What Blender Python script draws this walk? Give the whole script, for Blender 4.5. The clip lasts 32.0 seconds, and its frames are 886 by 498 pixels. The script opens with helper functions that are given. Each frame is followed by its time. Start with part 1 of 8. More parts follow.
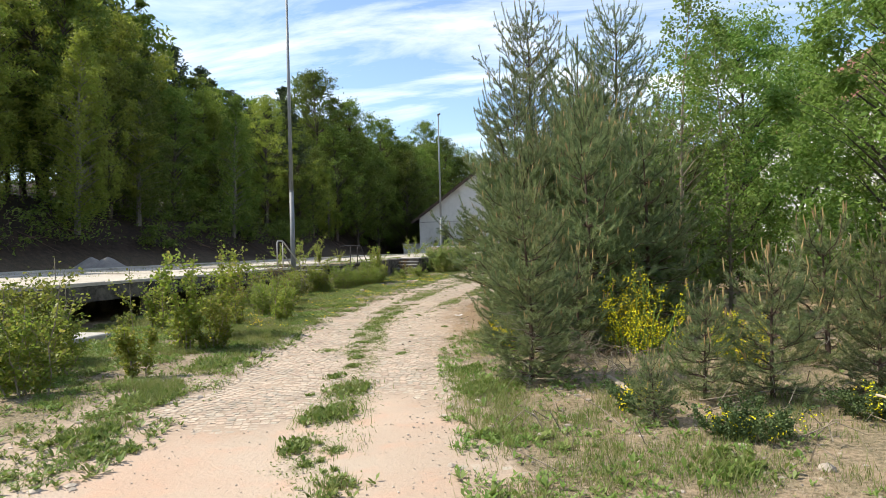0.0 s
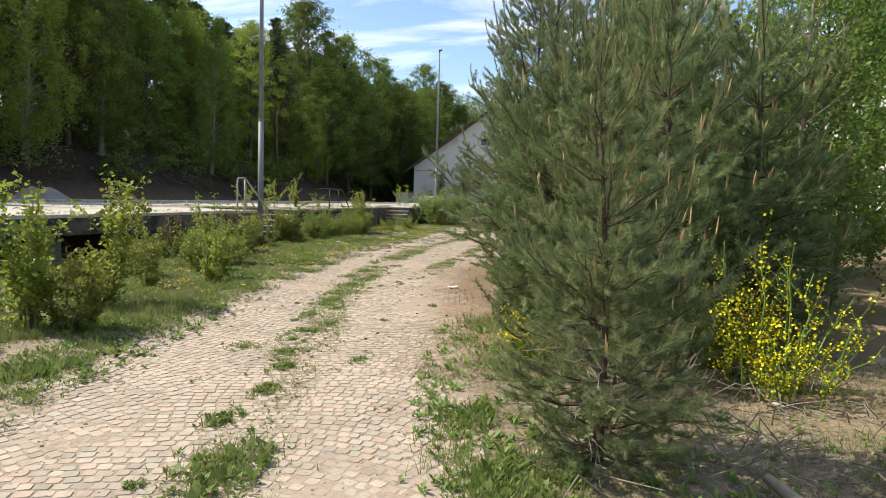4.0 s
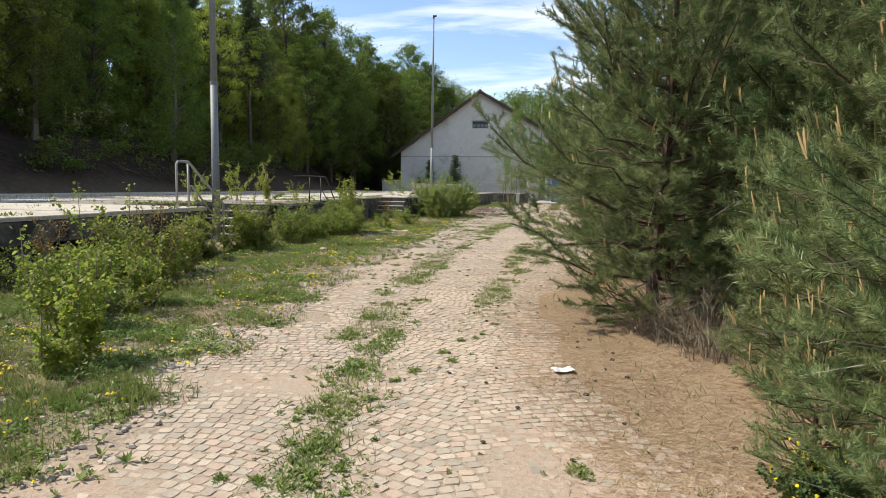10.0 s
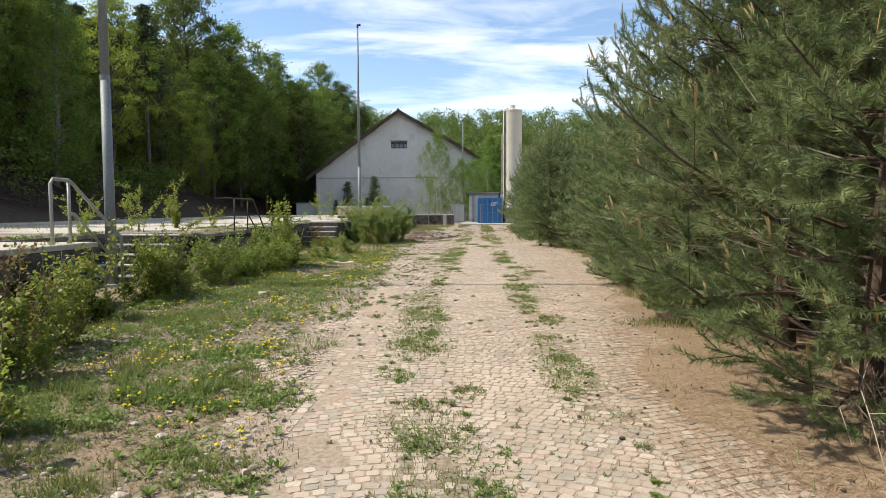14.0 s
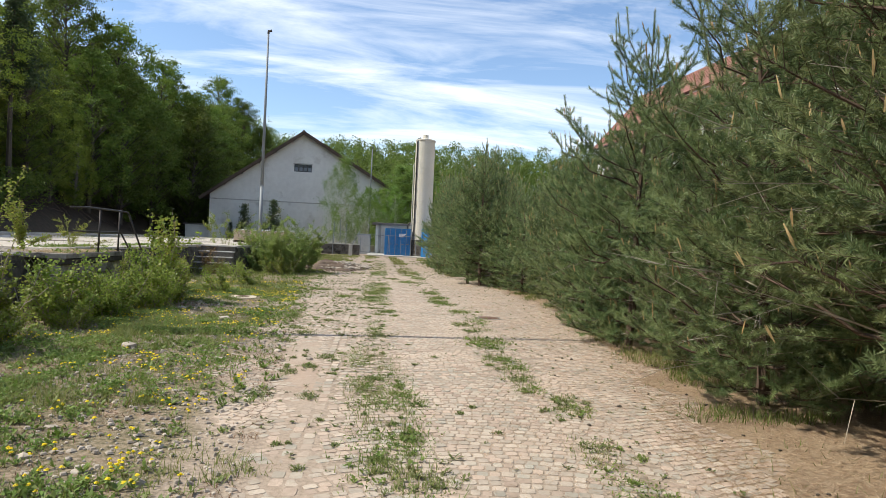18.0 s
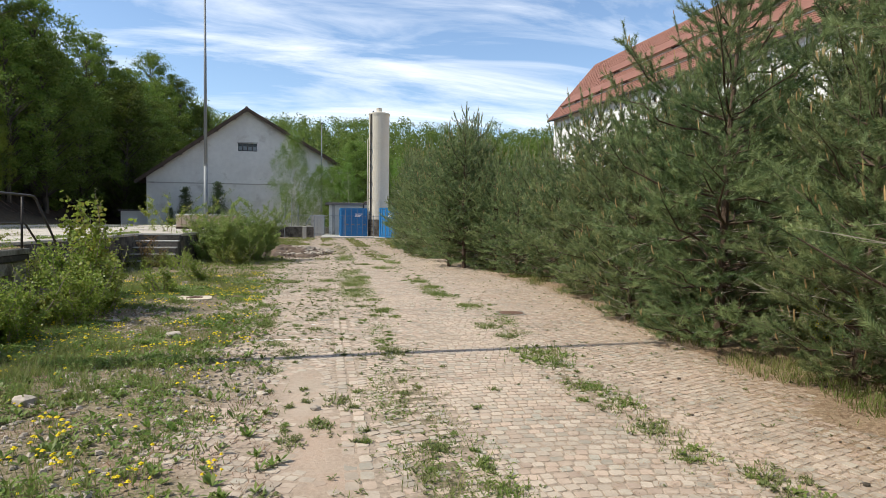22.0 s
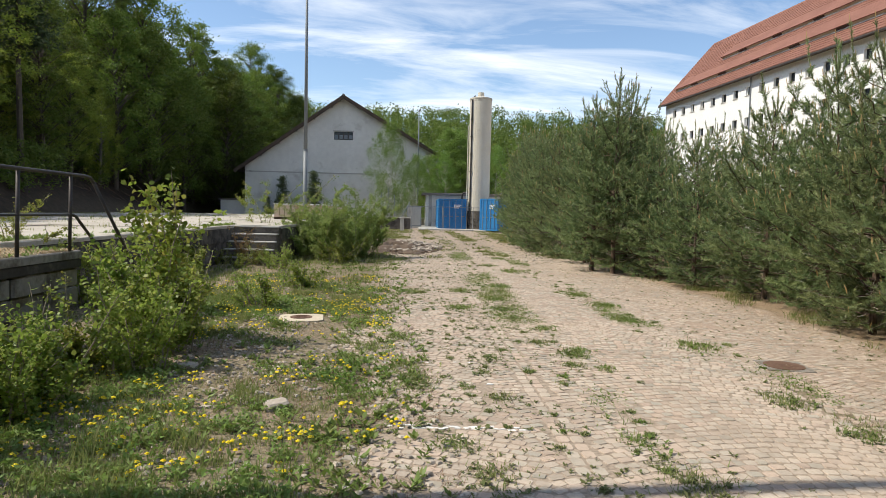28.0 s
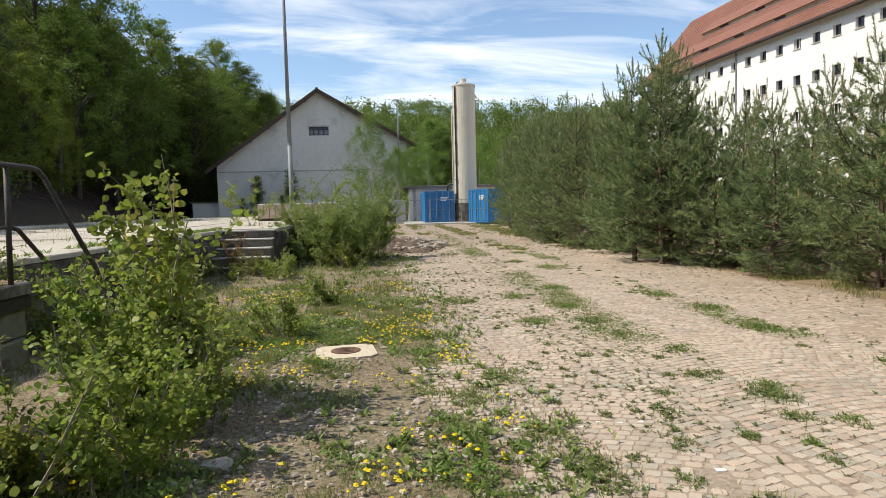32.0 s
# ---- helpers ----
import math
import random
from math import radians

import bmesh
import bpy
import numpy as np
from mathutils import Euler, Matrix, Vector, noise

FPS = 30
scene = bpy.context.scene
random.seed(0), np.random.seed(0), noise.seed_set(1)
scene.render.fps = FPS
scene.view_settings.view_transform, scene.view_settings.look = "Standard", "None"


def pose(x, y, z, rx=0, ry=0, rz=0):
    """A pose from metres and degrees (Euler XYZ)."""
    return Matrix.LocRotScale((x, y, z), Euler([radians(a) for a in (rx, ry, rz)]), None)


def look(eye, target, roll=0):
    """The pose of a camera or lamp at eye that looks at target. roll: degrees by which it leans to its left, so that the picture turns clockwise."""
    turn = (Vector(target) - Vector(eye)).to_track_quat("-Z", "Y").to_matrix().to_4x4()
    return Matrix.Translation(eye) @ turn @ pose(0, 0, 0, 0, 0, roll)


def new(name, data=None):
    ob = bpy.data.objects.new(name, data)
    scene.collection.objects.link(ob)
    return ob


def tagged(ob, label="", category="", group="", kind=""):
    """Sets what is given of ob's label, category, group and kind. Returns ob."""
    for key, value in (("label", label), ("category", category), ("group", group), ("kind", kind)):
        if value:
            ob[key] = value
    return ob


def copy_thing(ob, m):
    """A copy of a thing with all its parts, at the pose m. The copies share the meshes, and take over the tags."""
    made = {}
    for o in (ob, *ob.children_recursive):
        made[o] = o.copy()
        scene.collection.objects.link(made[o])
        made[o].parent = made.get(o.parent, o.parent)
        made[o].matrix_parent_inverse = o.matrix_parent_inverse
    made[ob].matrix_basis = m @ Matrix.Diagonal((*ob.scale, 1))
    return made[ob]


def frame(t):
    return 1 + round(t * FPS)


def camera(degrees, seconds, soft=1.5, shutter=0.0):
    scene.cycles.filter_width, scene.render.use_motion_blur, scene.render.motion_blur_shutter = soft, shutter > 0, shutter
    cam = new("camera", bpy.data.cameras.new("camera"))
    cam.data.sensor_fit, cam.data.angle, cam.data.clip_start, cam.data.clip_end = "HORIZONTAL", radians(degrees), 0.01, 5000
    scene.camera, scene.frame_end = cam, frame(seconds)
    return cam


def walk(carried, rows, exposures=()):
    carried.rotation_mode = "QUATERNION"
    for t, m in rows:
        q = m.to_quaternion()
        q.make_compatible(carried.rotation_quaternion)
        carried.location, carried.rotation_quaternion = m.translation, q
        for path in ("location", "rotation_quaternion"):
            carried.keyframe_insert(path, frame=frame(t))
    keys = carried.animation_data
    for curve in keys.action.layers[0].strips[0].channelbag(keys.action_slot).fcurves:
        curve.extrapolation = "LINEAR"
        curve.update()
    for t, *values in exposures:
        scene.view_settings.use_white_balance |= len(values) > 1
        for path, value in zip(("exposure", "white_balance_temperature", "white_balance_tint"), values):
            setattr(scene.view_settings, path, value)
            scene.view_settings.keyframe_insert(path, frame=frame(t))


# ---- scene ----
cam = camera(70.2, 32.0, soft=0.5)
METRES, EYE, TILT, LEAN, TURN = 25.9, 1.63, 0.7, 0.0, 13.8
ROWS = [
    (0.0, 0.0, 0.0, 0.0, -0.02, -0.8, 1.46),
    (0.5, 0.0033, 0.016, -0.0018, 2.78, -2.21, -1.9),
    (1.0, 0.0069, 0.0347, -0.0018, 2.45, -3.2, -1.35),
    (1.5, 0.0074, 0.0559, -0.0011, 3.18, 2.08, -4.82),
    (2.0, 0.0041, 0.0718, -0.0028, 5.53, 0.65, -6.41),
    (2.5, 0.0052, 0.0899, -0.0038, -0.78, -0.74, -4.1),
    (3.0, 0.0018, 0.1091, -0.0029, 3.6, -6.8, -1.66),
    (3.5, 0.0002, 0.127, -0.0039, 2.47, -7.31, -2.57),
    (4.0, 0.0009, 0.1491, -0.0043, -0.48, -5.22, -1.65),
    (4.5, 0.0003, 0.1687, -0.0056, 0.3, -4.05, -0.71),
    (6.5, -0.0074, 0.2416, -0.0076, -7.98, -5.78, -3.38),
    (7.0, -0.0128, 0.2619, -0.0077, -3.65, -5.37, -3.74),
    (7.5, -0.0145, 0.2788, -0.0075, -7.57, -7.52, -3.77),
    (8.0, -0.0165, 0.2994, -0.0068, -6.83, -5.15, -3.68),
    (8.5, -0.0197, 0.3163, -0.0071, -5.75, -6.09, -3.18),
    (9.0, -0.0217, 0.3346, -0.0083, -9.52, -9.55, -1.88),
    (9.5, -0.0279, 0.353, -0.0072, -3.81, -8.59, -0.67),
    (10.0, -0.0352, 0.3713, -0.0064, -2.09, -6.35, -0.9),
    (10.5, -0.0415, 0.3901, -0.0075, -8.15, -2.69, -1.16),
    (11.0, -0.0516, 0.4068, -0.008, -3.7, -2.36, -0.78),
    (11.5, -0.0576, 0.4215, -0.0087, -8.08, -3.45, -0.56),
    (12.0, -0.0627, 0.4398, -0.008, -8.35, -3.75, -1.35),
    (12.5, -0.0685, 0.4543, -0.0078, -8.57, -2.84, -1.79),
    (13.0, -0.0707, 0.4727, -0.0087, -8.75, -2.86, -0.91),
    (13.5, -0.0728, 0.4883, -0.0087, -8.12, -3.03, -0.49),
    (14.0, -0.0783, 0.5035, -0.0089, -10.29, -4.3, 0.1),
    (14.5, -0.08, 0.5195, -0.0098, -11.99, -1.76, 0.26),
    (16.5, -0.0861, 0.5797, -0.0115, -16.0, -1.39, -1.19),
    (17.0, -0.0866, 0.5948, -0.0117, -19.68, -0.9, -1.81),
    (17.5, -0.0846, 0.6111, -0.0127, -21.09, -1.15, -2.38),
    (18.0, -0.0855, 0.6246, -0.0127, -19.5, -1.18, -2.89),
    (18.5, -0.0884, 0.6363, -0.0123, -20.8, -1.08, -3.4),
    (19.0, -0.0873, 0.6494, -0.013, -21.91, -0.19, -3.73),
    (19.5, -0.0855, 0.6633, -0.0123, -17.02, 0.18, -3.99),
    (20.0, -0.086, 0.6793, -0.0143, -20.63, -0.5, -3.05),
    (20.5, -0.0864, 0.6931, -0.0151, -22.91, -3.46, -2.03),
    (21.0, -0.0847, 0.7097, -0.0138, -21.25, -2.79, -1.63),
    (21.5, -0.0853, 0.7232, -0.0145, -21.62, -2.59, -0.83),
    (22.0, -0.0863, 0.735, -0.0142, -24.21, -3.05, -0.92),
    (22.5, -0.0841, 0.748, -0.0141, -23.65, -2.49, -0.89),
    (23.0, -0.0817, 0.7598, -0.0139, -20.86, -1.79, -0.52),
    (23.5, -0.0808, 0.7715, -0.0134, -24.59, -1.77, -0.53),
    (24.0, -0.078, 0.7828, -0.0142, -28.29, -2.24, -0.87),
    (24.5, -0.0764, 0.7935, -0.0125, -23.46, -2.12, -0.58),
    (25.0, -0.0783, 0.806, -0.0134, -18.55, -1.96, -0.44),
    (25.5, -0.0801, 0.8159, -0.013, -20.09, -3.07, -1.27),
    (27.5, -0.084, 0.8665, -0.0146, -20.04, -3.95, -2.19),
    (28.0, -0.0863, 0.8811, -0.0145, -16.41, -4.0, -1.52),
    (28.5, -0.0908, 0.8938, -0.0153, -15.84, -4.96, -0.51),
    (29.0, -0.0926, 0.9069, -0.0165, -17.83, -6.11, -0.69),
    (29.5, -0.0935, 0.9201, -0.0161, -13.81, -3.48, -0.62),
    (30.0, -0.0954, 0.9329, -0.0175, -15.04, -4.36, 0.12),
    (30.5, -0.0989, 0.9451, -0.0182, -16.28, -5.14, -0.77),
    (31.0, -0.0994, 0.9596, -0.018, -12.69, -4.59, 0.27),
    (31.5, -0.1013, 0.9694, -0.0184, -14.29, -4.49, 0.64),
    (32.0, -0.1052, 0.9784, -0.0173, -18.94, -4.58, 1.23),
]
EXPOSURES = [(0, 0.42, 6800, 10), (4, 0.33, 6850, 10), (7, 0.40, 6850, 10), (10, 0.22, 6800, 10), (13, 0.24, 6800, 10), (19, 0.13, 6550, 10), (25, 0.02, 6600, 10), (32, 0.06, 6800, 10)]
walk(cam, [(t, pose(0, 0, EYE, TILT, LEAN, TURN) @ pose(METRES * x, METRES * y, METRES * z, 90 + pitch, roll, yaw)) for t, x, y, z, yaw, pitch, roll in ROWS], exposures=EXPOSURES)

# ---- light and sky ----
SUN_ELEV, SUN_AZ = 50.0, 184.0      # degrees; the azimuth is where the light comes from, from +x towards +y
sun_dir = Vector((math.cos(radians(SUN_ELEV)) * math.cos(radians(SUN_AZ)), math.cos(radians(SUN_ELEV)) * math.sin(radians(SUN_AZ)), math.sin(radians(SUN_ELEV))))
sun = new("sun", bpy.data.lights.new("sun", "SUN"))
sun.data.energy, sun.data.angle, sun.data.color = 5.0, radians(0.53), (1.0, 0.94, 0.815)
sun.matrix_world = look(sun_dir * 100, (0, 0, 0))

world = bpy.data.worlds.new("world")
scene.world = world
world.use_nodes = True
wt = world.node_tree
wt.nodes.clear()
w_out, w_bg, sky = wt.nodes.new("ShaderNodeOutputWorld"), wt.nodes.new("ShaderNodeBackground"), wt.nodes.new("ShaderNodeTexSky")
sky.sky_type, sky.sun_disc, sky.sun_elevation, sky.sun_rotation = "NISHITA", False, radians(SUN_ELEV), radians(90 - SUN_AZ)
sky.air_density, sky.dust_density, sky.ozone_density = 1.0, 0.3, 3.0
w_bg.inputs["Strength"].default_value = 0.175
# thin cirrus: streaked noise on the dome, brought down to a plane
w_tc, w_sep = wt.nodes.new("ShaderNodeTexCoord"), wt.nodes.new("ShaderNodeSeparateXYZ")
wt.links.new(w_tc.outputs["Generated"], w_sep.inputs[0])
w_add = wt.nodes.new("ShaderNodeMath")
w_add.operation = "ADD"
w_add.inputs[1].default_value = 0.22
wt.links.new(w_sep.outputs["Z"], w_add.inputs[0])
w_div = wt.nodes.new("ShaderNodeVectorMath")
w_div.operation = "DIVIDE"
w_cmb = wt.nodes.new("ShaderNodeCombineXYZ")
for k in range(3):
    wt.links.new(w_add.outputs[0], w_cmb.inputs[k])
wt.links.new(w_tc.outputs["Generated"], w_div.inputs[0])
wt.links.new(w_cmb.outputs[0], w_div.inputs[1])
w_map = wt.nodes.new("ShaderNodeMapping")
w_map.inputs["Rotation"].default_value = (0, 0, radians(-38))
w_map.inputs["Scale"].default_value = (0.7, 2.3, 0.3)
wt.links.new(w_div.outputs[0], w_map.inputs[0])
w_n = wt.nodes.new("ShaderNodeTexNoise")
w_n.inputs["Scale"].default_value, w_n.inputs["Detail"].default_value, w_n.inputs["Roughness"].default_value = 1.5, 9.0, 0.6
w_n.inputs["Distortion"].default_value = 0.6
wt.links.new(w_map.outputs[0], w_n.inputs["Vector"])
w_ramp = wt.nodes.new("ShaderNodeMapRange")
w_ramp.inputs[1].default_value, w_ramp.inputs[2].default_value, w_ramp.inputs[3].default_value, w_ramp.inputs[4].default_value = 0.44, 0.78, 0.0, 0.88
wt.links.new(w_n.outputs["Fac"], w_ramp.inputs[0])
w_mix = wt.nodes.new("ShaderNodeMix")
w_mix.data_type = "RGBA"
wt.links.new(w_ramp.outputs[0], w_mix.inputs[0])
wt.links.new(sky.outputs[0], w_mix.inputs[6])
w_mix.inputs[7].default_value = (7.6, 7.8, 8.0, 1)
wt.links.new(w_mix.outputs[2], w_bg.inputs["Color"])
wt.links.new(w_bg.outputs[0], w_out.inputs["Surface"])

# ---- materials ----


def node(nt, kind, **values):
    n = nt.nodes.new(kind)
    for key, value in values.items():
        n.inputs[key.replace("_", " ")].default_value = value
    return n


def blend(nt, fac, a, b):
    """Mix two colours (sockets or tuples) by a factor socket or number."""
    m = nt.nodes.new("ShaderNodeMix")
    m.data_type = "RGBA"
    for slot, v in ((0, fac), (6, a), (7, b)):
        if isinstance(v, bpy.types.NodeSocket):
            nt.links.new(v, m.inputs[slot])
        elif slot == 0:
            m.inputs[0].default_value = v
        else:
            m.inputs[slot].default_value = (*v, 1)
    return m.outputs[2]


def ramped(nt, socket, lo, hi, a=0.0, b=1.0):
    m = nt.nodes.new("ShaderNodeMapRange")
    for k, v in enumerate((lo, hi, a, b)):
        m.inputs[k + 1].default_value = v
    nt.links.new(socket, m.inputs[0])
    return m.outputs[0]


def noisy(nt, vector, scale, detail=4.0, rough=0.55):
    n = node(nt, "ShaderNodeTexNoise", Scale=scale, Detail=detail, Roughness=rough)
    nt.links.new(vector, n.inputs["Vector"])
    return n.outputs["Fac"]


def surface(name, base, second, rough=0.85, fine=40.0, coarse=1.3, bump=0.3, metal=0.0, stain=None, stain_scale=0.7, stain_from=0.55, vary=0.0, random_kind="object", specular=0.35, grain=0.55):
    """A rough solid surface: two colours mixed by coarse and fine noise, stains, relief, and a change from piece to piece."""
    m = bpy.data.materials.new(name)
    m.use_nodes = True
    nt = m.node_tree
    p = nt.nodes["Principled BSDF"]
    geo = nt.nodes.new("ShaderNodeNewGeometry")
    pos = geo.outputs["Position"]
    a, b = noisy(nt, pos, fine, 5), noisy(nt, pos, coarse, 4)
    col = blend(nt, ramped(nt, b, 0.3, 0.7), base, second)
    col = blend(nt, ramped(nt, a, 0.35, 0.75, 0.0, grain), col, tuple(c * 0.62 for c in base))
    if stain:
        s = noisy(nt, pos, stain_scale, 6, 0.65)
        col = blend(nt, ramped(nt, s, stain_from, stain_from + 0.14, 0, 0.85), col, stain)
    if vary:
        if random_kind == "object":
            r = nt.nodes.new("ShaderNodeObjectInfo").outputs["Random"]
        else:
            r = geo.outputs["Random Per Island"]
        hsv = nt.nodes.new("ShaderNodeHueSaturation")
        nt.links.new(ramped(nt, r, 0, 1, 1 - vary, 1 + vary), hsv.inputs["Value"])
        nt.links.new(col, hsv.inputs["Color"])
        col = hsv.outputs[0]
    nt.links.new(col, p.inputs["Base Color"])
    nt.links.new(ramped(nt, a, 0.2, 0.8, max(0.05, rough - 0.12), min(1, rough + 0.1)), p.inputs["Roughness"])
    p.inputs["Metallic"].default_value = metal
    p.inputs["Specular IOR Level"].default_value = specular
    if bump:
        bn = node(nt, "ShaderNodeBump", Strength=bump, Distance=0.01)
        nt.links.new(a, bn.inputs["Height"])
        nt.links.new(bn.outputs[0], p.inputs["Normal"])
    return m


def foliage(name, base, second, light, through_light=0.35, rough=0.6, vary=0.35, toned=False):
    """Leaves and needles: the colour changes from leaf to leaf, and light comes through."""
    m = bpy.data.materials.new(name)
    m.use_nodes = True
    nt = m.node_tree
    p = nt.nodes["Principled BSDF"]
    geo = nt.nodes.new("ShaderNodeNewGeometry")
    r = geo.outputs["Random Per Island"]
    patch = noisy(nt, geo.outputs["Position"], 0.9, 2)
    col = blend(nt, ramped(nt, patch, 0.35, 0.65), base, second)
    if toned:
        tone = nt.nodes.new("ShaderNodeAttribute")
        tone.attribute_name = "tone"
        col = blend(nt, ramped(nt, tone.outputs["Fac"], 0.1, 1.0, 0, 0.95), col, light)
        col = blend(nt, ramped(nt, r, 0.86, 1.0, 0, 0.5), col, (0.30, 0.27, 0.13))
    else:
        col = blend(nt, ramped(nt, r, 0.55, 1.0, 0, 0.8), col, light)
    hsv = nt.nodes.new("ShaderNodeHueSaturation")
    obr = nt.nodes.new("ShaderNodeObjectInfo").outputs["Random"]
    nt.links.new(ramped(nt, obr, 0, 1, 1 - vary, 1 + vary), hsv.inputs["Value"])
    nt.links.new(ramped(nt, obr, 0, 1, 0.485, 0.51), hsv.inputs["Hue"])
    nt.links.new(col, hsv.inputs["Color"])
    col = hsv.outputs[0]
    nt.links.new(col, p.inputs["Base Color"])
    p.inputs["Roughness"].default_value = rough
    p.inputs["Specular IOR Level"].default_value = 0.3
    tr = nt.nodes.new("ShaderNodeBsdfTranslucent")
    nt.links.new(col, tr.inputs["Color"])
    mx = nt.nodes.new("ShaderNodeMixShader")
    mx.inputs[0].default_value = through_light
    nt.links.new(p.outputs[0], mx.inputs[1])
    nt.links.new(tr.outputs[0], mx.inputs[2])
    nt.links.new(mx.outputs[0], nt.nodes["Material Output"].inputs["Surface"])
    return m


M_CONCRETE = surface("concrete", (0.42, 0.40, 0.36), (0.52, 0.50, 0.45), 0.9, 30, 0.8, 0.35, stain=(0.13, 0.12, 0.10), stain_scale=0.9, stain_from=0.56)
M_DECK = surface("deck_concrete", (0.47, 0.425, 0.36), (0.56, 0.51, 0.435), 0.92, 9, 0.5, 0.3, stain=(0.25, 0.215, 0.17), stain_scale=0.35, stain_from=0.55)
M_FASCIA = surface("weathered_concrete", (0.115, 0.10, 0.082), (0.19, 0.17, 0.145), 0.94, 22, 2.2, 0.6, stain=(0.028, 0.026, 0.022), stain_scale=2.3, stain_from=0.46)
M_LANDING = surface("dirty_concrete", (0.26, 0.235, 0.20), (0.34, 0.31, 0.265), 0.94, 20, 1.8, 0.5, stain=(0.10, 0.08, 0.055), stain_scale=2.5, stain_from=0.48)
M_PLASTER = surface("old_white_plaster", (0.70, 0.675, 0.62), (0.79, 0.77, 0.72), 0.93, 2.2, 0.30, 0.02, stain=(0.50, 0.465, 0.41), stain_scale=0.42, stain_from=0.56, grain=0.22)
M_WHITE = surface("white_render", (0.82, 0.81, 0.78), (0.87, 0.86, 0.84), 0.9, 8, 0.3, 0.1)
M_SILO = surface("cream_enamel", (0.60, 0.56, 0.46), (0.66, 0.62, 0.53), 0.55, 12, 0.6, 0.1, stain=(0.42, 0.38, 0.30), stain_scale=1.1, stain_from=0.6)
M_GALV = surface("galvanised_steel", (0.20, 0.22, 0.235), (0.26, 0.28, 0.295), 0.62, 25, 2.0, 0.1, metal=0.2)
M_RAIL = surface("pale_galvanised_tube", (0.36, 0.35, 0.33), (0.44, 0.43, 0.40), 0.55, 25, 2.0, 0.1, metal=0.2)
M_DARKSTEEL = surface("dark_painted_steel", (0.045, 0.04, 0.04), (0.08, 0.065, 0.055), 0.6, 40, 3, 0.2)
M_BLUE = surface("blue_container_paint", (0.02, 0.17, 0.42), (0.03, 0.21, 0.48), 0.5, 15, 1.0, 0.1, stain=(0.04, 0.13, 0.26), stain_scale=1.4, stain_from=0.62)
M_ROOFTILE = surface("red_roof_tile", (0.215, 0.094, 0.066), (0.27, 0.125, 0.090), 0.85, 6, 0.4, 0.2, stain=(0.17, 0.08, 0.062), stain_scale=0.6, stain_from=0.6)
M_ROOFGREY = surface("grey_fibre_cement_roof", (0.16, 0.14, 0.12), (0.22, 0.19, 0.17), 0.9, 10, 0.7, 0.3)
M_TIMBER = surface("dark_timber", (0.06, 0.042, 0.03), (0.10, 0.07, 0.05), 0.8, 30, 2, 0.3)
M_DARKGLASS = surface("dark_window_glass", (0.012, 0.014, 0.016), (0.02, 0.022, 0.025), 0.12, 3, 0.5, 0.0, specular=0.5)
M_BARK = surface("pine_bark", (0.085, 0.058, 0.043), (0.140, 0.095, 0.068), 0.95, 35, 3, 0.8)
M_TWIG = surface("grey_twig", (0.23, 0.19, 0.14), (0.33, 0.28, 0.215), 0.95, 30, 3, 0.3)
M_DEADTWIG = surface("pale_dead_twig", (0.33, 0.29, 0.235), (0.43, 0.385, 0.32), 0.95, 30, 3, 0.3)
M_TRUNK = surface("dark_bark", (0.06, 0.05, 0.04), (0.11, 0.09, 0.07), 0.95, 12, 1.5, 0.6)
M_BIRCHBARK = surface("birch_bark", (0.50, 0.48, 0.43), (0.60, 0.58, 0.53), 0.8, 9, 1.0, 0.2, stain=(0.06, 0.05, 0.05), stain_scale=5, stain_from=0.57)
M_NEEDLE = foliage("pine_needles", (0.100, 0.158, 0.060), (0.132, 0.188, 0.075), (0.31, 0.375, 0.165), 0.28, 0.42, 0.10, True)
M_NEEDLEYOUNG = foliage("young_pine_needles", (0.110, 0.175, 0.068), (0.145, 0.20, 0.082), (0.33, 0.38, 0.17), 0.24, 0.45, 0.10, True)
M_CANDLE = surface("pine_candle", (0.42, 0.27, 0.12), (0.52, 0.40, 0.20), 0.8, 60, 4, 0.2)
# sunlit and shaded tones of the same crowns, with the light in the colour
M_LEAFSUNLIT = foliage("sunlit_tone_leaves", (0.19, 0.265, 0.036), (0.25, 0.305, 0.048), (0.33, 0.36, 0.075), 0.58, 0.5, 0.35)
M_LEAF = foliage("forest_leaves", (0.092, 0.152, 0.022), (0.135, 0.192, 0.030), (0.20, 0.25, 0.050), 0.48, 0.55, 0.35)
M_LEAFLIGHT = foliage("young_leaves", (0.20, 0.285, 0.046), (0.26, 0.315, 0.056), (0.38, 0.34, 0.085), 0.58, 0.42, 0.2)
M_BUSH = foliage("bush_leaves", (0.175, 0.245, 0.042), (0.230, 0.285, 0.056), (0.37, 0.37, 0.10), 0.55, 0.42, 0.2)
M_WILLOW = foliage("willow_leaves", (0.205, 0.285, 0.070), (0.260, 0.315, 0.090), (0.36, 0.38, 0.14), 0.55, 0.42, 0.1)
M_BEAM = surface("blackened_concrete", (0.045, 0.038, 0.030), (0.085, 0.072, 0.058), 0.95, 14, 2.0, 0.8, stain=(0.20, 0.175, 0.14), stain_scale=1.6, stain_from=0.60)
M_GREYBARK = surface("grey_bark", (0.17, 0.155, 0.13), (0.24, 0.22, 0.19), 0.9, 14, 1.5, 0.4)
M_LEAFHILL = foliage("hill_leaves", (0.115, 0.185, 0.034), (0.155, 0.215, 0.042), (0.20, 0.25, 0.06), 0.46, 0.5, 0.1)
M_BIRCHLEAF = foliage("birch_leaves", (0.145, 0.255, 0.045), (0.185, 0.285, 0.060), (0.25, 0.33, 0.09), 0.48, 0.5, 0.2)
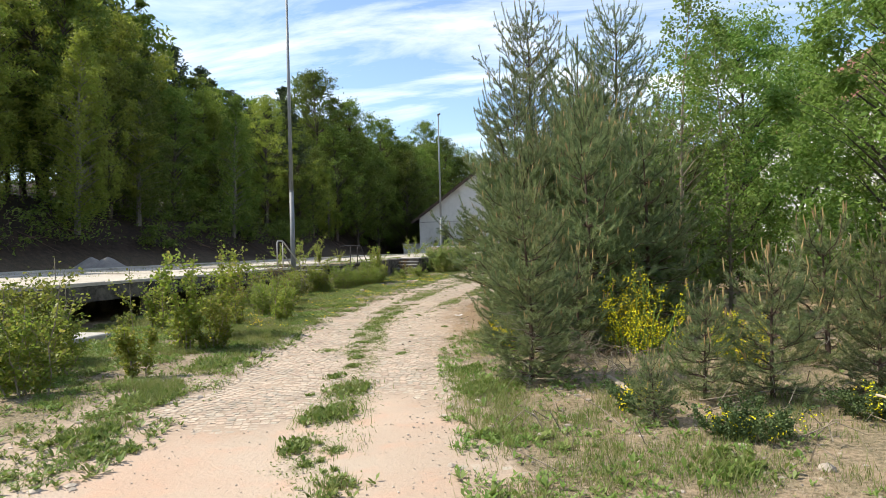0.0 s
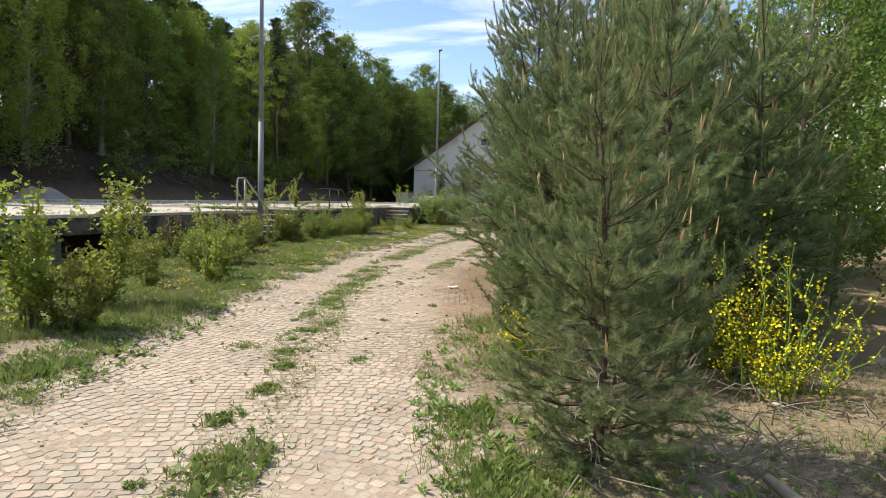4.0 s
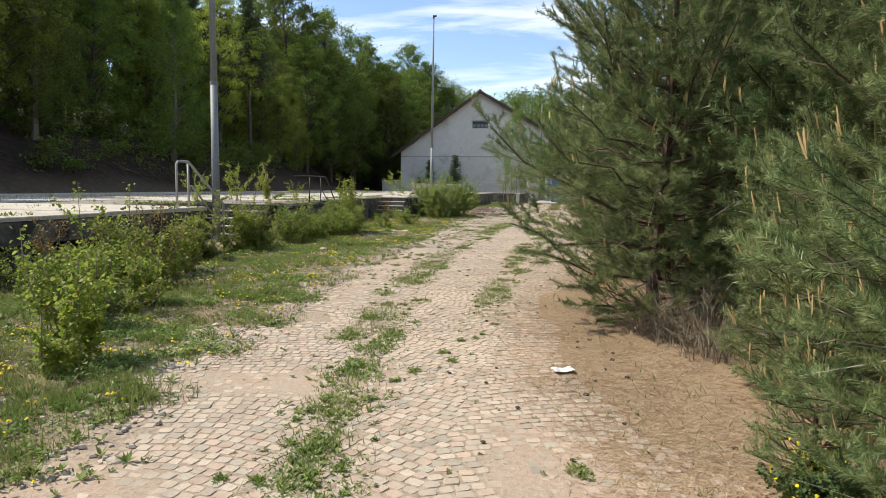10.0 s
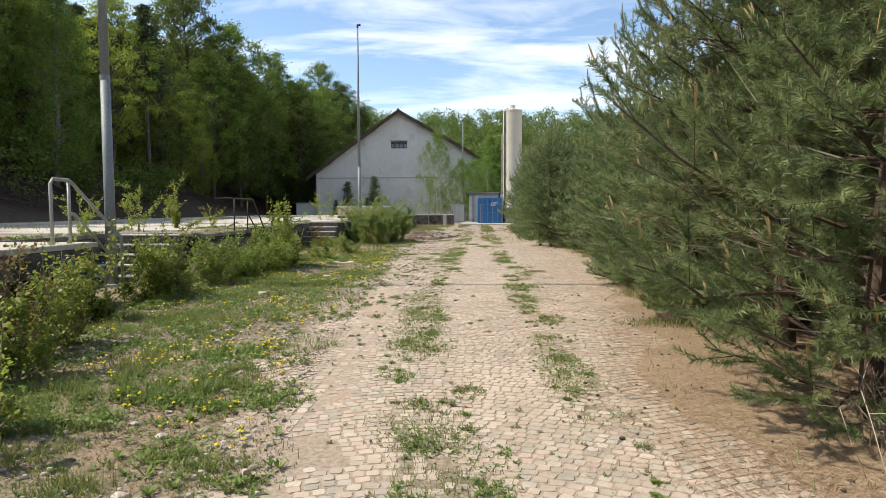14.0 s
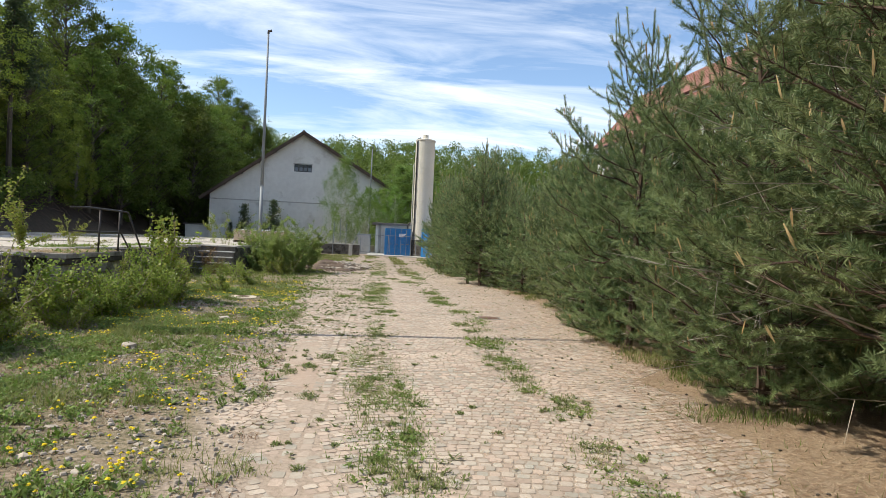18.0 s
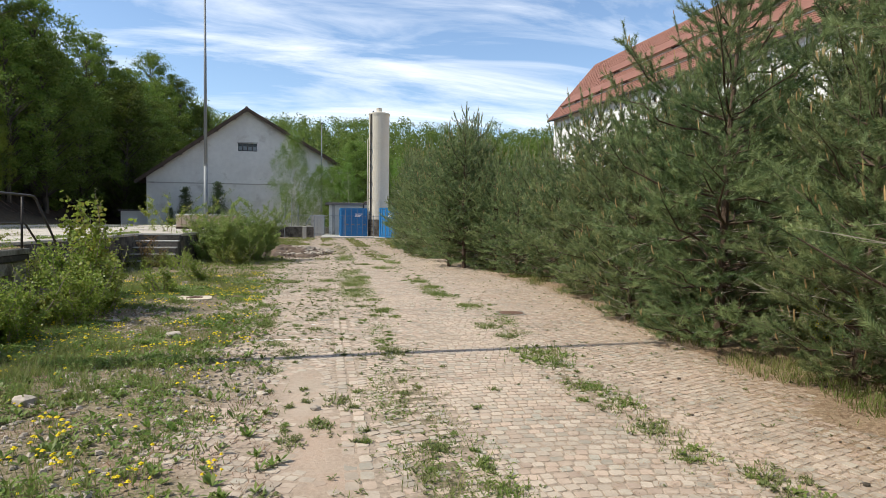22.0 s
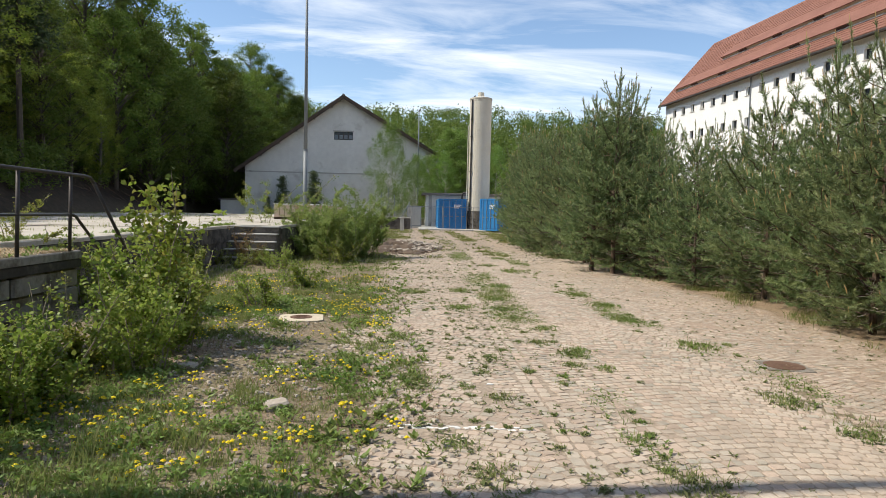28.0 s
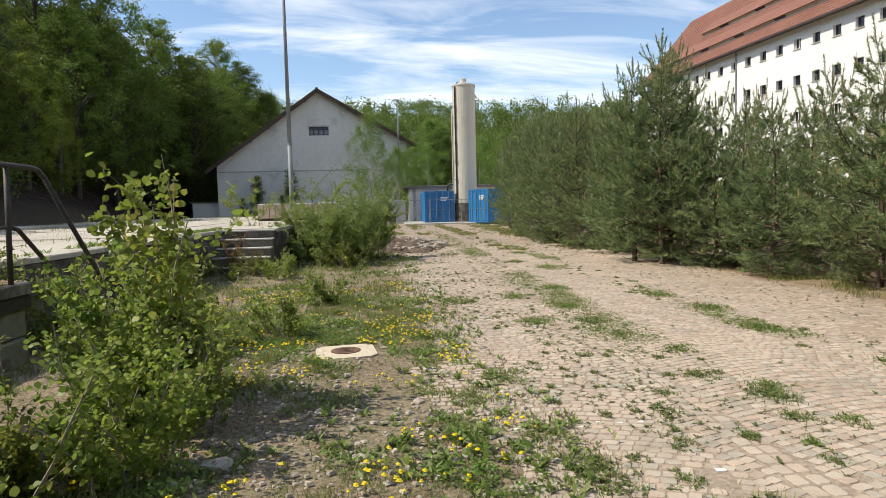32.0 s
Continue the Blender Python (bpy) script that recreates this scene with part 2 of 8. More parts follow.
M_SPRUCE = foliage("dark_conifer_needles", (0.045, 0.072, 0.030), (0.060, 0.085, 0.036), (0.085, 0.115, 0.052), 0.2, 0.7, 0.25)
M_GRASS = foliage("grass_blades", (0.135, 0.200, 0.040), (0.21, 0.235, 0.075), (0.34, 0.31, 0.14), 0.45, 0.6, 0.1)
M_WEED = foliage("weed_leaves", (0.130, 0.225, 0.040), (0.172, 0.255, 0.055), (0.26, 0.31, 0.09), 0.34, 0.5, 0.2)
M_JOINTWEED = foliage("dull_weeds", (0.105, 0.145, 0.040), (0.145, 0.165, 0.058), (0.22, 0.21, 0.10), 0.3, 0.7, 0.1)
M_DEADMOSS = foliage("dead_moss", (0.17, 0.10, 0.06), (0.23, 0.145, 0.085), (0.32, 0.22, 0.13), 0.2, 0.8, 0.1)
M_BROOM = foliage("broom_leaves", (0.062, 0.105, 0.034), (0.085, 0.130, 0.044), (0.14, 0.18, 0.07), 0.25, 0.6, 0.1)
M_REDLEAF = foliage("reddish_leaves", (0.20, 0.145, 0.045), (0.17, 0.205, 0.050), (0.34, 0.16, 0.06), 0.5, 0.5, 0.1)
M_YELLOW = foliage("yellow_petals", (0.84, 0.70, 0.015), (0.86, 0.75, 0.02), (0.88, 0.80, 0.06), 0.3, 0.6, 0.05)
M_STRAW = foliage("dead_stalks", (0.30, 0.24, 0.15), (0.38, 0.31, 0.20), (0.45, 0.38, 0.26), 0.2, 0.8, 0.1)
M_LITTER = foliage("pine_litter", (0.24, 0.16, 0.09), (0.44, 0.33, 0.20), (0.66, 0.55, 0.38), 0.15, 0.8, 0.1)
M_STONE = surface("loose_stone", (0.35, 0.30, 0.245), (0.47, 0.41, 0.34), 0.95, 25, 3, 0.6, vary=0.3, random_kind="island")
M_PAPER = surface("white_paper", (0.80, 0.80, 0.80), (0.86, 0.86, 0.86), 0.8, 20, 3, 0.1)
M_PAINT = surface("worn_white_road_paint", (0.72, 0.70, 0.66), (0.8, 0.78, 0.74), 0.85, 30, 4, 0.3)
M_IRON = surface("rusty_cast_iron", (0.15, 0.085, 0.055), (0.21, 0.125, 0.085), 0.8, 40, 5, 0.5, metal=0.3)
M_CREAM = surface("cream_concrete", (0.56, 0.48, 0.35), (0.63, 0.55, 0.42), 0.9, 25, 2, 0.3)
M_BRICK = surface("pale_brick", (0.58, 0.43, 0.33), (0.65, 0.52, 0.41), 0.9, 20, 1.5, 0.3)


def sett_material(name, source):
    """Worn sandstone setts: pinkish, buff and grey-green pieces under a dusting of sand."""
    m = bpy.data.materials.new(name)
    m.use_nodes = True
    nt = m.node_tree
    p = nt.nodes["Principled BSDF"]
    geo = nt.nodes.new("ShaderNodeNewGeometry")
    pos = geo.outputs["Position"]
    r = geo.outputs["Random Per Island"] if source == "island" else nt.nodes.new("ShaderNodeObjectInfo").outputs["Random"]
    fine, mid, big = noisy(nt, pos, 55, 6, 0.65), noisy(nt, pos, 7.0, 4), noisy(nt, pos, 0.75, 4)
    col = blend(nt, ramped(nt, r, 0.25, 0.40), (0.445, 0.34, 0.265), (0.465, 0.395, 0.318))
    col = blend(nt, ramped(nt, r, 0.72, 0.86), col, (0.36, 0.335, 0.275))
    hsv = nt.nodes.new("ShaderNodeHueSaturation")
    wn = node(nt, "ShaderNodeTexWhiteNoise")
    wn.noise_dimensions = "1D"
    nt.links.new(r, wn.inputs["W"])
    nt.links.new(ramped(nt, wn.outputs["Value"], 0, 1, 0.76, 1.18), hsv.inputs["Value"])
    nt.links.new(col, hsv.inputs["Color"])
    col = blend(nt, ramped(nt, fine, 0.42, 0.75, 0, 0.6), hsv.outputs[0], (0.27, 0.215, 0.165))
    col = blend(nt, ramped(nt, mid, 0.42, 0.72, 0, 0.55), col, (0.53, 0.43, 0.335))
    col = blend(nt, ramped(nt, big, 0.46, 0.64, 0, 0.55), col, (0.525, 0.42, 0.33))
    dirt = noisy(nt, pos, 1.6, 6, 0.7)
    col = blend(nt, ramped(nt, dirt, 0.50, 0.66, 0, 0.5), col, (0.29, 0.24, 0.185))
    nt.links.new(col, p.inputs["Base Color"])
    p.inputs["Roughness"].default_value = 0.93
    p.inputs["Specular IOR Level"].default_value = 0.25
    bn = node(nt, "ShaderNodeBump", Strength=0.5, Distance=0.006)
    nt.links.new(fine, bn.inputs["Height"])
    nt.links.new(bn.outputs[0], p.inputs["Normal"])
    return m


def ground_material():
    """Earth, sand, grass and needle litter, mixed by the sheet's own masks and by noise."""
    m = bpy.data.materials.new("ground")
    m.use_nodes = True
    nt = m.node_tree
    p = nt.nodes["Principled BSDF"]
    pos = nt.nodes.new("ShaderNodeNewGeometry").outputs["Position"]

    def mask(key):
        n = nt.nodes.new("ShaderNodeAttribute")
        n.attribute_name = key
        return n.outputs["Fac"]
    n_fine, n_mid, n_big, n_grit = noisy(nt, pos, 26, 6, 0.65), noisy(nt, pos, 3.1, 5, 0.6), noisy(nt, pos, 0.55, 4, 0.55), noisy(nt, pos, 130, 3, 0.6)
    soil = blend(nt, ramped(nt, n_fine, 0.35, 0.68), (0.18, 0.122, 0.08), (0.39, 0.29, 0.212))
    soil = blend(nt, ramped(nt, n_big, 0.48, 0.62, 0, 0.6), soil, (0.30, 0.185, 0.13))
    soil = blend(nt, ramped(nt, n_grit, 0.57, 0.68, 0, 0.75), soil, (0.48, 0.43, 0.37))
    turf = blend(nt, ramped(nt, n_fine, 0.38, 0.64), (0.090, 0.080, 0.040), (0.30, 0.235, 0.155))
    turf = blend(nt, ramped(nt, n_grit, 0.55, 0.68, 0, 0.8), turf, (0.33, 0.30, 0.25))
    turf = blend(nt, ramped(nt, n_mid, 0.52, 0.66, 0, 0.85), turf, soil)
    sand = blend(nt, ramped(nt, n_big, 0.36, 0.62), (0.50, 0.355, 0.265), (0.50, 0.415, 0.33))
    sand = blend(nt, ramped(nt, n_mid, 0.5, 0.72, 0, 0.7), sand, (0.58, 0.365, 0.26))
    sand = blend(nt, ramped(nt, n_grit, 0.46, 0.66, 0, 0.8), sand, (0.29, 0.23, 0.18))
    sand = blend(nt, ramped(nt, n_fine, 0.52, 0.72, 0, 0.6), sand, (0.36, 0.29, 0.225))
    joint = blend(nt, ramped(nt, n_fine, 0.35, 0.65), (0.235, 0.185, 0.138), (0.42, 0.34, 0.262))
    sand = blend(nt, mask("sand"), joint, sand)
    litter = blend(nt, ramped(nt, n_fine, 0.34, 0.66), (0.18, 0.125, 0.080), (0.42, 0.315, 0.205))
    litter = blend(nt, ramped(nt, n_mid, 0.42, 0.66, 0, 0.75), litter, (0.35, 0.27, 0.18))
    litter = blend(nt, ramped(nt, n_grit, 0.54, 0.70, 0, 0.7), litter, (0.42, 0.34, 0.24))
    # dark soil under the trees, with their shade put into the colour as well
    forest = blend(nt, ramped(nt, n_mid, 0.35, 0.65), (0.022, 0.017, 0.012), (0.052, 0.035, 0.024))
    add = nt.nodes.new("ShaderNodeMath")
    add.operation = "MULTIPLY_ADD"
    nt.links.new(n_mid, add.inputs[0])
    add.inputs[1].default_value = 0.55
    nt.links.new(mask("road"), add.inputs[2])
    col = blend(nt, ramped(nt, add.outputs[0], 0.62, 0.80), turf, sand)
    add2 = nt.nodes.new("ShaderNodeMath")
    add2.operation = "MULTIPLY_ADD"
    nt.links.new(n_mid, add2.inputs[0])
    add2.inputs[1].default_value = 0.5
    nt.links.new(mask("litter"), add2.inputs[2])
    col = blend(nt, ramped(nt, add2.outputs[0], 0.62, 0.86), col, litter)
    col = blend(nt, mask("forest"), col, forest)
    nt.links.new(col, p.inputs["Base Color"])
    p.inputs["Roughness"].default_value = 0.96
    p.inputs["Specular IOR Level"].default_value = 0.2
    bn = node(nt, "ShaderNodeBump", Strength=0.6, Distance=0.02)
    nt.links.new(n_fine, bn.inputs["Height"])
    nt.links.new(bn.outputs[0], p.inputs["Normal"])
    return m


M_GROUND = ground_material()
M_SETT = sett_material("sandstone_setts", "island")
M_SETTP = sett_material("sandstone_sett", "object")

# ---- building blocks ----


class Shape:
    """Collects vertices and faces for one mesh."""

    def __init__(self):
        self.v, self.f, self.n = [], [], 0

    def add(self, verts, faces):
        verts = np.asarray(verts, float).reshape(-1, 3)
        self.v.append(verts)
        self.f.extend([tuple(int(i) + self.n for i in q) for q in faces])
        self.n += len(verts)
        return self

    def box(self, lo, hi, m=None, bevel=0.0):
        """A box from corner to corner; a bevel cuts its upright and top edges."""
        (x0, y0, z0), (x1, y1, z1) = lo, hi
        if bevel:
            b = bevel
            ring = lambda s, z: [(x0 + s, y0 + s + b, z), (x0 + s + b, y0 + s, z), (x1 - s - b, y0 + s, z), (x1 - s, y0 + s + b, z), (x1 - s, y1 - s - b, z), (x1 - s - b, y1 - s, z), (x0 + s + b, y1 - s, z), (x0 + s, y1 - s - b, z)]
            v = ring(0, z0) + ring(0, z1 - b) + ring(b, z1)
            f = [tuple(range(7, -1, -1)), tuple(range(16, 24))]
            for r in (0, 8):
                f += [(r + i, r + (i + 1) % 8, r + 8 + (i + 1) % 8, r + 8 + i) for i in range(8)]
        else:
            v = [(x, y, z) for z in (z0, z1) for x, y in ((x0, y0), (x1, y0), (x1, y1), (x0, y1))]
            f = [(3, 2, 1, 0), (4, 5, 6, 7)] + [(i, (i + 1) % 4, 4 + (i + 1) % 4, 4 + i) for i in range(4)]
        if m is not None:
            v = [tuple(m @ Vector(q)) for q in v]
        return self.add(v, f)

    def tube(self, points, radii, sides=6, cap=True):
        """A tube along a line of points."""
        pts = [Vector(q) for q in points]
        if not hasattr(radii, "__len__"):
            radii = [radii] * len(pts)
        v, f, up = [], [], Vector((0.13, 0.31, 0.94))
        for i, q in enumerate(pts):
            d = (pts[min(i + 1, len(pts) - 1)] - pts[max(i - 1, 0)]).normalized()
            if abs(d.dot(up)) > 0.95:
                a = d.cross(Vector((1, 0, 0))).normalized()
            else:
                a = d.cross(up).normalized()
            b = d.cross(a)
            v += [tuple(q + (a * math.cos(k * math.tau / sides) + b * math.sin(k * math.tau / sides)) * radii[i]) for k in range(sides)]
            if i:
                o = (i - 1) * sides
                f += [(o + k, o + (k + 1) % sides, o + sides + (k + 1) % sides, o + sides + k) for k in range(sides)]
        if cap:
            o = (len(pts) - 1) * sides
            f += [tuple(range(sides - 1, -1, -1)), tuple(range(o, o + sides))]
        return self.add(v, f)

    def mesh(self, name):
        me = bpy.data.meshes.new(name)
        me.from_pydata(np.concatenate(self.v).tolist(), [], self.f)
        me.update()
        return me


def flat_mesh(name, verts, sides):
    """A mesh of many loose triangles or quads: verts has `sides` rows for each face."""
    verts = np.asarray(verts, np.float32).reshape(-1, 3)
    me = bpy.data.meshes.new(name)
    n = len(verts) // sides
    me.vertices.add(len(verts))
    me.vertices.foreach_set("co", verts.ravel())
    me.loops.add(n * sides)
    me.loops.foreach_set("vertex_index", np.arange(n * sides, dtype=np.int32))
    me.polygons.add(n)
    me.polygons.foreach_set("loop_start", np.arange(0, n * sides, sides, dtype=np.int32))
    me.polygons.foreach_set("loop_total", np.full(n, sides, np.int32))
    me.update(calc_edges=True)
    return me


def put(name, shape, material, label="", category="", group="", kind="", smooth=False, at=None):
    """A top-level object of one mesh."""
    me = shape.mesh(name) if isinstance(shape, Shape) else shape
    if not me.materials:
        me.materials.append(material)
    if smooth:
        me.polygons.foreach_set("use_smooth", [True] * len(me.polygons))
    ob = new(name, me)
    if at is not None:
        ob.matrix_world = at
    return tagged(ob, label, category, group, kind)


def part(name, shape, material, parent, label="", smooth=False):
    """One mesh under a thing or under a part."""
    ob = put(name, shape, material, label, smooth=smooth)
    ob.parent = parent
    return ob


def thing(name, label, category, group="", at=None):
    ob = new(name)
    if at is not None:
        ob.matrix_world = at
    return tagged(ob, label, category, group)


def lerp_at(table, y):
    return np.interp(y, [q[0] for q in table], [q[1] for q in table])


def unit(a):
    return a / np.maximum(np.linalg.norm(a, axis=-1, keepdims=True), 1e-9)


ROAD_LEFT = [(-30, -2.6), (0, -3.1), (4, -3.8), (6, -4.2), (8.5, -4.9), (12, -5.8), (15, -6.35), (18, -6.85), (24, -7.4), (30, -7.8), (40, -8.2), (65, -8.4), (80, -9)]
ROAD_RIGHT = [(-30, 1.0), (0, 0.2), (4.5, -0.9), (6.8, -1.65), (9.5, -2.3), (11, -2.5), (12, -2.6), (13, -2.8), (14, -3.2), (15, -3.5), (17, -3.7), (18.5, -3.6), (20, -3.4), (23, -2.8), (26, -2.35), (30, -2.0), (40, -2.0), (65, -2.3), (80, 1.0)]


def smooth_step(a, lo, hi):
    q = np.clip((a - lo) / (hi - lo), 0, 1)
    return q * q * (3 - 2 * q)


def value_noise(x, y, scale, seed):
    """Smooth noise from 0 to 1 on numpy arrays."""
    g = np.random.RandomState(seed).rand(64, 64)
    u, v = np.asarray(x) / scale + 13.7, np.asarray(y) / scale + 7.3
    i, j = np.floor(u).astype(int), np.floor(v).astype(int)
    a, b = u - i, v - j
    a, b = a * a * (3 - 2 * a), b * b * (3 - 2 * b)
    at = lambda p, q: g[p % 64, q % 64]
    return (at(i, j) * (1 - a) + at(i + 1, j) * a) * (1 - b) + (at(i, j + 1) * (1 - a) + at(i + 1, j + 1) * a) * b


def height(x, y):
    """The lie of the land: flat yard, a bank on the west side, wooded hills round about."""
    x, y = np.asarray(x, float), np.asarray(y, float)
    bank_x = -25 - 0.10 * np.clip(y - 40, 0, 60)
    d = bank_x - x
    z = smooth_step(d, 0, 7) * 4.2 + np.clip(d - 7, 0, 45) * 0.18
    z = z + smooth_step(y, 100, 190) * 17 + smooth_step(-y, 25, 120) * 12
    z = z + smooth_step(x, 40, 160) * 14
    near = (1 - smooth_step(d, -6, 0)) * (1 - smooth_step(y, 60, 90))
    bumps = (value_noise(x, y, 1.7, 3) - 0.5) * 0.07 + (value_noise(x, y, 0.5, 4) - 0.5) * 0.03
    l, r = lerp_at(ROAD_LEFT, y), lerp_at(ROAD_RIGHT, y)
    on_road = smooth_step(x, l - 0.4, l + 0.3) * (1 - smooth_step(x, r - 0.2, r + 0.8))
    z = z + near * bumps * (1 - 0.9 * on_road)
    z = z + smooth_step(x, r + 0.5, r + 4.0) * 0.10 * near
    return z


def sand_cover(x, y):
    """Where drifted sand hides the setts: 0 to 1."""
    a = value_noise(x, y, 1.6, 11) * 0.6 + value_noise(x, y, 0.6, 12) * 0.4
    early = 1 - smooth_step(y + 2.5 * (value_noise(x, y, 1.2, 14) - 0.5), 3.5, 7.5)
    track = (1 - smooth_step(np.abs(x - lerp_at(ROAD_LEFT, y) - 0.45), 0.08, 0.34)) * smooth_step(y, 15.5, 17.5) * (1 - smooth_step(y, 22, 26)) * (0.25 + 0.75 * smooth_step(a, 0.3, 0.6))
    east = smooth_step(x, -4.6, -3.4) * smooth_step(y, 20, 28) * 0.22
    return np.clip(smooth_step(a, 0.66, 0.86) * 0.5 * (1 - 0.7 * smooth_step(y, 15, 20)) + early + track + east * a * 1.6, 0, 1)

# ---- ground: one sheet to the horizon ----


def build_ground():
    xs = np.concatenate([[-3000, -1200, -500, -260, -170], np.arange(-130, -26, 3.5), np.arange(-25, -12, 0.8), np.arange(-12, 5, 0.18), np.arange(5, 16, 0.6), np.arange(16, 60, 3.0), [75, 100, 140, 200, 400, 1000, 3000]])
    ys = np.concatenate([[-3000, -1000, -400, -200, -130, -80, -50, -30, -20], np.arange(-14, 0, 0.8), np.arange(0, 42, 0.18), np.arange(42, 80, 0.8), np.arange(80, 215, 5.0), [240, 300, 450, 800, 1500, 3000]])
    gx, gy = np.meshgrid(xs, ys)
    z = height(gx, gy)
    v = np.stack([gx, gy, z], -1).reshape(-1, 3)
    nx, ny = len(xs), len(ys)
    idx = np.arange(nx * ny).reshape(ny, nx)
    f = np.stack([idx[:-1, :-1], idx[:-1, 1:], idx[1:, 1:], idx[1:, :-1]], -1).reshape(-1, 4)
    me = bpy.data.meshes.new("ground")
    me.from_pydata(v.tolist(), [], f.tolist())
    x, y = v[:, 0], v[:, 1]
    l, r = lerp_at(ROAD_LEFT, y), lerp_at(ROAD_RIGHT, y)
    road = smooth_step(x, l - 0.9, l + 0.35) * (1 - smooth_step(x, r - 0.1, r + 0.7)) * (1 - smooth_step(y, 80, 90))
    strip = strip_mask(x, y)
    road = road * (1 - 0.62 * strip)
    verge = smooth_step(x, l - 3.2, l - 0.5) * (1 - smooth_step(x, l, l + 0.5)) * smooth_step(y, 14, 24) * (1 - smooth_step(y, 60, 75))
    road = np.maximum(road, 0.20 * verge)
    gravel = smooth_step(x, l - 3.4, l - 0.4) * (1 - smooth_step(x, l, l + 0.5)) * (1 - smooth_step(y, 8, 13))
    road = np.maximum(road, 0.56 * gravel)
    litter = smooth_step(x, r - 0.75, r + 0.3) * (1 - smooth_step(x, r + 9, r + 14)) * smooth_step(y, 8.5, 12.5) * (1 - smooth_step(y, 64, 75))
    litter = litter * (1 - 0.55 * smooth_step(y, 24, 30) * (1 - smooth_step(x, r + 0.2, r + 1.0)))
    early = smooth_step(x, r - 0.1, r + 0.9) * (1 - smooth_step(y, 8, 12)) * 0.42
    litter = np.maximum(litter, early)
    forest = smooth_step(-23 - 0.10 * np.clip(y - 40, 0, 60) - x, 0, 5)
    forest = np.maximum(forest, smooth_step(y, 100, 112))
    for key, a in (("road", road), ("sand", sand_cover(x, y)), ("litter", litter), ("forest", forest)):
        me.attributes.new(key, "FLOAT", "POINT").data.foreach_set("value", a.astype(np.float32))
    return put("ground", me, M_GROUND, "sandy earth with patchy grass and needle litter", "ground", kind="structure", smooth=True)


STRIPS = [((3.4, 7.6), [(3, -1.75), (4.7, -2.15), (6.1, -2.65), (8, -3.3)], 0.34),
          ((7.6, 24.0), [(7.6, -3.2), (10.9, -4.1), (12.2, -4.5), (13.6, -4.8), (17, -5.6), (19.2, -5.85), (24, -6.1)], 0.33),
          ((24.0, 62.0), [(24, -6.15), (30, -6.1), (40, -6.0), (62, -5.9)], 0.35),
          ((14.0, 62.0), [(14, -4.15), (20, -4.3), (24, -4.35), (28.4, -4.0), (31, -4.5), (45, -4.3), (62, -4.6)], 0.24)]


def strip_mask(x, y):
    """Grass strips between the wheel tracks."""
    out = np.zeros(np.shape(x))
    for (y0, y1), line, w in STRIPS:
        d = np.abs(x - lerp_at(line, y))
        a = (1 - smooth_step(d, w * 0.5, w * 1.5)) * smooth_step(y, y0 - 0.3, y0 + 0.6) * (1 - smooth_step(y, y1 - 0.6, y1 + 0.3))
        out = np.maximum(out, a * smooth_step(value_noise(x, y, 1.5, 31), 0.34, 0.6))
    return out


ground = build_ground()

# ---- sett paving ----


def sett_template(seed):
    """A worn sett, 1 by 1 in plan: rounded corners, softly cut top edge."""
    rng = random.Random(seed)
    c = []
    for a, b in ((-1, -1), (1, -1), (1, 1), (-1, 1)):
        x, y, k, q = a * 0.5 * (1 - rng.uniform(0, 0.07)), b * 0.5 * (1 - rng.uniform(0, 0.07)), rng.uniform(0.08, 0.2), rng.uniform(0.08, 0.2)
        pair = [(x - a * k, y), (x, y - b * q)]
        c += pair if a * b < 0 else pair[::-1]
    v = [(x, y, -0.012) for x, y in c] + [(x * 0.88, y * 0.88, rng.uniform(0, 0.0015)) for x, y in c]
    return v, [tuple(range(8, 16))] + [(i, (i + 1) % 8, 8 + (i + 1) % 8, 8 + i) for i in range(8)]


ROW, ARC, SPAN = 0.088, 0.42, 2.9      # row spacing, rise and width of the laying arcs
SEAM_X = -6.52                         # straight course along the west track
SETTS = [sett_template(k) for k in range(6)]


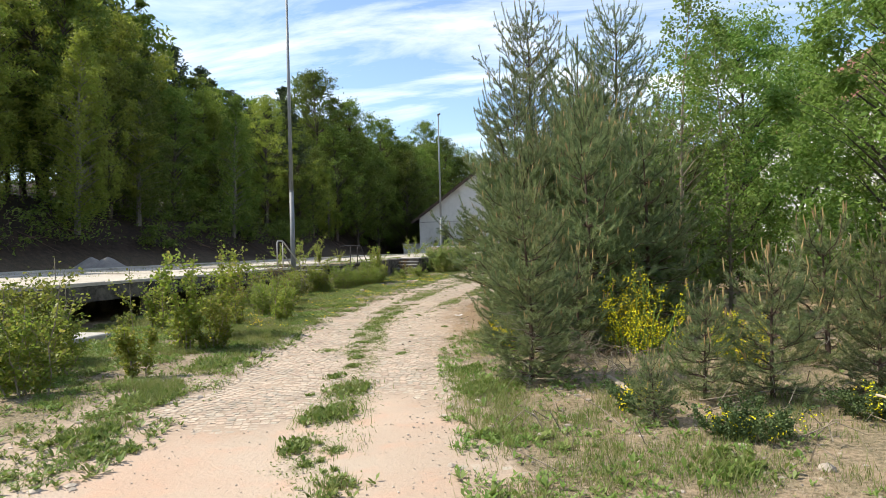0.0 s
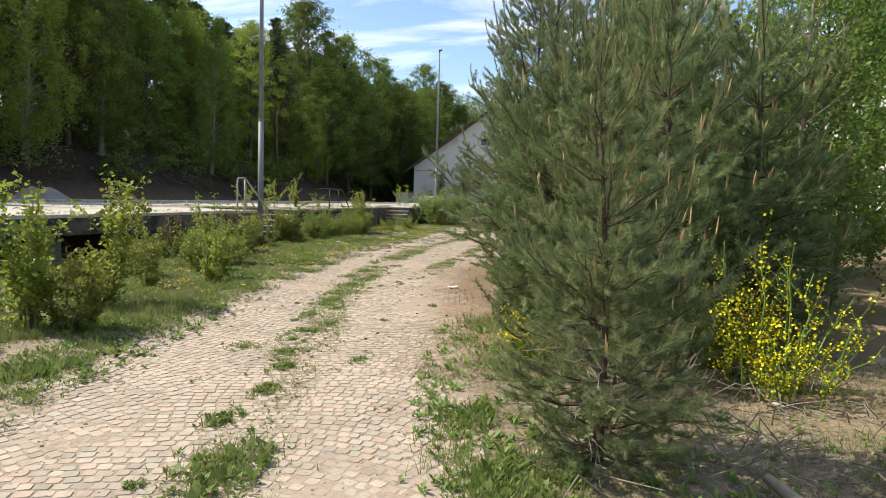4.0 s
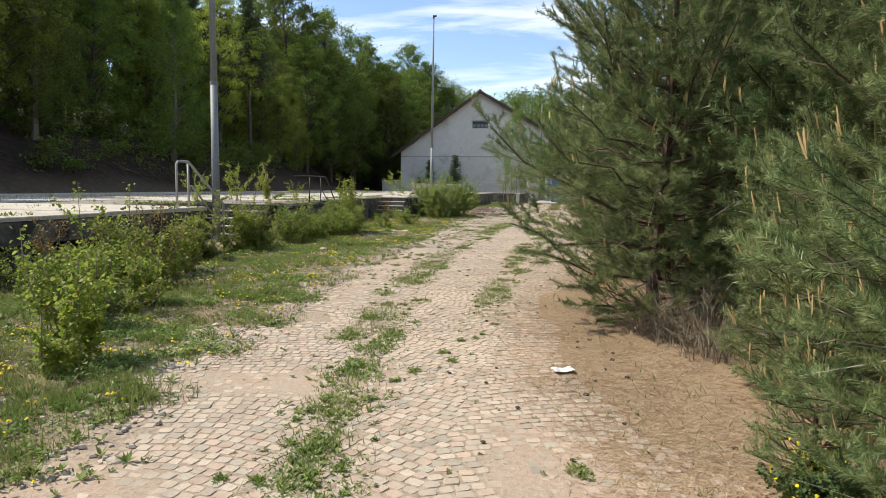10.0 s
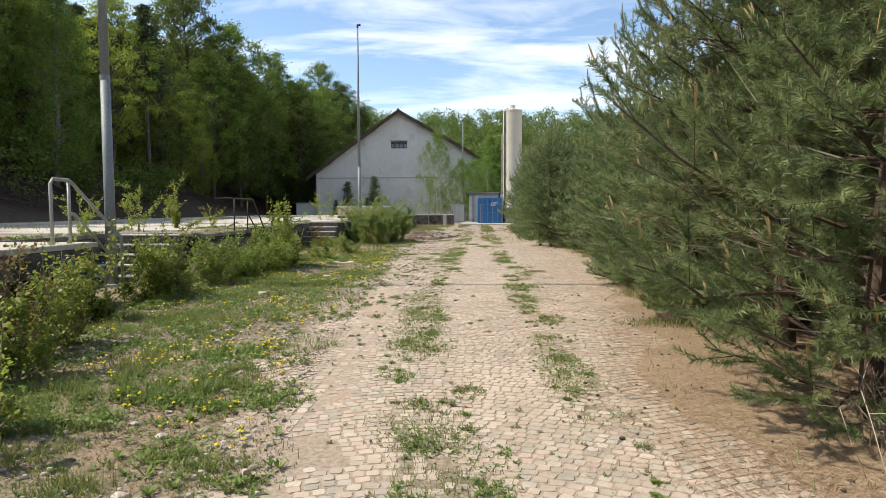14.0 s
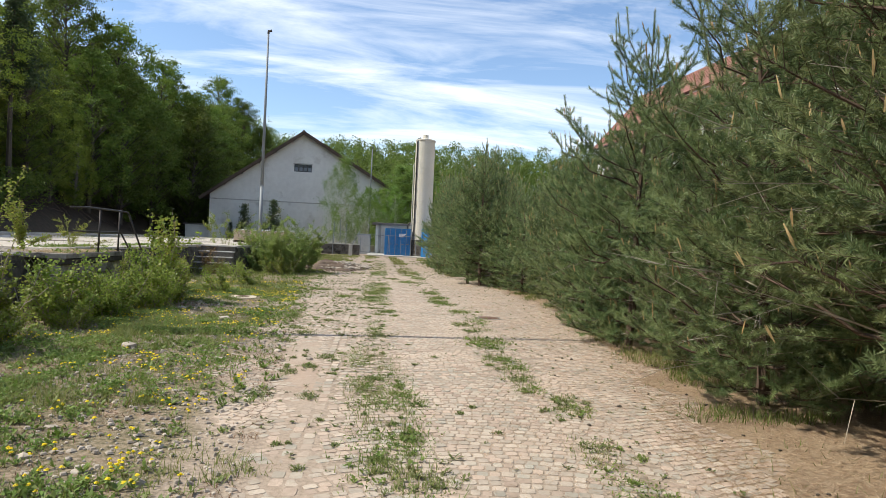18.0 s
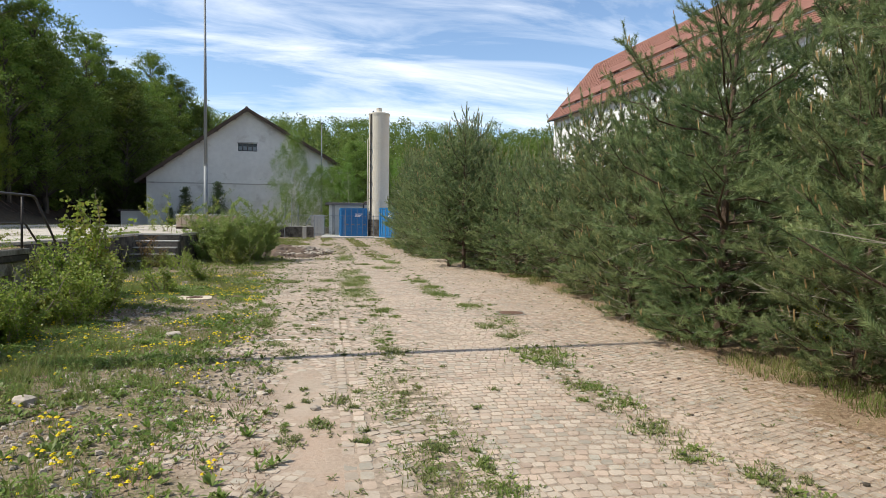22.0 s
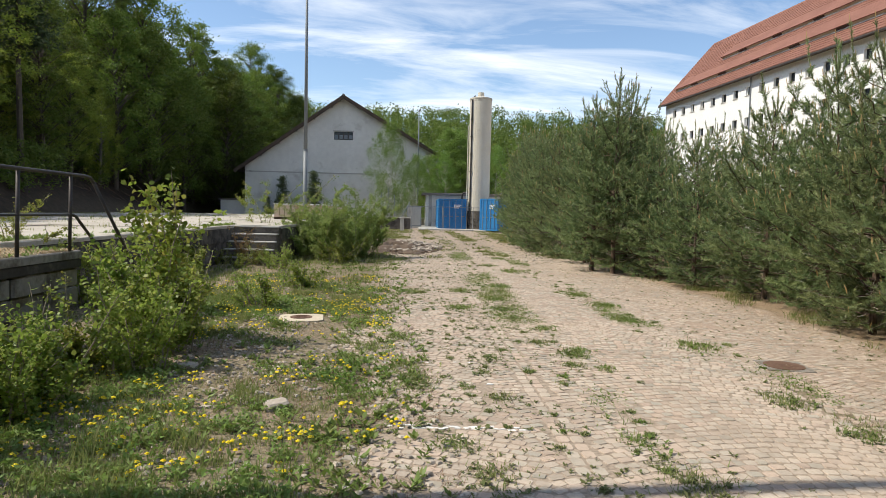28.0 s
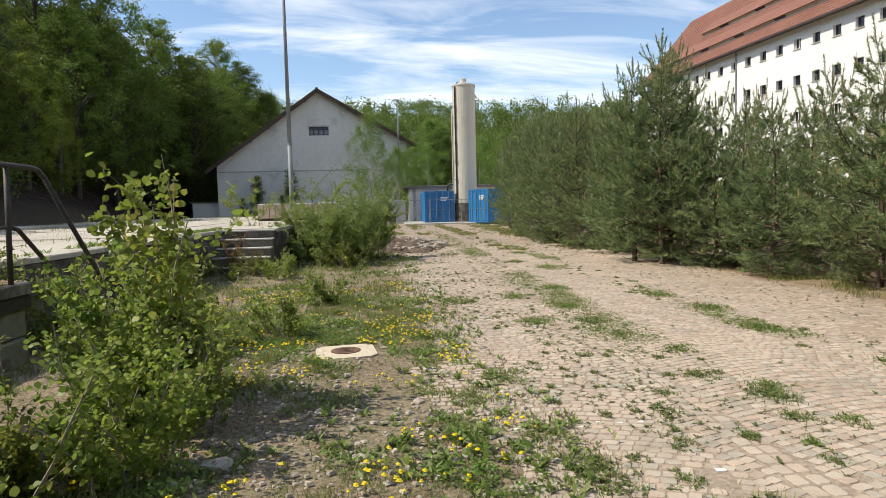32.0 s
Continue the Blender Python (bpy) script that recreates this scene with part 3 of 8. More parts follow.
def lay_setts():
    """Rows of setts in shallow arcs over the carriageway, with one straight course; sand has covered part of them."""
    rng = np.random.RandomState(5)
    rows = []
    for y0 in np.arange(2.6, 47.0, ROW):
        w = rng.uniform(0.070, 0.104, 120)
        edge = -9.6 + rng.uniform(0, 0.14) + np.concatenate([[0], np.cumsum(w)[:-1]])
        cx = edge + w / 2
        arc = ARC * np.abs(np.cos(np.pi * (cx + 5.35) / SPAN)) + 0.05 * np.sin(cx * 3.1 + y0 * 0.4)
        cy = y0 + arc + rng.uniform(-0.012, 0.012, 120)
        rows.append(np.stack([cx, cy, w, ROW * rng.uniform(0.90, 1.02, 120)], 1))
    a = np.concatenate(rows)
    a = a[a[:, 0] < -0.4]
    a = a[~((np.abs(a[:, 0] - SEAM_X) < 0.125) & (a[:, 1] > 16.5))]
    y = np.arange(16.5, 47.0, 0.135)
    seam = np.concatenate([np.stack([np.full(len(y), SEAM_X + k * 0.105) + rng.uniform(-0.006, 0.006, len(y)), y + rng.uniform(-0.01, 0.01, len(y)), np.full(len(y), 0.098), np.full(len(y), 0.128)], 1) for k in (-0.5, 0.5)])
    straight = np.concatenate([np.zeros(len(a), bool), np.ones(len(seam), bool)])
    a = np.concatenate([a, seam])
    cx, cy = a[:, 0], a[:, 1]
    l, r = lerp_at(ROAD_LEFT, cy), lerp_at(ROAD_RIGHT, cy)
    keep = (cx > l - 0.25 + 1.5 * (value_noise(cx, cy, 0.8, 8) - 0.45) * smooth_step(cy, 10, 14) + 0.5 * (value_noise(cx, cy, 0.25, 7) - 0.5)) & (cx < r + 0.25 + 0.6 * (value_noise(cx, cy, 0.8, 9) - 0.5))
    sand = sand_cover(cx, cy)
    keep &= sand < 0.93
    keep &= rng.rand(len(a)) < 0.995 - 0.25 * strip_mask(cx, cy)
    a, sand, straight = a[keep], sand[keep], straight[keep]
    z = height(a[:, 0], a[:, 1]) + 0.0030 - 0.010 * sand + rng.uniform(-0.0022, 0.0022, len(a))
    tilt = rng.uniform(-0.016, 0.016, (len(a), 2))
    u = np.pi * (a[:, 0] + 5.35) / SPAN
    slope = np.where(straight, 0, -ARC * np.sign(np.cos(u)) * np.sin(u) * np.pi / SPAN)
    turn = np.arctan(slope) + rng.uniform(-0.13, 0.13, len(a)) * np.where(straight, 0.3, 1)
    stretch = np.sqrt(1 + slope * slope)
    a[:, 2] *= stretch * 0.985
    a[:, 3] /= stretch
    near = (a[:, 1] > 12.4) & (a[:, 1] < 14.0) & (a[:, 0] > -5.2) & (a[:, 0] < -3.6)
    picked = np.zeros(len(a), bool)
    picked[np.flatnonzero(near)[:300]] = True
    kinds = rng.randint(0, 6, len(a))
    singles = [(a[i], z[i], turn[i], kinds[i]) for i in np.flatnonzero(picked)]
    verts, faces, n = [], [], 0
    for k, (v, f) in enumerate(SETTS):
        i = np.flatnonzero((kinds == k) & ~picked)
        v = np.array(v)
        px, py = v[:, 0] * a[i, 2:3] * 0.97, v[:, 1] * a[i, 3:4] * 0.99
        c, q = np.cos(turn[i])[:, None], np.sin(turn[i])[:, None]
        p = np.stack([a[i, 0:1] + c * px - q * py, a[i, 1:2] + q * px + c * py, z[i][:, None] + v[:, 2] + tilt[i, 0:1] * px + tilt[i, 1:2] * py], -1)
        verts.append(p.reshape(-1, 3))
        faces.extend([tuple(m + n + j * len(v) for m in face) for j in range(len(i)) for face in f])
        n += len(i) * len(v)
    me = bpy.data.meshes.new("setts")
    me.from_pydata(np.concatenate(verts).tolist(), [], faces)
    return me, singles


sett_mesh, single_setts = lay_setts()
road = put("road", sett_mesh, M_SETT, "old pinkish sandstone setts half buried in sand", "paved road", kind="structure")

# ---- loading platform ----
DECK_Z, EDGE_X = 1.02, -11.5


def build_platform():
    p = thing("loading_platform", "weathered concrete loading platform with a sunlit top", "platform")
    tagged(p, kind="structure")
    # deck panels: (x right edge, y from, y to)
    rng = random.Random(4)
    spans = [(EDGE_X, -16, 22.4), (-13.5, 22.4, 26.3), (-11.2, 26.3, 28.66), (-12.75, 28.66, 40.3), (-11.45, 40.3, 74)]
    for right, y0, y1 in spans:
        n = max(1, round((y1 - y0) / 3.2))
        for i in range(n):
            a, b = y0 + (y1 - y0) * i / n, y0 + (y1 - y0) * (i + 1) / n
            edges = [right, right - 3.6, right - 8.0, -27.2]
            for k in range(3):
                dz = rng.uniform(-0.019, 0.019)
                s = Shape().box((edges[k + 1] + 0.012, a + 0.012, DECK_Z - 0.07), (edges[k] - 0.012, b - 0.012, DECK_Z + dz), bevel=0.012)
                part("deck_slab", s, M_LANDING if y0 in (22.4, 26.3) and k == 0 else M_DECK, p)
    # edge beams below the deck, pillars, dark rear wall
    for k in range(8):
        row, i = divmod(k, 4)
        back = rng.uniform(0.03, 0.09)
        a = 26.34 + i * 0.58
        part("concrete_block", Shape().box((-11.55, a + 0.01, DECK_Z - 0.36 - row * 0.20), (-11.2 - back, a + 0.56, DECK_Z - 0.172 - row * 0.20), bevel=0.02), M_LANDING, p, "broken lime-stained block")
    for right, y0, y1 in spans:
        if y0 == 26.3:
            part("edge_beam", Shape().box((right - 0.34, y0 + 0.003, DECK_Z - 0.165), (right - 0.02, y1 - 0.003, DECK_Z - 0.074), bevel=0.015), M_BEAM, p, "blackened concrete beam")
            continue
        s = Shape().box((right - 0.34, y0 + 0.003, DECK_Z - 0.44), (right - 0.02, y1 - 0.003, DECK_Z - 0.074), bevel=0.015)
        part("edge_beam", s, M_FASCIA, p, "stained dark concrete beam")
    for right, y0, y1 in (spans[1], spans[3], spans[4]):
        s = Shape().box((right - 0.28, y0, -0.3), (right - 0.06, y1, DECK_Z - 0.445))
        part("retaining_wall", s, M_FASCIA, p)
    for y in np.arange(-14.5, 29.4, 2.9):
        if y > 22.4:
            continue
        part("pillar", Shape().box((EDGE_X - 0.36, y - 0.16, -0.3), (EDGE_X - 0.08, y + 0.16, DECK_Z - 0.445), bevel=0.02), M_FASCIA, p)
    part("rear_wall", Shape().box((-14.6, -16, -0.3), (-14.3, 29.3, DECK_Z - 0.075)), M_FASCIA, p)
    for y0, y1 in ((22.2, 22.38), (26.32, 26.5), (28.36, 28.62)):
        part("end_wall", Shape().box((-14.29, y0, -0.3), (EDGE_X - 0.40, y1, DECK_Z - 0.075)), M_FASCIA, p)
    return p


platform = build_platform()


def build_stairs(x0, x1, y_top, label):
    """Concrete steps that rise towards +y."""
    st = thing("concrete_stairs", label, "stairs", "platform stairs")
    n, run = 5, 0.29
    rise = DECK_Z / n
    for i in range(n):
        y0 = y_top - run * (n - i)
        s = Shape().box((x0, y0, -0.2), (x1, y0 + run - 0.004, rise * (i + 1) - 0.044))
        riser = part("step", s, M_FASCIA, st)
        part("tread", Shape().box((x0 - 0.02, y0 - 0.02, rise * (i + 1) - 0.04), (x1 + 0.02, y0 + run - 0.045, rise * (i + 1) - 0.004), bevel=0.010), M_CONCRETE, riser, "pale worn tread")
    return st


build_stairs(-13.45, -11.9, 26.28, "overgrown concrete stairs up to the platform")
build_stairs(-13.15, -11.5, 40.28, "worn concrete stairs up to the platform")


def build_side_slab():
    """The low slabs by the foot of the platform."""
    for y, x in ((6.4, -9.4), (9.6, -9.6)):
        put("concrete_slab", Shape().box((x - 0.5, y - 0.9, -0.02), (x + 0.25, y + 0.9, 0.13), bevel=0.02), M_CONCRETE, "low broken concrete slab in the grass", "slab", "low slabs")


build_side_slab()


def rail_tube(parent, name, pts, r, mat):
    return part(name, Shape().tube(pts, r, 8), mat, parent, smooth=True)


def build_rails():
    a = thing("handrail", "galvanised tubular handrail with bent corners on the platform", "handrail")
    z = DECK_Z
    x = -11.72
    rail_tube(a, "post", [(x, 21.55, z), (x, 21.55, z + 0.96), (x, 21.62, z + 1.03), (x, 21.98, z + 1.03), (x, 22.08, z + 0.98), (x + 0.10, 23.25, z + 0.05), (x + 0.10, 23.25, 0)], 0.028, M_RAIL)
    rail_tube(a, "post", [(x, 21.98, z), (x, 21.98, z + 1.0)], 0.026, M_RAIL)
    rail_tube(a, "lower_rail", [(x, 21.98, z + 0.5), (x, 22.12, z + 0.48), (x + 0.08, 22.95, z - 0.28)], 0.022, M_RAIL)
    b = thing("handrail", "dark steel handrail with bent struts on the platform", "handrail")
    x, y0, y1 = -11.24, 27.2, 29.0
    rail_tube(b, "top_rail", [(x, y0 - 0.75, z + 0.80), (x, y0 - 0.1, z + 0.83), (x, y1 - 0.22, z + 0.82), (x, y1 - 0.12, z + 0.81), (x, y1 - 0.04, z + 0.76)], 0.019, M_DARKSTEEL)
    rail_tube(b, "mid_rail", [(x, y0 - 0.75, z + 0.40), (x, y1 - 0.55, z + 0.40)], 0.013, M_DARKSTEEL)
    for y in (27.58, 28.47):
        rail_tube(b, "post", [(x, y - 0.02, z - 0.01), (x, y + 0.02, z + 0.81)], 0.018, M_DARKSTEEL)
    rail_tube(b, "strut", [(x, 28.49, z + 0.40), (x, 28.58, z + 0.38), (x + 0.05, y1 + 0.45, z - 0.35)], 0.016, M_DARKSTEEL)
    rail_tube(b, "strut", [(x, y1 - 0.04, z + 0.76), (x + 0.05, y1 + 0.95, z - 0.35)], 0.019, M_DARKSTEEL)


build_rails()


def build_lamp_pole(x, y, z, h, lean=0.0):
    lp = thing("lamp_pole", "tall bare galvanised steel lamp pole", "lamp pole", "lamp poles", at=pose(x, y, z, 0, lean, 0))
    part("base_plate", Shape().tube([(0, 0, -0.05), (0, 0, 0.06)], 0.19, 10), M_CONCRETE, lp)
    part("lower_shaft", Shape().tube([(0, 0, 0), (0, 0, 4.2)], [0.105, 0.092], 14), M_GALV, lp, smooth=True)
    part("collar", Shape().tube([(0, 0, 4.16), (0, 0, 4.26)], [0.098, 0.098], 14), M_GALV, lp)
    part("upper_shaft", Shape().tube([(0, 0, 4.2), (0, 0, h)], [0.088, 0.048], 12), M_GALV, lp, smooth=True)
    part("access_door", Shape().box((0.088, -0.04, 0.9), (0.106, 0.04, 1.25)), M_GALV, lp)
    head = Shape().tube([(0, 0, h - 0.02), (0, 0, h + 0.18)], [0.065, 0.05], 8).tube([(0, 0, h + 0.10), (0.18, -0.05, h + 0.14)], [0.05, 0.07], 8)
    part("lamp_bracket", head, M_DARKSTEEL, lp, "dark bracket left of a lost lamp")


build_lamp_pole(-12.62, 24.57, 0, 12.6)
build_lamp_pole(-12.61, 50.82, 0, 12.6)
build_lamp_pole(-7.3, 86.94, 0.2, 11.6)

# ---- warehouse ----


def build_warehouse():
    """Gabled hall; its own x runs along the gable, y into the building."""
    m = pose(-15.65, 93.0, 0.2, 0, 0, 1)
    w = thing("warehouse", "old white plastered warehouse with a gabled grey roof", "warehouse", at=m)
    hl, hw, eave, ridge, deep, t = 10.75, 13.25, 6.0, 13.7, 34.0, 0.4
    vx0, vx1, vz0, vz1 = -1.05, 1.05, 9.15, 10.05
    cut = lambda x: ridge - (ridge - eave) * (-x / hl if x < 0 else x / hw)
    cols = [-hl, vx0, vx1, hw]
    for k in range(3):
        a, b = cols[k], cols[k + 1]
        if k == 1:
            polys = [[(a, 0), (b, 0), (b, vz0), (a, vz0)], [(a, vz1), (b, vz1), (b, cut(b)), (0, ridge), (a, cut(a))]]
        else:
            polys = [[(a, 0), (b, 0), (b, cut(b)), (a, cut(a))]]
        for poly in polys:
            n = len(poly)
            v = [(x, 0, z) for x, z in poly] + [(x, t, z) for x, z in poly]
            part("front_wall", Shape().add(v, [tuple(range(n)), tuple(range(2 * n - 1, n - 1, -1))] + [(i, i + n, (i + 1) % n + n, (i + 1) % n) for i in range(n)]), M_PLASTER, w)
    part("side_wall", Shape().box((-hl, t, 0), (-hl + t, deep, eave)), M_PLASTER, w)
    part("side_wall", Shape().box((hw - t, t, 0), (hw, deep, eave)), M_PLASTER, w)
    part("rear_wall", Shape().box((-hl + t, deep - t, 0), (hw - t, deep, eave)), M_PLASTER, w)
    part("string_course", Shape().box((-hl + 0.1, -0.035, 5.35), (hw - 0.1, -0.003, 5.47)), M_CONCRETE, w)
    part("plinth", Shape().box((-hl - 0.02, -0.05, -0.4), (hw, -0.003, 0.55)), M_CONCRETE, w)
    for s in (-1, 1):
        half = hl if s < 0 else hw
        slope = math.atan2(ridge - eave, half)
        length = math.hypot(half, ridge - eave) + 1.3
        rm = pose(0, 0, ridge + 0.12) @ pose(0, 0, 0, 0, math.degrees(slope) * s if s > 0 else -math.degrees(slope), 0)
        x0, x1 = (0.0, length) if s > 0 else (-length, 0.0)
        part("roof", Shape().box((x0, -0.75, 0.03), (x1, deep + 0.6, 0.16), rm), M_ROOFGREY, w)
        part("barge_board", Shape().box((x0, -0.80, -0.22), (x1, -0.752, 0.17), rm), M_TIMBER, w)
        for q in np.linspace(0.12, 0.97, 6):
            xx = s * q * (length - 0.5)
            part("purlin_end", Shape().box((xx - 0.09, -0.74, -0.20), (xx + 0.09, 0.3, 0.02), rm), M_TIMBER, w)
    part("ridge_cap", Shape().tube([(0, -0.78, ridge + 0.26), (0, deep + 0.6, ridge + 0.26)], 0.16, 8), M_ROOFGREY, w)
    win = part("vent_window", Shape().box((vx0, 0.22, vz0), (vx1, 0.26, vz1)), M_DARKGLASS, w)
    part("lintel", Shape().box((vx0 - 0.1, -0.03, vz1), (vx1 + 0.1, -0.004, vz1 + 0.12)), M_CONCRETE, win)
    for k in range(4):
        x = vx0 + (k + 0.5) * (vx1 - vx0) / 4
        part("bar", Shape().box((x - 0.2, 0.12, vz0 + 0.1), (x + 0.2, 0.16, vz0 + 0.55)), M_GALV, win)
        part("mullion", Shape().box((x + 0.23, 0.10, vz0), (x + 0.29, 0.21, vz1)), M_DARKSTEEL, win)
    # low lean-to wall and door bay on the west side
    annex = thing("lean_to_shed", "low plastered shed beside the warehouse", "shed", at=m)
    part("wall", Shape().box((-hl - 3.0, 1.2, -0.3), (-hl - 0.05, 5.0, 2.2)), M_PLASTER, annex)
    part("roof", Shape().box((-hl - 3.2, 1.0, 2.2), (-hl - 0.02, 5.2, 2.36)), M_ROOFGREY, annex)


build_warehouse()

# ---- white barracks ----


def build_barracks():
    """Long white block; its own -x face is the long front that the road sees."""
    m = pose(22.6, 97.5, 0.0, 0, 0, 4.6)
    b = thing("apartment_building", "long white rendered building with a red tiled roof", "building", at=m)
    L, depth, eave, rise, t = 82.0, 12.5, 15.6, 7.2, 0.35
    bay, win_w, win_h = 2.05, 0.78, 0.82
    rows = [13.75, 10.85, 7.95, 5.05, 2.15]
    n = int((L - 3) / bay)
    ys = [-(2.2 + bay * i) for i in range(n)]
    front = Shape()
    # wall bands between and beside the openings
    zcuts = [0.0]
    for z in sorted(rows):
        zcuts += [z - win_h / 2, z + win_h / 2]
    zcuts.append(eave)
    for k in range(len(zcuts) - 1):
        if k % 2 == 0:
            front.box((0, -L, zcuts[k]), (t, 0, zcuts[k + 1]))
        else:
            edges = [0.0]
            for y in ys:
                edges += [y + win_w / 2, y - win_w / 2]
            edges.append(-L)
            for e in range(0, len(edges), 2):
                front.box((0, edges[e + 1], zcuts[k]), (t, edges[e], zcuts[k + 1]))
    part("front_wall", front, M_WHITE, b)
    for y in (0.0, -L + t):
        poly = [(t, 0), (depth, 0), (depth, eave), (depth / 2, eave + rise - 0.1), (t, eave)]
        k = len(poly)
        v = [(x, y, z) for x, z in poly] + [(x, y - t, z) for x, z in poly]
        part("gable_wall", Shape().add(v, [tuple(range(k)), tuple(range(2 * k - 1, k - 1, -1))] + [(i, i + k, (i + 1) % k + k, (i + 1) % k) for i in range(k)]), M_WHITE, b)
    part("rear_wall", Shape().box((depth - t, -L + t, 0), (depth, -t, eave)), M_WHITE, b)
    pane = Shape().box((t - 0.12, -win_w / 2, -win_h / 2), (t - 0.09, win_w / 2, win_h / 2)).mesh("window")
    pane.materials.append(M_DARKGLASS)
    frame_shape = Shape()
    for a in (-win_w / 2, -0.03, win_w / 2 - 0.06):
        frame_shape.box((t - 0.17, a, -win_h / 2), (t - 0.125, a + 0.06, win_h / 2))
    frame_mesh = frame_shape.mesh("window_frame")
    frame_mesh.materials.append(M_WHITE)
    sill_mesh = Shape().box((-0.07, -win_w / 2 - 0.06, -win_h / 2 - 0.07), (-0.003, win_w / 2 + 0.06, -win_h / 2 - 0.005)).mesh("sill")
    sill_mesh.materials.append(M_CONCRETE)
    rng = random.Random(2)
    for z in rows[:4]:
        for y in ys:
            o = part("window", pane, M_DARKGLASS, b)
            o.location = (0, y, z)
            if rng.random() < 0.35:
                part("frame", frame_mesh, M_WHITE, o)
            part("sill", sill_mesh, M_CONCRETE, o)
    # roof: overhanging slopes with two long shed dormers on the front
    ang = math.degrees(math.atan2(rise, depth / 2))
    run = math.hypot(rise, depth / 2)
    rm = pose(0, 0, eave) @ pose(0, 0, 0, 0, -ang, 0)
    part("roof", Shape().box((-0.95, -L - 0.5, 0.0), (run, 0.55, 0.18), rm), M_ROOFTILE, b)
    rm2 = pose(depth, 0, eave) @ pose(0, 0, 0, 0, ang, 0)
    part("roof", Shape().box((-run, -L - 0.5, 0.0), (0.95, 0.55, 0.18), rm2), M_ROOFTILE, b)
    for k in range(30):
        d = -0.90 + (run + 0.75) * k / 30
        part("tile_course", Shape().box((d, -L - 0.5, 0.181), (d + 0.17, 0.55, 0.206), rm), M_ROOFTILE, b)
    part("eaves_soffit", Shape().box((-0.62, -L - 0.4, eave - 0.62), (-0.003, 0.4, eave - 0.42)), M_TIMBER, b)
    gutter = part("gutter", Shape().tube([(-0.72, -L - 0.5, eave - 0.72), (-0.72, 0.5, eave - 0.72)], 0.09, 8), M_DARKSTEEL, b)
    for d, y0, y1 in ((1.0, -L + 1, -1.6), (4.3, -L + 1, -7.5)):
        dorm = part("dormer_roof", Shape().box((d - 0.22, y0, 0.50), (d + 2.0, y1, 0.57), rm @ pose(d, 0, 0.50) @ pose(0, 0, 0, 0, 8, 0) @ pose(-d, 0, -0.50)), M_ROOFTILE, b)
        part("dormer_front", Shape().box((d - 0.12, y0 + 0.1, 0.18), (d + 0.02, y1 - 0.1, 0.48), rm), M_CREAM, dorm)
        part("dormer_sill", Shape().box((d - 0.24, y0, 0.208), (d - 0.13, y1, 0.25), rm), M_WHITE, dorm, "pale flashing strip")
        for y in np.arange(y0 + 3, y1 - 1, 5.5):
            part("dormer_window", Shape().box((d - 0.16, y, 0.265), (d - 0.125, y + 1.3, 0.46), rm), M_DARKGLASS, dorm)
    for y in (-17.0, -38.0, -60.0):
        part("downpipe", Shape().tube([(-0.09, y, 0), (-0.09, y, eave - 0.6), (-0.72, y, eave - 0.65)], 0.055, 8), M_GALV, b)


build_barracks()

# ---- silo, containers and yard at the end of the road ----


def build_silo():
    s = thing("silo", "tall cream cylindrical silo with a ladder and pipes", "silo", at=pose(-1.95, 77.3, 0.1))
    body = part("body", Shape().tube([(0, 0, 1.6), (0, 0, 11.3)], 0.95, 28), M_SILO, s, smooth=False)
    for z in (3.4, 5.4, 8.35, 11.2):
        part("seam_ring", Shape().tube([(0, 0, z - 0.04), (0, 0, z + 0.04)], 0.965, 28), M_SILO, s)
    part("roof_cap", Shape().tube([(0, 0, 11.3), (0, 0, 11.42), (0, 0, 11.55)], [1.0, 1.0, 0.6], 28), M_SILO, s)
    part("vent_stub", Shape().tube([(0, 0, 11.5), (0, 0, 11.95)], 0.27, 14), M_SILO, s)
    part("skirt", Shape().tube([(0, 0, 0), (0, 0, 1.6)], [0.99, 0.97], 28), M_FASCIA, s, "dark stained steel skirt")
    part("fill_pipe", Shape().tube([(-0.82, -0.62, 0.4), (-0.82, -0.62, 11.2), (-0.55, -0.4, 11.6)], 0.06, 8), M_DARKSTEEL, s)
    part("side_pipe", Shape().tube([(-1.06, -0.2, 0.4), (-1.06, -0.2, 9.0), (-0.9, -0.1, 9.2)], 0.05, 8), M_SILO, s)
    for z in np.arange(2, 11, 1.5):
        part("pipe_clip", Shape().box((-0.92, -0.72, z), (-0.72, -0.52, z + 0.08)), M_DARKSTEEL, s)


build_silo()


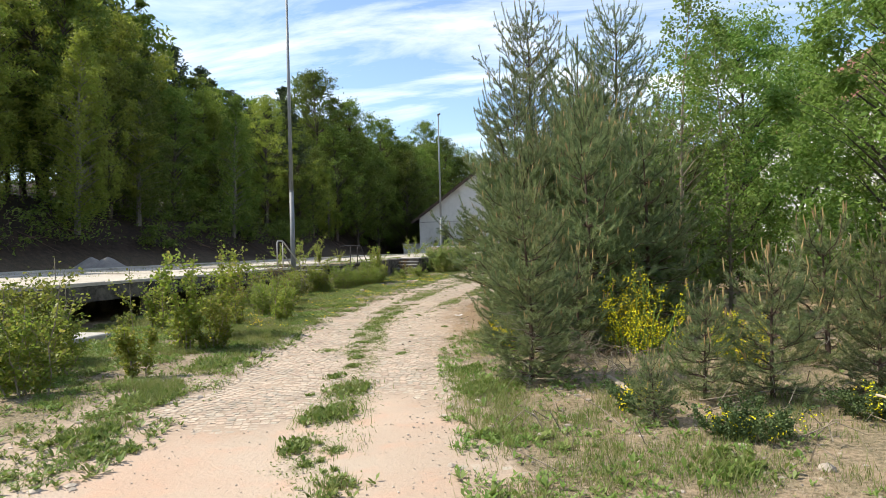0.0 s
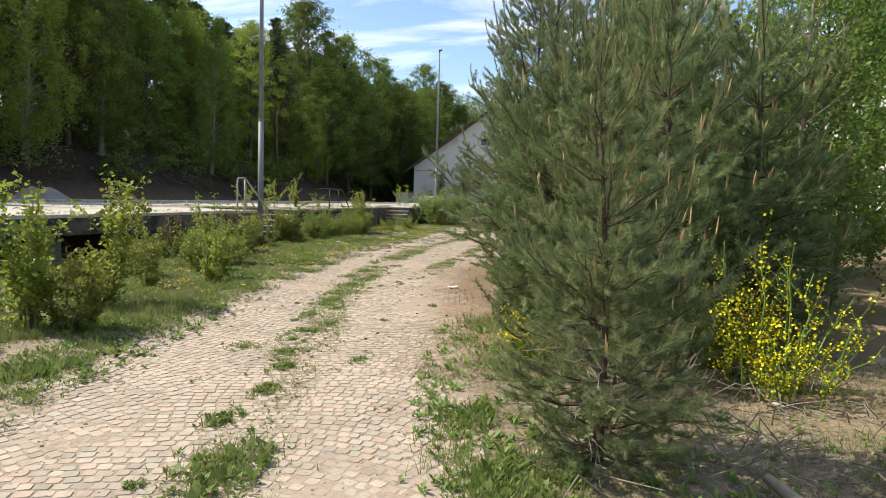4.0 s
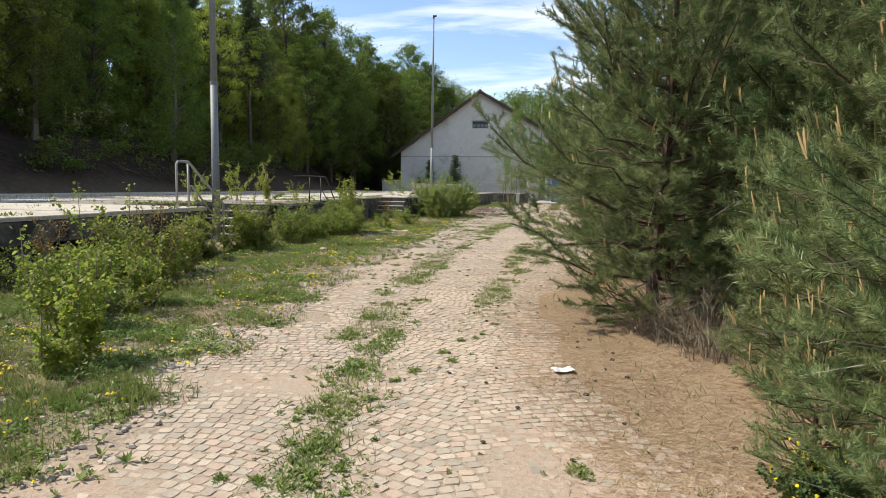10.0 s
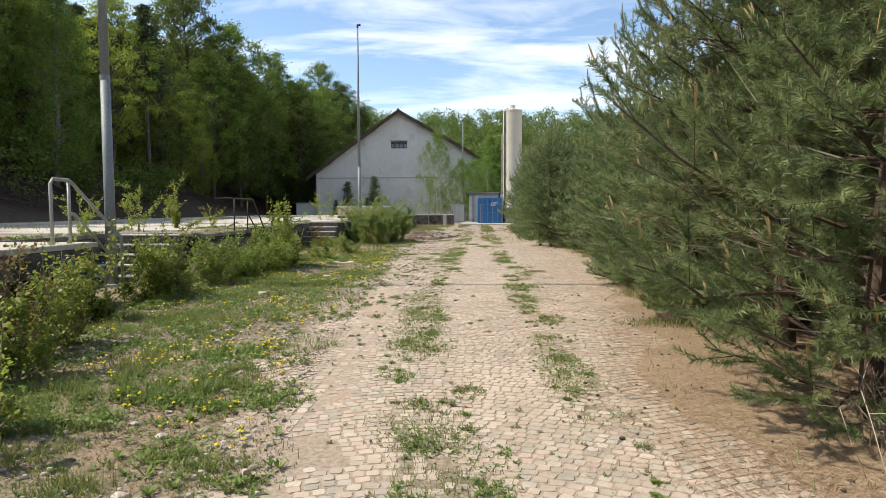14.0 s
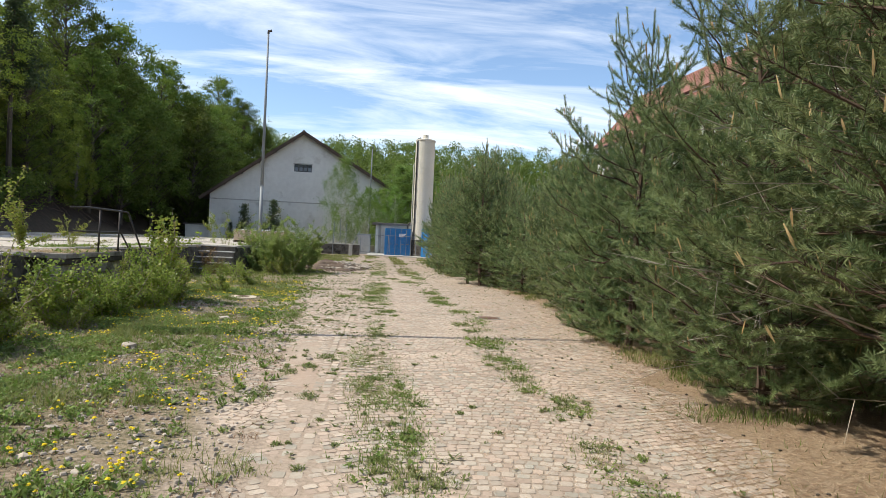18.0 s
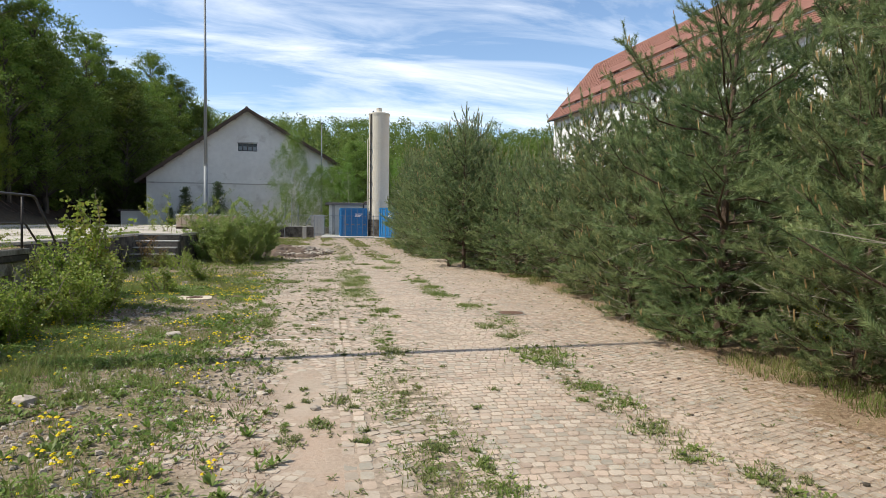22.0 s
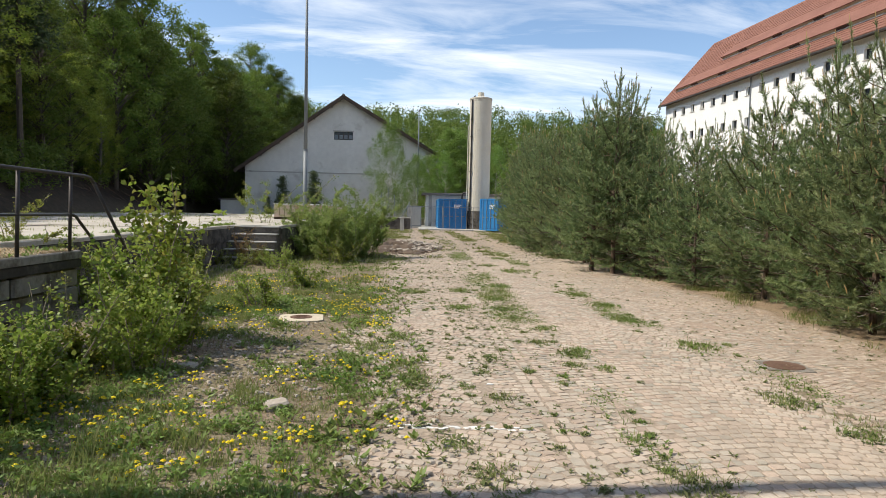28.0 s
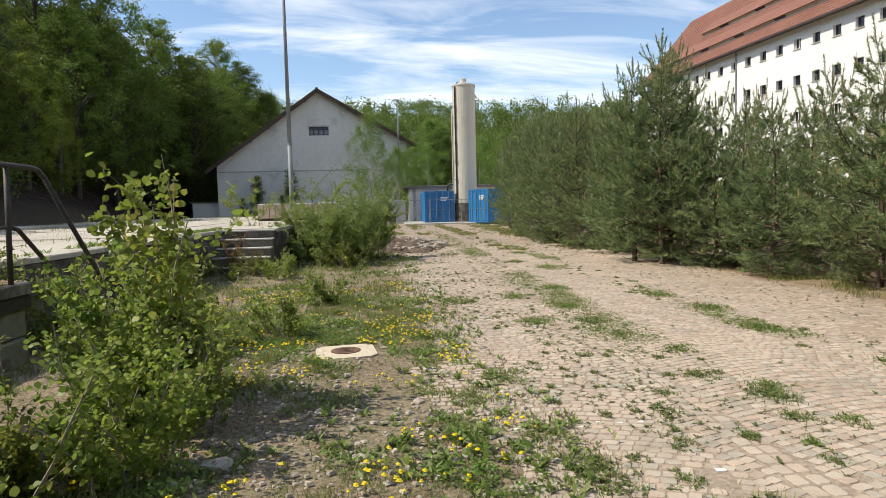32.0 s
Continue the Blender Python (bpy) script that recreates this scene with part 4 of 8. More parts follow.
def build_container(at, label):
    """A blue steel shipping container: ribbed walls, corner posts, doors with lock rods on its -y end."""
    W, L, H = 2.44, 6.06, 2.59
    c = thing("shipping_container", label, "container", "blue containers", at=at)
    x0, x1 = -W / 2, W / 2
    for x in (x0, x1 - 0.16):
        for y in (0, L - 0.16):
            part("corner_post", Shape().box((x, y, 0), (x + 0.16, y + 0.16, H)), M_BLUE, c)
    for z in (0.0, H - 0.14):
        part("end_rail", Shape().box((x0 + 0.16, 0.002, z), (x1 - 0.16, 0.12, z + 0.14)), M_BLUE, c)
        part("end_rail", Shape().box((x0 + 0.16, L - 0.12, z), (x1 - 0.16, L - 0.002, z + 0.14)), M_BLUE, c)
        for x in (x0 + 0.002, x1 - 0.122):
            part("side_rail", Shape().box((x, 0.16, z), (x + 0.12, L - 0.16, z + 0.14)), M_BLUE, c)
    for s in (-1, 1):
        wall, n = Shape(), 20
        prof = []
        for k in range(n):
            y = 0.16 + (L - 0.32) * k / n
            q = (L - 0.32) / n
            prof += [(0.0, y), (0.0, y + q * 0.35), (0.035, y + q * 0.5), (0.035, y + q * 0.85)]
        prof.append((0.0, L - 0.16))
        v = []
        for z in (0.14, H - 0.14):
            v += [(s * (W / 2 - 0.03 - d), y, z) for d, y in prof]
        k = len(prof)
        wall.add(v, [(i, i + 1, k + i + 1, k + i) for i in range(k - 1)])
        part("side_panel", wall, M_BLUE, c)
    part("rear_panel", Shape().box((x0 + 0.16, L - 0.10, 0.14), (x1 - 0.16, L - 0.06, H - 0.14)), M_BLUE, c)
    part("roof_panel", Shape().box((x0 + 0.12, 0.12, H - 0.06), (x1 - 0.12, L - 0.12, H - 0.02)), M_BLUE, c)
    part("floor_panel", Shape().box((x0 + 0.12, 0.12, 0.08), (x1 - 0.12, L - 0.12, 0.13)), M_TIMBER, c)
    for s in (-1, 1):
        a, e = (x0 + 0.17, -0.01) if s < 0 else (0.01, x1 - 0.17)
        door = part("door", Shape().box((a, 0.04, 0.15), (e, 0.09, H - 0.15)), M_BLUE, c)
        for z in (0.2, 0.75, 1.3, 1.85):
            part("door_rib", Shape().box((a + 0.05, 0.015, z), (e - 0.05, 0.038, z + 0.34)), M_BLUE, door)
        for q in (0.28, 0.78):
            x = a + (e - a) * q
            part("lock_rod", Shape().tube([(x, -0.015, 0.05), (x, -0.015, H - 0.05)], 0.022, 6), M_GALV, door)
            part("lock_handle", Shape().box((x - 0.02, -0.045, 1.05), (x + 0.28, -0.04, 1.11)), M_GALV, door)
    plate = Shape()
    for k in range(3):
        plate.box((x0 + 1.35, 0.006, 2.02 - k * 0.12), (x0 + 2.0 - k * 0.1, 0.012, 2.09 - k * 0.12))
    part("marking", plate, M_PAPER, c, "white lettering bars")


build_container(pose(-4.28, 76.6, 0.13, 0, 0, 0), "blue steel shipping container on the concrete pad")
build_container(pose(-1.55, 72.9, 0.13, 0, 0, -60), "blue steel shipping container half behind the pines")

# ---- plants ----


def needles(rng, p0, p1, per_metre, length, width, forward=None):
    """Needle triangles round the shoots from p0 to p1, and a tone for each shoot; a forward of more than 1 lays them along the shoot."""
    forward = np.ones(len(p0)) if forward is None else forward
    seg = np.linalg.norm(p1 - p0, axis=1)
    count = np.maximum(6, (seg * per_metre).astype(int))
    k = np.repeat(np.arange(len(p0)), count)
    s = rng.rand(len(k), 1) ** 0.8
    axis = unit(p1 - p0)[k]
    base = p0[k] + (p1 - p0)[k] * s
    radial = rng.normal(size=(len(k), 3))
    radial = unit(radial - axis * np.sum(radial * axis, 1, keepdims=True))
    d = unit(axis * rng.uniform(0.4, 1.0, (len(k), 1)) * forward[k][:, None] + radial * 0.8)
    side = unit(np.cross(d, rng.normal(size=(len(k), 3)))) * width
    ln = length * rng.uniform(0.75, 1.1, (len(k), 1))
    tone = np.clip(rng.rand(len(p0)) ** 1.4 + 0.25 * (forward > 1.2), 0, 1)[k]
    return np.stack([base + side, base - side, base + d * ln], 1).reshape(-1, 3), tone


def pine_meshes(seed, h, spread, per_metre=190, length=0.066, width=0.0034, low=0.03, candles=True, gap=0.40, loose=1.0):
    """A young pine: trunk and branches, needles, candles at the shoot ends, dead lower twigs."""
    rng = np.random.RandomState(seed)
    wood, dead = Shape(), Shape()
    lean = rng.uniform(-0.05, 0.05, 2)
    trunk = [(lean[0] * z + 0.03 * math.sin(z * 1.7 + seed), lean[1] * z + 0.03 * math.cos(z * 1.3), z - 0.12 if z == 0 else z) for z in np.linspace(0, h, 9)]
    r0 = 0.012 * h + 0.012
    wood.tube(trunk, [r0 * (1 - 0.92 * k / 8) for k in range(9)], 7)
    at = lambda z: np.array([np.interp(z, [q[2] for q in trunk], [q[i] for q in trunk]) for i in range(2)] + [z])
    s0, s1, fw, tips = [], [], [], []

    def shoot(a, b, f=1.0):
        s0.append(a)
        s1.append(b)
        fw.append(f)
    z = max(0.12, low * h)
    while z < h - 0.15:
        q = z / h
        n = rng.randint(5, 7)
        a0 = rng.uniform(0, math.tau)
        for i in range(n):
            ang = a0 + i * math.tau / n + rng.uniform(-0.3, 0.3)
            reach = spread * (min(1.0, 0.55 + 2.2 * q) if q < 0.2 else (1.0 - (q - 0.2) / 0.8) ** 0.6) * rng.uniform(0.5, 1.2) + 0.14
            rise = rng.uniform(-0.05, 0.6) * (0.5 + q) + 0.8 * q
            out = np.array([math.cos(ang), math.sin(ang), 0])
            p = at(z + rng.uniform(-0.05, 0.05))
            pts, steps = [p], 5
            for k in range(1, steps + 1):
                f = k / steps
                c = p + out * reach * f + np.array([0, 0, reach * rise * (0.35 * f + 0.65 * f * f) - 0.06 * (1 - q) * f]) + rng.normal(size=3) * 0.035 * reach
                c[2] = max(c[2], 0.10)
                pts.append(c)
            wood.tube(pts, [0.004 + 0.011 * reach * (1 - 0.85 * k / steps) for k in range(steps + 1)], 4, cap=False)
            pts = np.array(pts)
            line = lambda f: np.array([np.interp(f * steps, range(steps + 1), pts[:, c]) for c in range(3)])
            shoot(line(0.42), line(0.78))
            shoot(line(0.78), line(1.0))
            if q > 0.25:
                # erect end shoot
                up = unit(unit(line(1.0) - line(0.8)) * 0.55 + np.array([0, 0, 0.8]) + rng.normal(size=3) * 0.08)
                e = line(1.0) + up * rng.uniform(0.14, 0.44) * (0.5 + 0.8 * q) * min(1.25, h / 3.2)
                wood.tube([line(1.0), e], [0.005, 0.003], 3, cap=False)
                shoot(line(1.0), e, 1.9)
                tips.append((e, up))
            else:
                tips.append((line(1.0), unit(line(1.0) - line(0.85))))
            start = 0.10 if q > 0.35 else 0.16
            f = start + rng.uniform(0, 0.08)
            while f < 0.97:
                c = line(f)
                d = unit(line(min(1, f + 0.1)) - line(f - 0.1))
                for s in (-1, 1):
                    if rng.rand() < 0.08:
                        continue
                    side = unit(np.cross(d, [0, 0, 1])) * s
                    ln = reach * (0.22 + 0.30 * (1 - f)) * rng.uniform(0.5, 1.3) + 0.10
                    dirn = unit(d * 0.7 + side * rng.uniform(0.4, 1.1) + np.array([0, 0, rng.uniform(-0.25, 0.7)]))
                    e = c + dirn * ln
                    if loose < 1.1:
                        wood.tube([c, e], [0.004, 0.002], 3, cap=False)
                    shoot(c + dirn * ln * max(0.18, 1 - 0.34 / ln), e)
                    tips.append((e, dirn))
                    for u in (-1, 1):
                        if ln < 0.15 or rng.rand() < (0.15 if loose < 1.1 else 0.5):
                            continue
                        g = c + dirn * ln * rng.uniform(0.5, 0.85)
                        d2 = unit(dirn + unit(np.cross(dirn, [0, 0, 1])) * u * rng.uniform(0.5, 0.9) + np.array([0, 0, rng.uniform(0.1, 0.6)]))
                        shoot(g, g + d2 * min(0.24, ln * rng.uniform(0.4, 0.65)))
                f += loose * rng.uniform(0.10, 0.17) / max(0.45, reach) * 1.1
        z += gap * (0.75 + 0.5 * rng.rand()) * (0.55 + 0.6 * q)
    top = at(h)
    shoot(at(h - 0.5 * min(1, h / 3)), top)
    lead = np.array([rng.uniform(-0.05, 0.05), rng.uniform(-0.05, 0.05), 1.0])
    reach = min(1.0, h / 3.6)
    for i in range(6):
        a = i * 2.1 + rng.rand()
        ln = (0.62 if i == 0 else rng.uniform(0.28, 0.46)) * reach
        d = unit(lead + (0 if i == 0 else rng.uniform(0.25, 0.5)) * np.array([math.cos(a), math.sin(a), 0]))
        e = top + d * ln
        wood.tube([top, e], [0.007, 0.003], 3, cap=False)
        shoot(top, e, 2.2)
        tips.append((e, d))
    for i in range(30 if h > 2 else 8):
        a, q = rng.uniform(0, math.tau), rng.uniform(0.02, 0.40)
        p = at(q * h)
        e = p + np.array([math.cos(a), math.sin(a), rng.uniform(-0.15, 0.3)]) * spread * rng.uniform(0.4, 1.0)
        mid = (p + e) / 2 + rng.normal(size=3) * 0.06
        e[2], mid[2] = max(e[2], 0.06), max(mid[2], 0.06)
        dead.tube([p, mid, e], [0.007, 0.005, 0.002], 3, cap=False)
        for _ in range(3):
            f = mid + (e - mid) * rng.rand()
            g = f + (e - mid) * 0.5 + rng.normal(size=3) * 0.12 * spread
            g[2] = max(g[2], 0.04)
            dead.tube([f, g], [0.003, 0.0012], 3, cap=False)
    s0, s1 = np.array(s0), np.array(s1)
    tris, tone = needles(rng, s0, s1, per_metre, length, width, np.array(fw))
    nd = flat_mesh("needles", tris, 3)
    nd.attributes.new("tone", "FLOAT", "FACE").data.foreach_set("value", tone.astype(np.float32))
    cn = Shape()
    for p, d in tips:
        chance = 0.5 if d[2] > 0.6 else 0.03
        if candles and rng.rand() < chance:
            for _ in range(rng.randint(1, 4)):
                up = unit(d * 0.5 + np.array([0, 0, 0.9]) + rng.normal(size=3) * 0.10)
                ln = rng.uniform(0.05, 0.15)
                cn.tube([p - up * 0.01, p + up * ln * 0.6, p + up * ln], [0.005, 0.0068, 0.003], 3, cap=False)
    if not cn.v:
        cn.tube([top, top + np.array([0, 0, 0.1])], [0.006, 0.002], 4)
    return wood.mesh("trunk"), nd, cn.mesh("candles"), dead.mesh("dead_twigs")


def make_pine(name, label, meshes, at, group):
    t = thing(name, label, "pine tree", group, at=at)
    part("trunk", meshes[0], M_BARK, t, "brown scaly trunk and branches")
    tagged(part("needles", meshes[1], M_NEEDLEYOUNG if "small" in label or "knee" in label else M_NEEDLE, t), kind="stuff")
    tagged(part("new_growth", meshes[2], M_CANDLE, t, "orange-brown young shoots"), kind="stuff")
    tagged(part("dead_brush", meshes[3], M_DEADTWIG, t, "bare grey lower twigs"), kind="stuff")
    return t


def leaf_quads(rng, centres, normals, size, aspect=0.75):
    """Leaf-shaped quads at centres; one leaf each."""
    n = len(centres)
    d = unit(rng.normal(size=(n, 3)))
    nrm = unit(normals + 0.0001)
    d = unit(d - nrm * np.sum(d * nrm, 1, keepdims=True))
    s = np.cross(nrm, d)
    ln = size * rng.uniform(0.6, 1.25, (n, 1))
    w = ln * aspect * 0.5
    a, b = centres - d * ln * 0.5, centres + d * ln * 0.5
    m = centres - d * ln * 0.08
    fold = nrm * ln * 0.10
    return np.stack([a, m + s * w + fold, b, m - s * w + fold], 1).reshape(-1, 3)


def leaf_round(rng, centres, normals, size, aspect=0.8):
    """Broad leaves of six corners, for bushes that are seen close by."""
    n = len(centres)
    d = unit(rng.normal(size=(n, 3)))
    nrm = unit(normals + 0.0001)
    d = unit(d - nrm * np.sum(d * nrm, 1, keepdims=True))
    s = np.cross(nrm, d)
    ln = size * rng.uniform(0.6, 1.25, (n, 1))
    w = ln * aspect * 0.5
    fold = nrm * ln * 0.09
    c = centres
    rows = [c - d * ln * 0.5, c - d * ln * 0.22 + s * w * 0.9 + fold, c + d * ln * 0.12 + s * w * 0.8 + fold, c + d * ln * 0.5, c + d * ln * 0.12 - s * w * 0.8 + fold, c - d * ln * 0.22 - s * w * 0.9 + fold]
    return np.stack(rows, 1).reshape(-1, 3)


def leaf_tris(rng, centres, normals, size):
    """Distant leaves: one triangle each."""
    q = leaf_quads(rng, centres, normals, size).reshape(-1, 4, 3)
    return q[:, :3].reshape(-1, 3)


def tree_meshes(seed, h, crown_from, crown_r, clumps, leaves, size, droop=0.0, trunk_r=None, narrow=False, tri=True):
    """A broadleaf tree: tapered trunk, limbs to each clump, crown of loose leaf clumps with gaps."""
    rng = np.random.RandomState(seed)
    wood = Shape()
    r0 = trunk_r or 0.016 * h
    bend = rng.uniform(-0.5, 0.5, 2) * 0.08 * h
    zs = np.linspace(0, h * 0.93, 9)
    tr = [(bend[0] * (z / h) ** 2 + 0.08 * math.sin(z * 0.7 + seed), bend[1] * (z / h) ** 2 + 0.08 * math.cos(z * 0.6 + seed), z - 0.4 if z == 0 else z) for z in zs]
    wood.tube(tr, [r0 * (1 - 0.9 * k / 8) for k in range(9)], 7)
    at = lambda z: np.array([np.interp(z, [q[2] for q in tr], [q[i] for q in tr]) for i in range(2)] + [z])
    cs, ns = [], []
    for i in range(clumps):
        f = (i + rng.rand()) / clumps
        z = crown_from + (h - crown_from) * f
        belly = math.sin(math.pi * min(0.97, 0.12 + 0.88 * f)) ** (0.6 if not narrow else 0.9)
        rad = crown_r * belly * rng.uniform(0.25, 1.1)
        ang = i * 2.399 + rng.uniform(-0.5, 0.5)
        c = at(min(z, h * 0.9)) + np.array([math.cos(ang) * rad, math.sin(ang) * rad, (z - min(z, h * 0.9)) - droop * rad * 0.4])
        p = at(max(crown_from * 0.6, z - rad * 0.7 - 0.3))
        if rad > 0.3 * crown_r * belly:
            mid = (p + c) / 2 + np.array([0, 0, 0.12 * rad])
            wood.tube([p, mid, c], [0.10 * r0 + 0.012 * rad, 0.09 * r0, 0.02 * r0], 4, cap=False)
        k = int(leaves * rng.uniform(0.5, 1.4))
        spread = np.array([1, 1, 0.6]) * crown_r * rng.uniform(0.08, 0.20)
        o = rng.normal(size=(k, 3)) * spread * 0.62
        if droop:
            o[:, 2] -= np.abs(rng.normal(size=k)) * crown_r * 0.28 * droop
        cs.append(c + o)
        ns.append(unit(o + np.array([0, 0, 0.5])) * 0.6 + rng.normal(size=(k, 3)) * 0.6)
    cs, ns = np.concatenate(cs), np.concatenate(ns)
    if tri:
        return wood.mesh("trunk"), flat_mesh("crown", leaf_tris(rng, cs, ns, size * 1.25), 3)
    return wood.mesh("trunk"), flat_mesh("crown", leaf_quads(rng, cs, ns, size), 4)


def conifer_meshes(seed, h, spread, size, bare=0.12, dome=False):
    """A tall dark conifer with ragged boughs; a dome-topped one is an old pine with a bare lower trunk."""
    rng = np.random.RandomState(seed)
    wood = Shape().tube([(0, 0, -0.4), (0.05, 0.03, h * 0.5), (0, 0, h * 0.97)], [0.014 * h, 0.009 * h, 0.02], 7)
    cs, ns = [], []
    for i in range(150):
        q = bare + (1 - bare) * rng.rand()
        if dome:
            reach = spread * min(1.0, 1.9 * (1 - q) + 0.25) * rng.uniform(0.25, 1.1)
        else:
            reach = spread * (1 - q) ** 0.7 * rng.uniform(0.4, 1.15) + 0.25
        z = q * h
        a = rng.uniform(0, math.tau)
        d = np.array([math.cos(a), math.sin(a), rng.uniform(-0.05, 0.45)])
        wood.tube([(0, 0, z), tuple(np.array([0, 0, z]) + d * reach)], [0.035, 0.008], 3, cap=False)
        k = int(26 * reach) + 10
        f = rng.uniform(0.35 if dome else 0.15, 1.05, (k, 1))
        c = np.array([0, 0, z]) + d * reach * f + rng.normal(size=(k, 3)) * np.array([0.24, 0.24, 0.15]) * (0.5 + reach * 0.25)
        cs.append(c)
        ns.append(np.array([0, 0, 1.0]) + rng.normal(size=(k, 3)) * 0.8)
    return wood.mesh("trunk"), flat_mesh("crown", leaf_quads(rng, np.concatenate(cs), np.concatenate(ns), size, 0.45), 4)


def make_tree(name, label, category, meshes, bark, leaf, at, group):
    t = thing(name, label, category, group, at=at)
    part("trunk", meshes[0], bark, t)
    part("crown", meshes[1], leaf, t)
    return t


def shrub_meshes(seed, h, stems, leaf_n, size, spread, upright=0.8, thick=1.0):
    """A sapling bush: bent stems, twigs, single leaves along them."""
    rng = np.random.RandomState(seed)
    wood = Shape()
    cs, ns = [], []
    for i in range(stems):
        a = rng.uniform(0, math.tau)
        hh = h * rng.uniform(0.3, 1.08)
        out = np.array([math.cos(a + rng.uniform(-0.7, 0.7)), math.sin(a), 0]) * spread * rng.uniform(0.1, 0.75)
        root = np.array([math.cos(a), math.sin(a), 0]) * 0.55 * rng.rand() * spread
        pts = [root + out * f ** 1.4 + np.array([0, 0, hh * f - (0.06 if f == 0 else 0)]) + rng.normal(size=3) * 0.02 * (f > 0) for f in np.linspace(0, 1, 6)]
        wood.tube(pts, [thick * (0.010 * (1 - 0.8 * k / 5) + 0.002) for k in range(6)], 4, cap=False)
        pts = np.array(pts)
        lines = [(pts, 0.04)]
        for j in range(rng.randint(4, 8)):
            f = rng.uniform(0.1, 0.92)
            p = np.array([np.interp(f * 5, range(6), pts[:, c]) for c in range(3)])
            b = rng.uniform(0, math.tau)
            e = p + np.array([math.cos(b), math.sin(b), upright + rng.uniform(-0.2, 0.4)]) * hh * 0.22 * rng.uniform(0.6, 1.3)
            tw = np.linspace(p, e, 6)
            wood.tube([p, e], [0.004 * thick, 0.0015 * thick], 3, cap=False)
            lines.append((tw, 0.0))
        per = max(3, leaf_n // (stems * 6))
        for ln, lo in lines:
            f = rng.uniform(lo, 1.0, per if lo == 0 else per * 2)
            c = np.stack([np.interp(f * 5, range(6), ln[:, k]) for k in range(3)], 1)
            cs.append(c + rng.normal(size=c.shape) * size * 0.75)
            ns.append(np.array([0, 0, 0.7]) + rng.normal(size=c.shape) * 0.7)
    return wood.mesh("stems"), flat_mesh("leaves", leaf_round(rng, np.concatenate(cs), np.concatenate(ns), size, 0.85), 6)


def make_shrub(name, label, meshes, leaf, at, group):
    t = thing(name, label, "shrub", group, at=at)
    tagged(part("stem_work", meshes[0], M_TWIG, t), kind="stuff")
    tagged(part("leaves", meshes[1], leaf, t), kind="stuff")
    return t


def stand(x, y, turn, scale=1.0, dz=0.0):
    return Matrix.Translation((x, y, float(height(x, y)) + dz)) @ pose(0, 0, 0, 0, 0, turn) @ Matrix.Scale(scale, 4)


def copy_at(ob, x, y, turn, scale):
    c = copy_thing(ob, stand(x, y, turn, 1.0))
    c.scale = (scale, scale, scale)
    return c


# ---- pines along the road ----


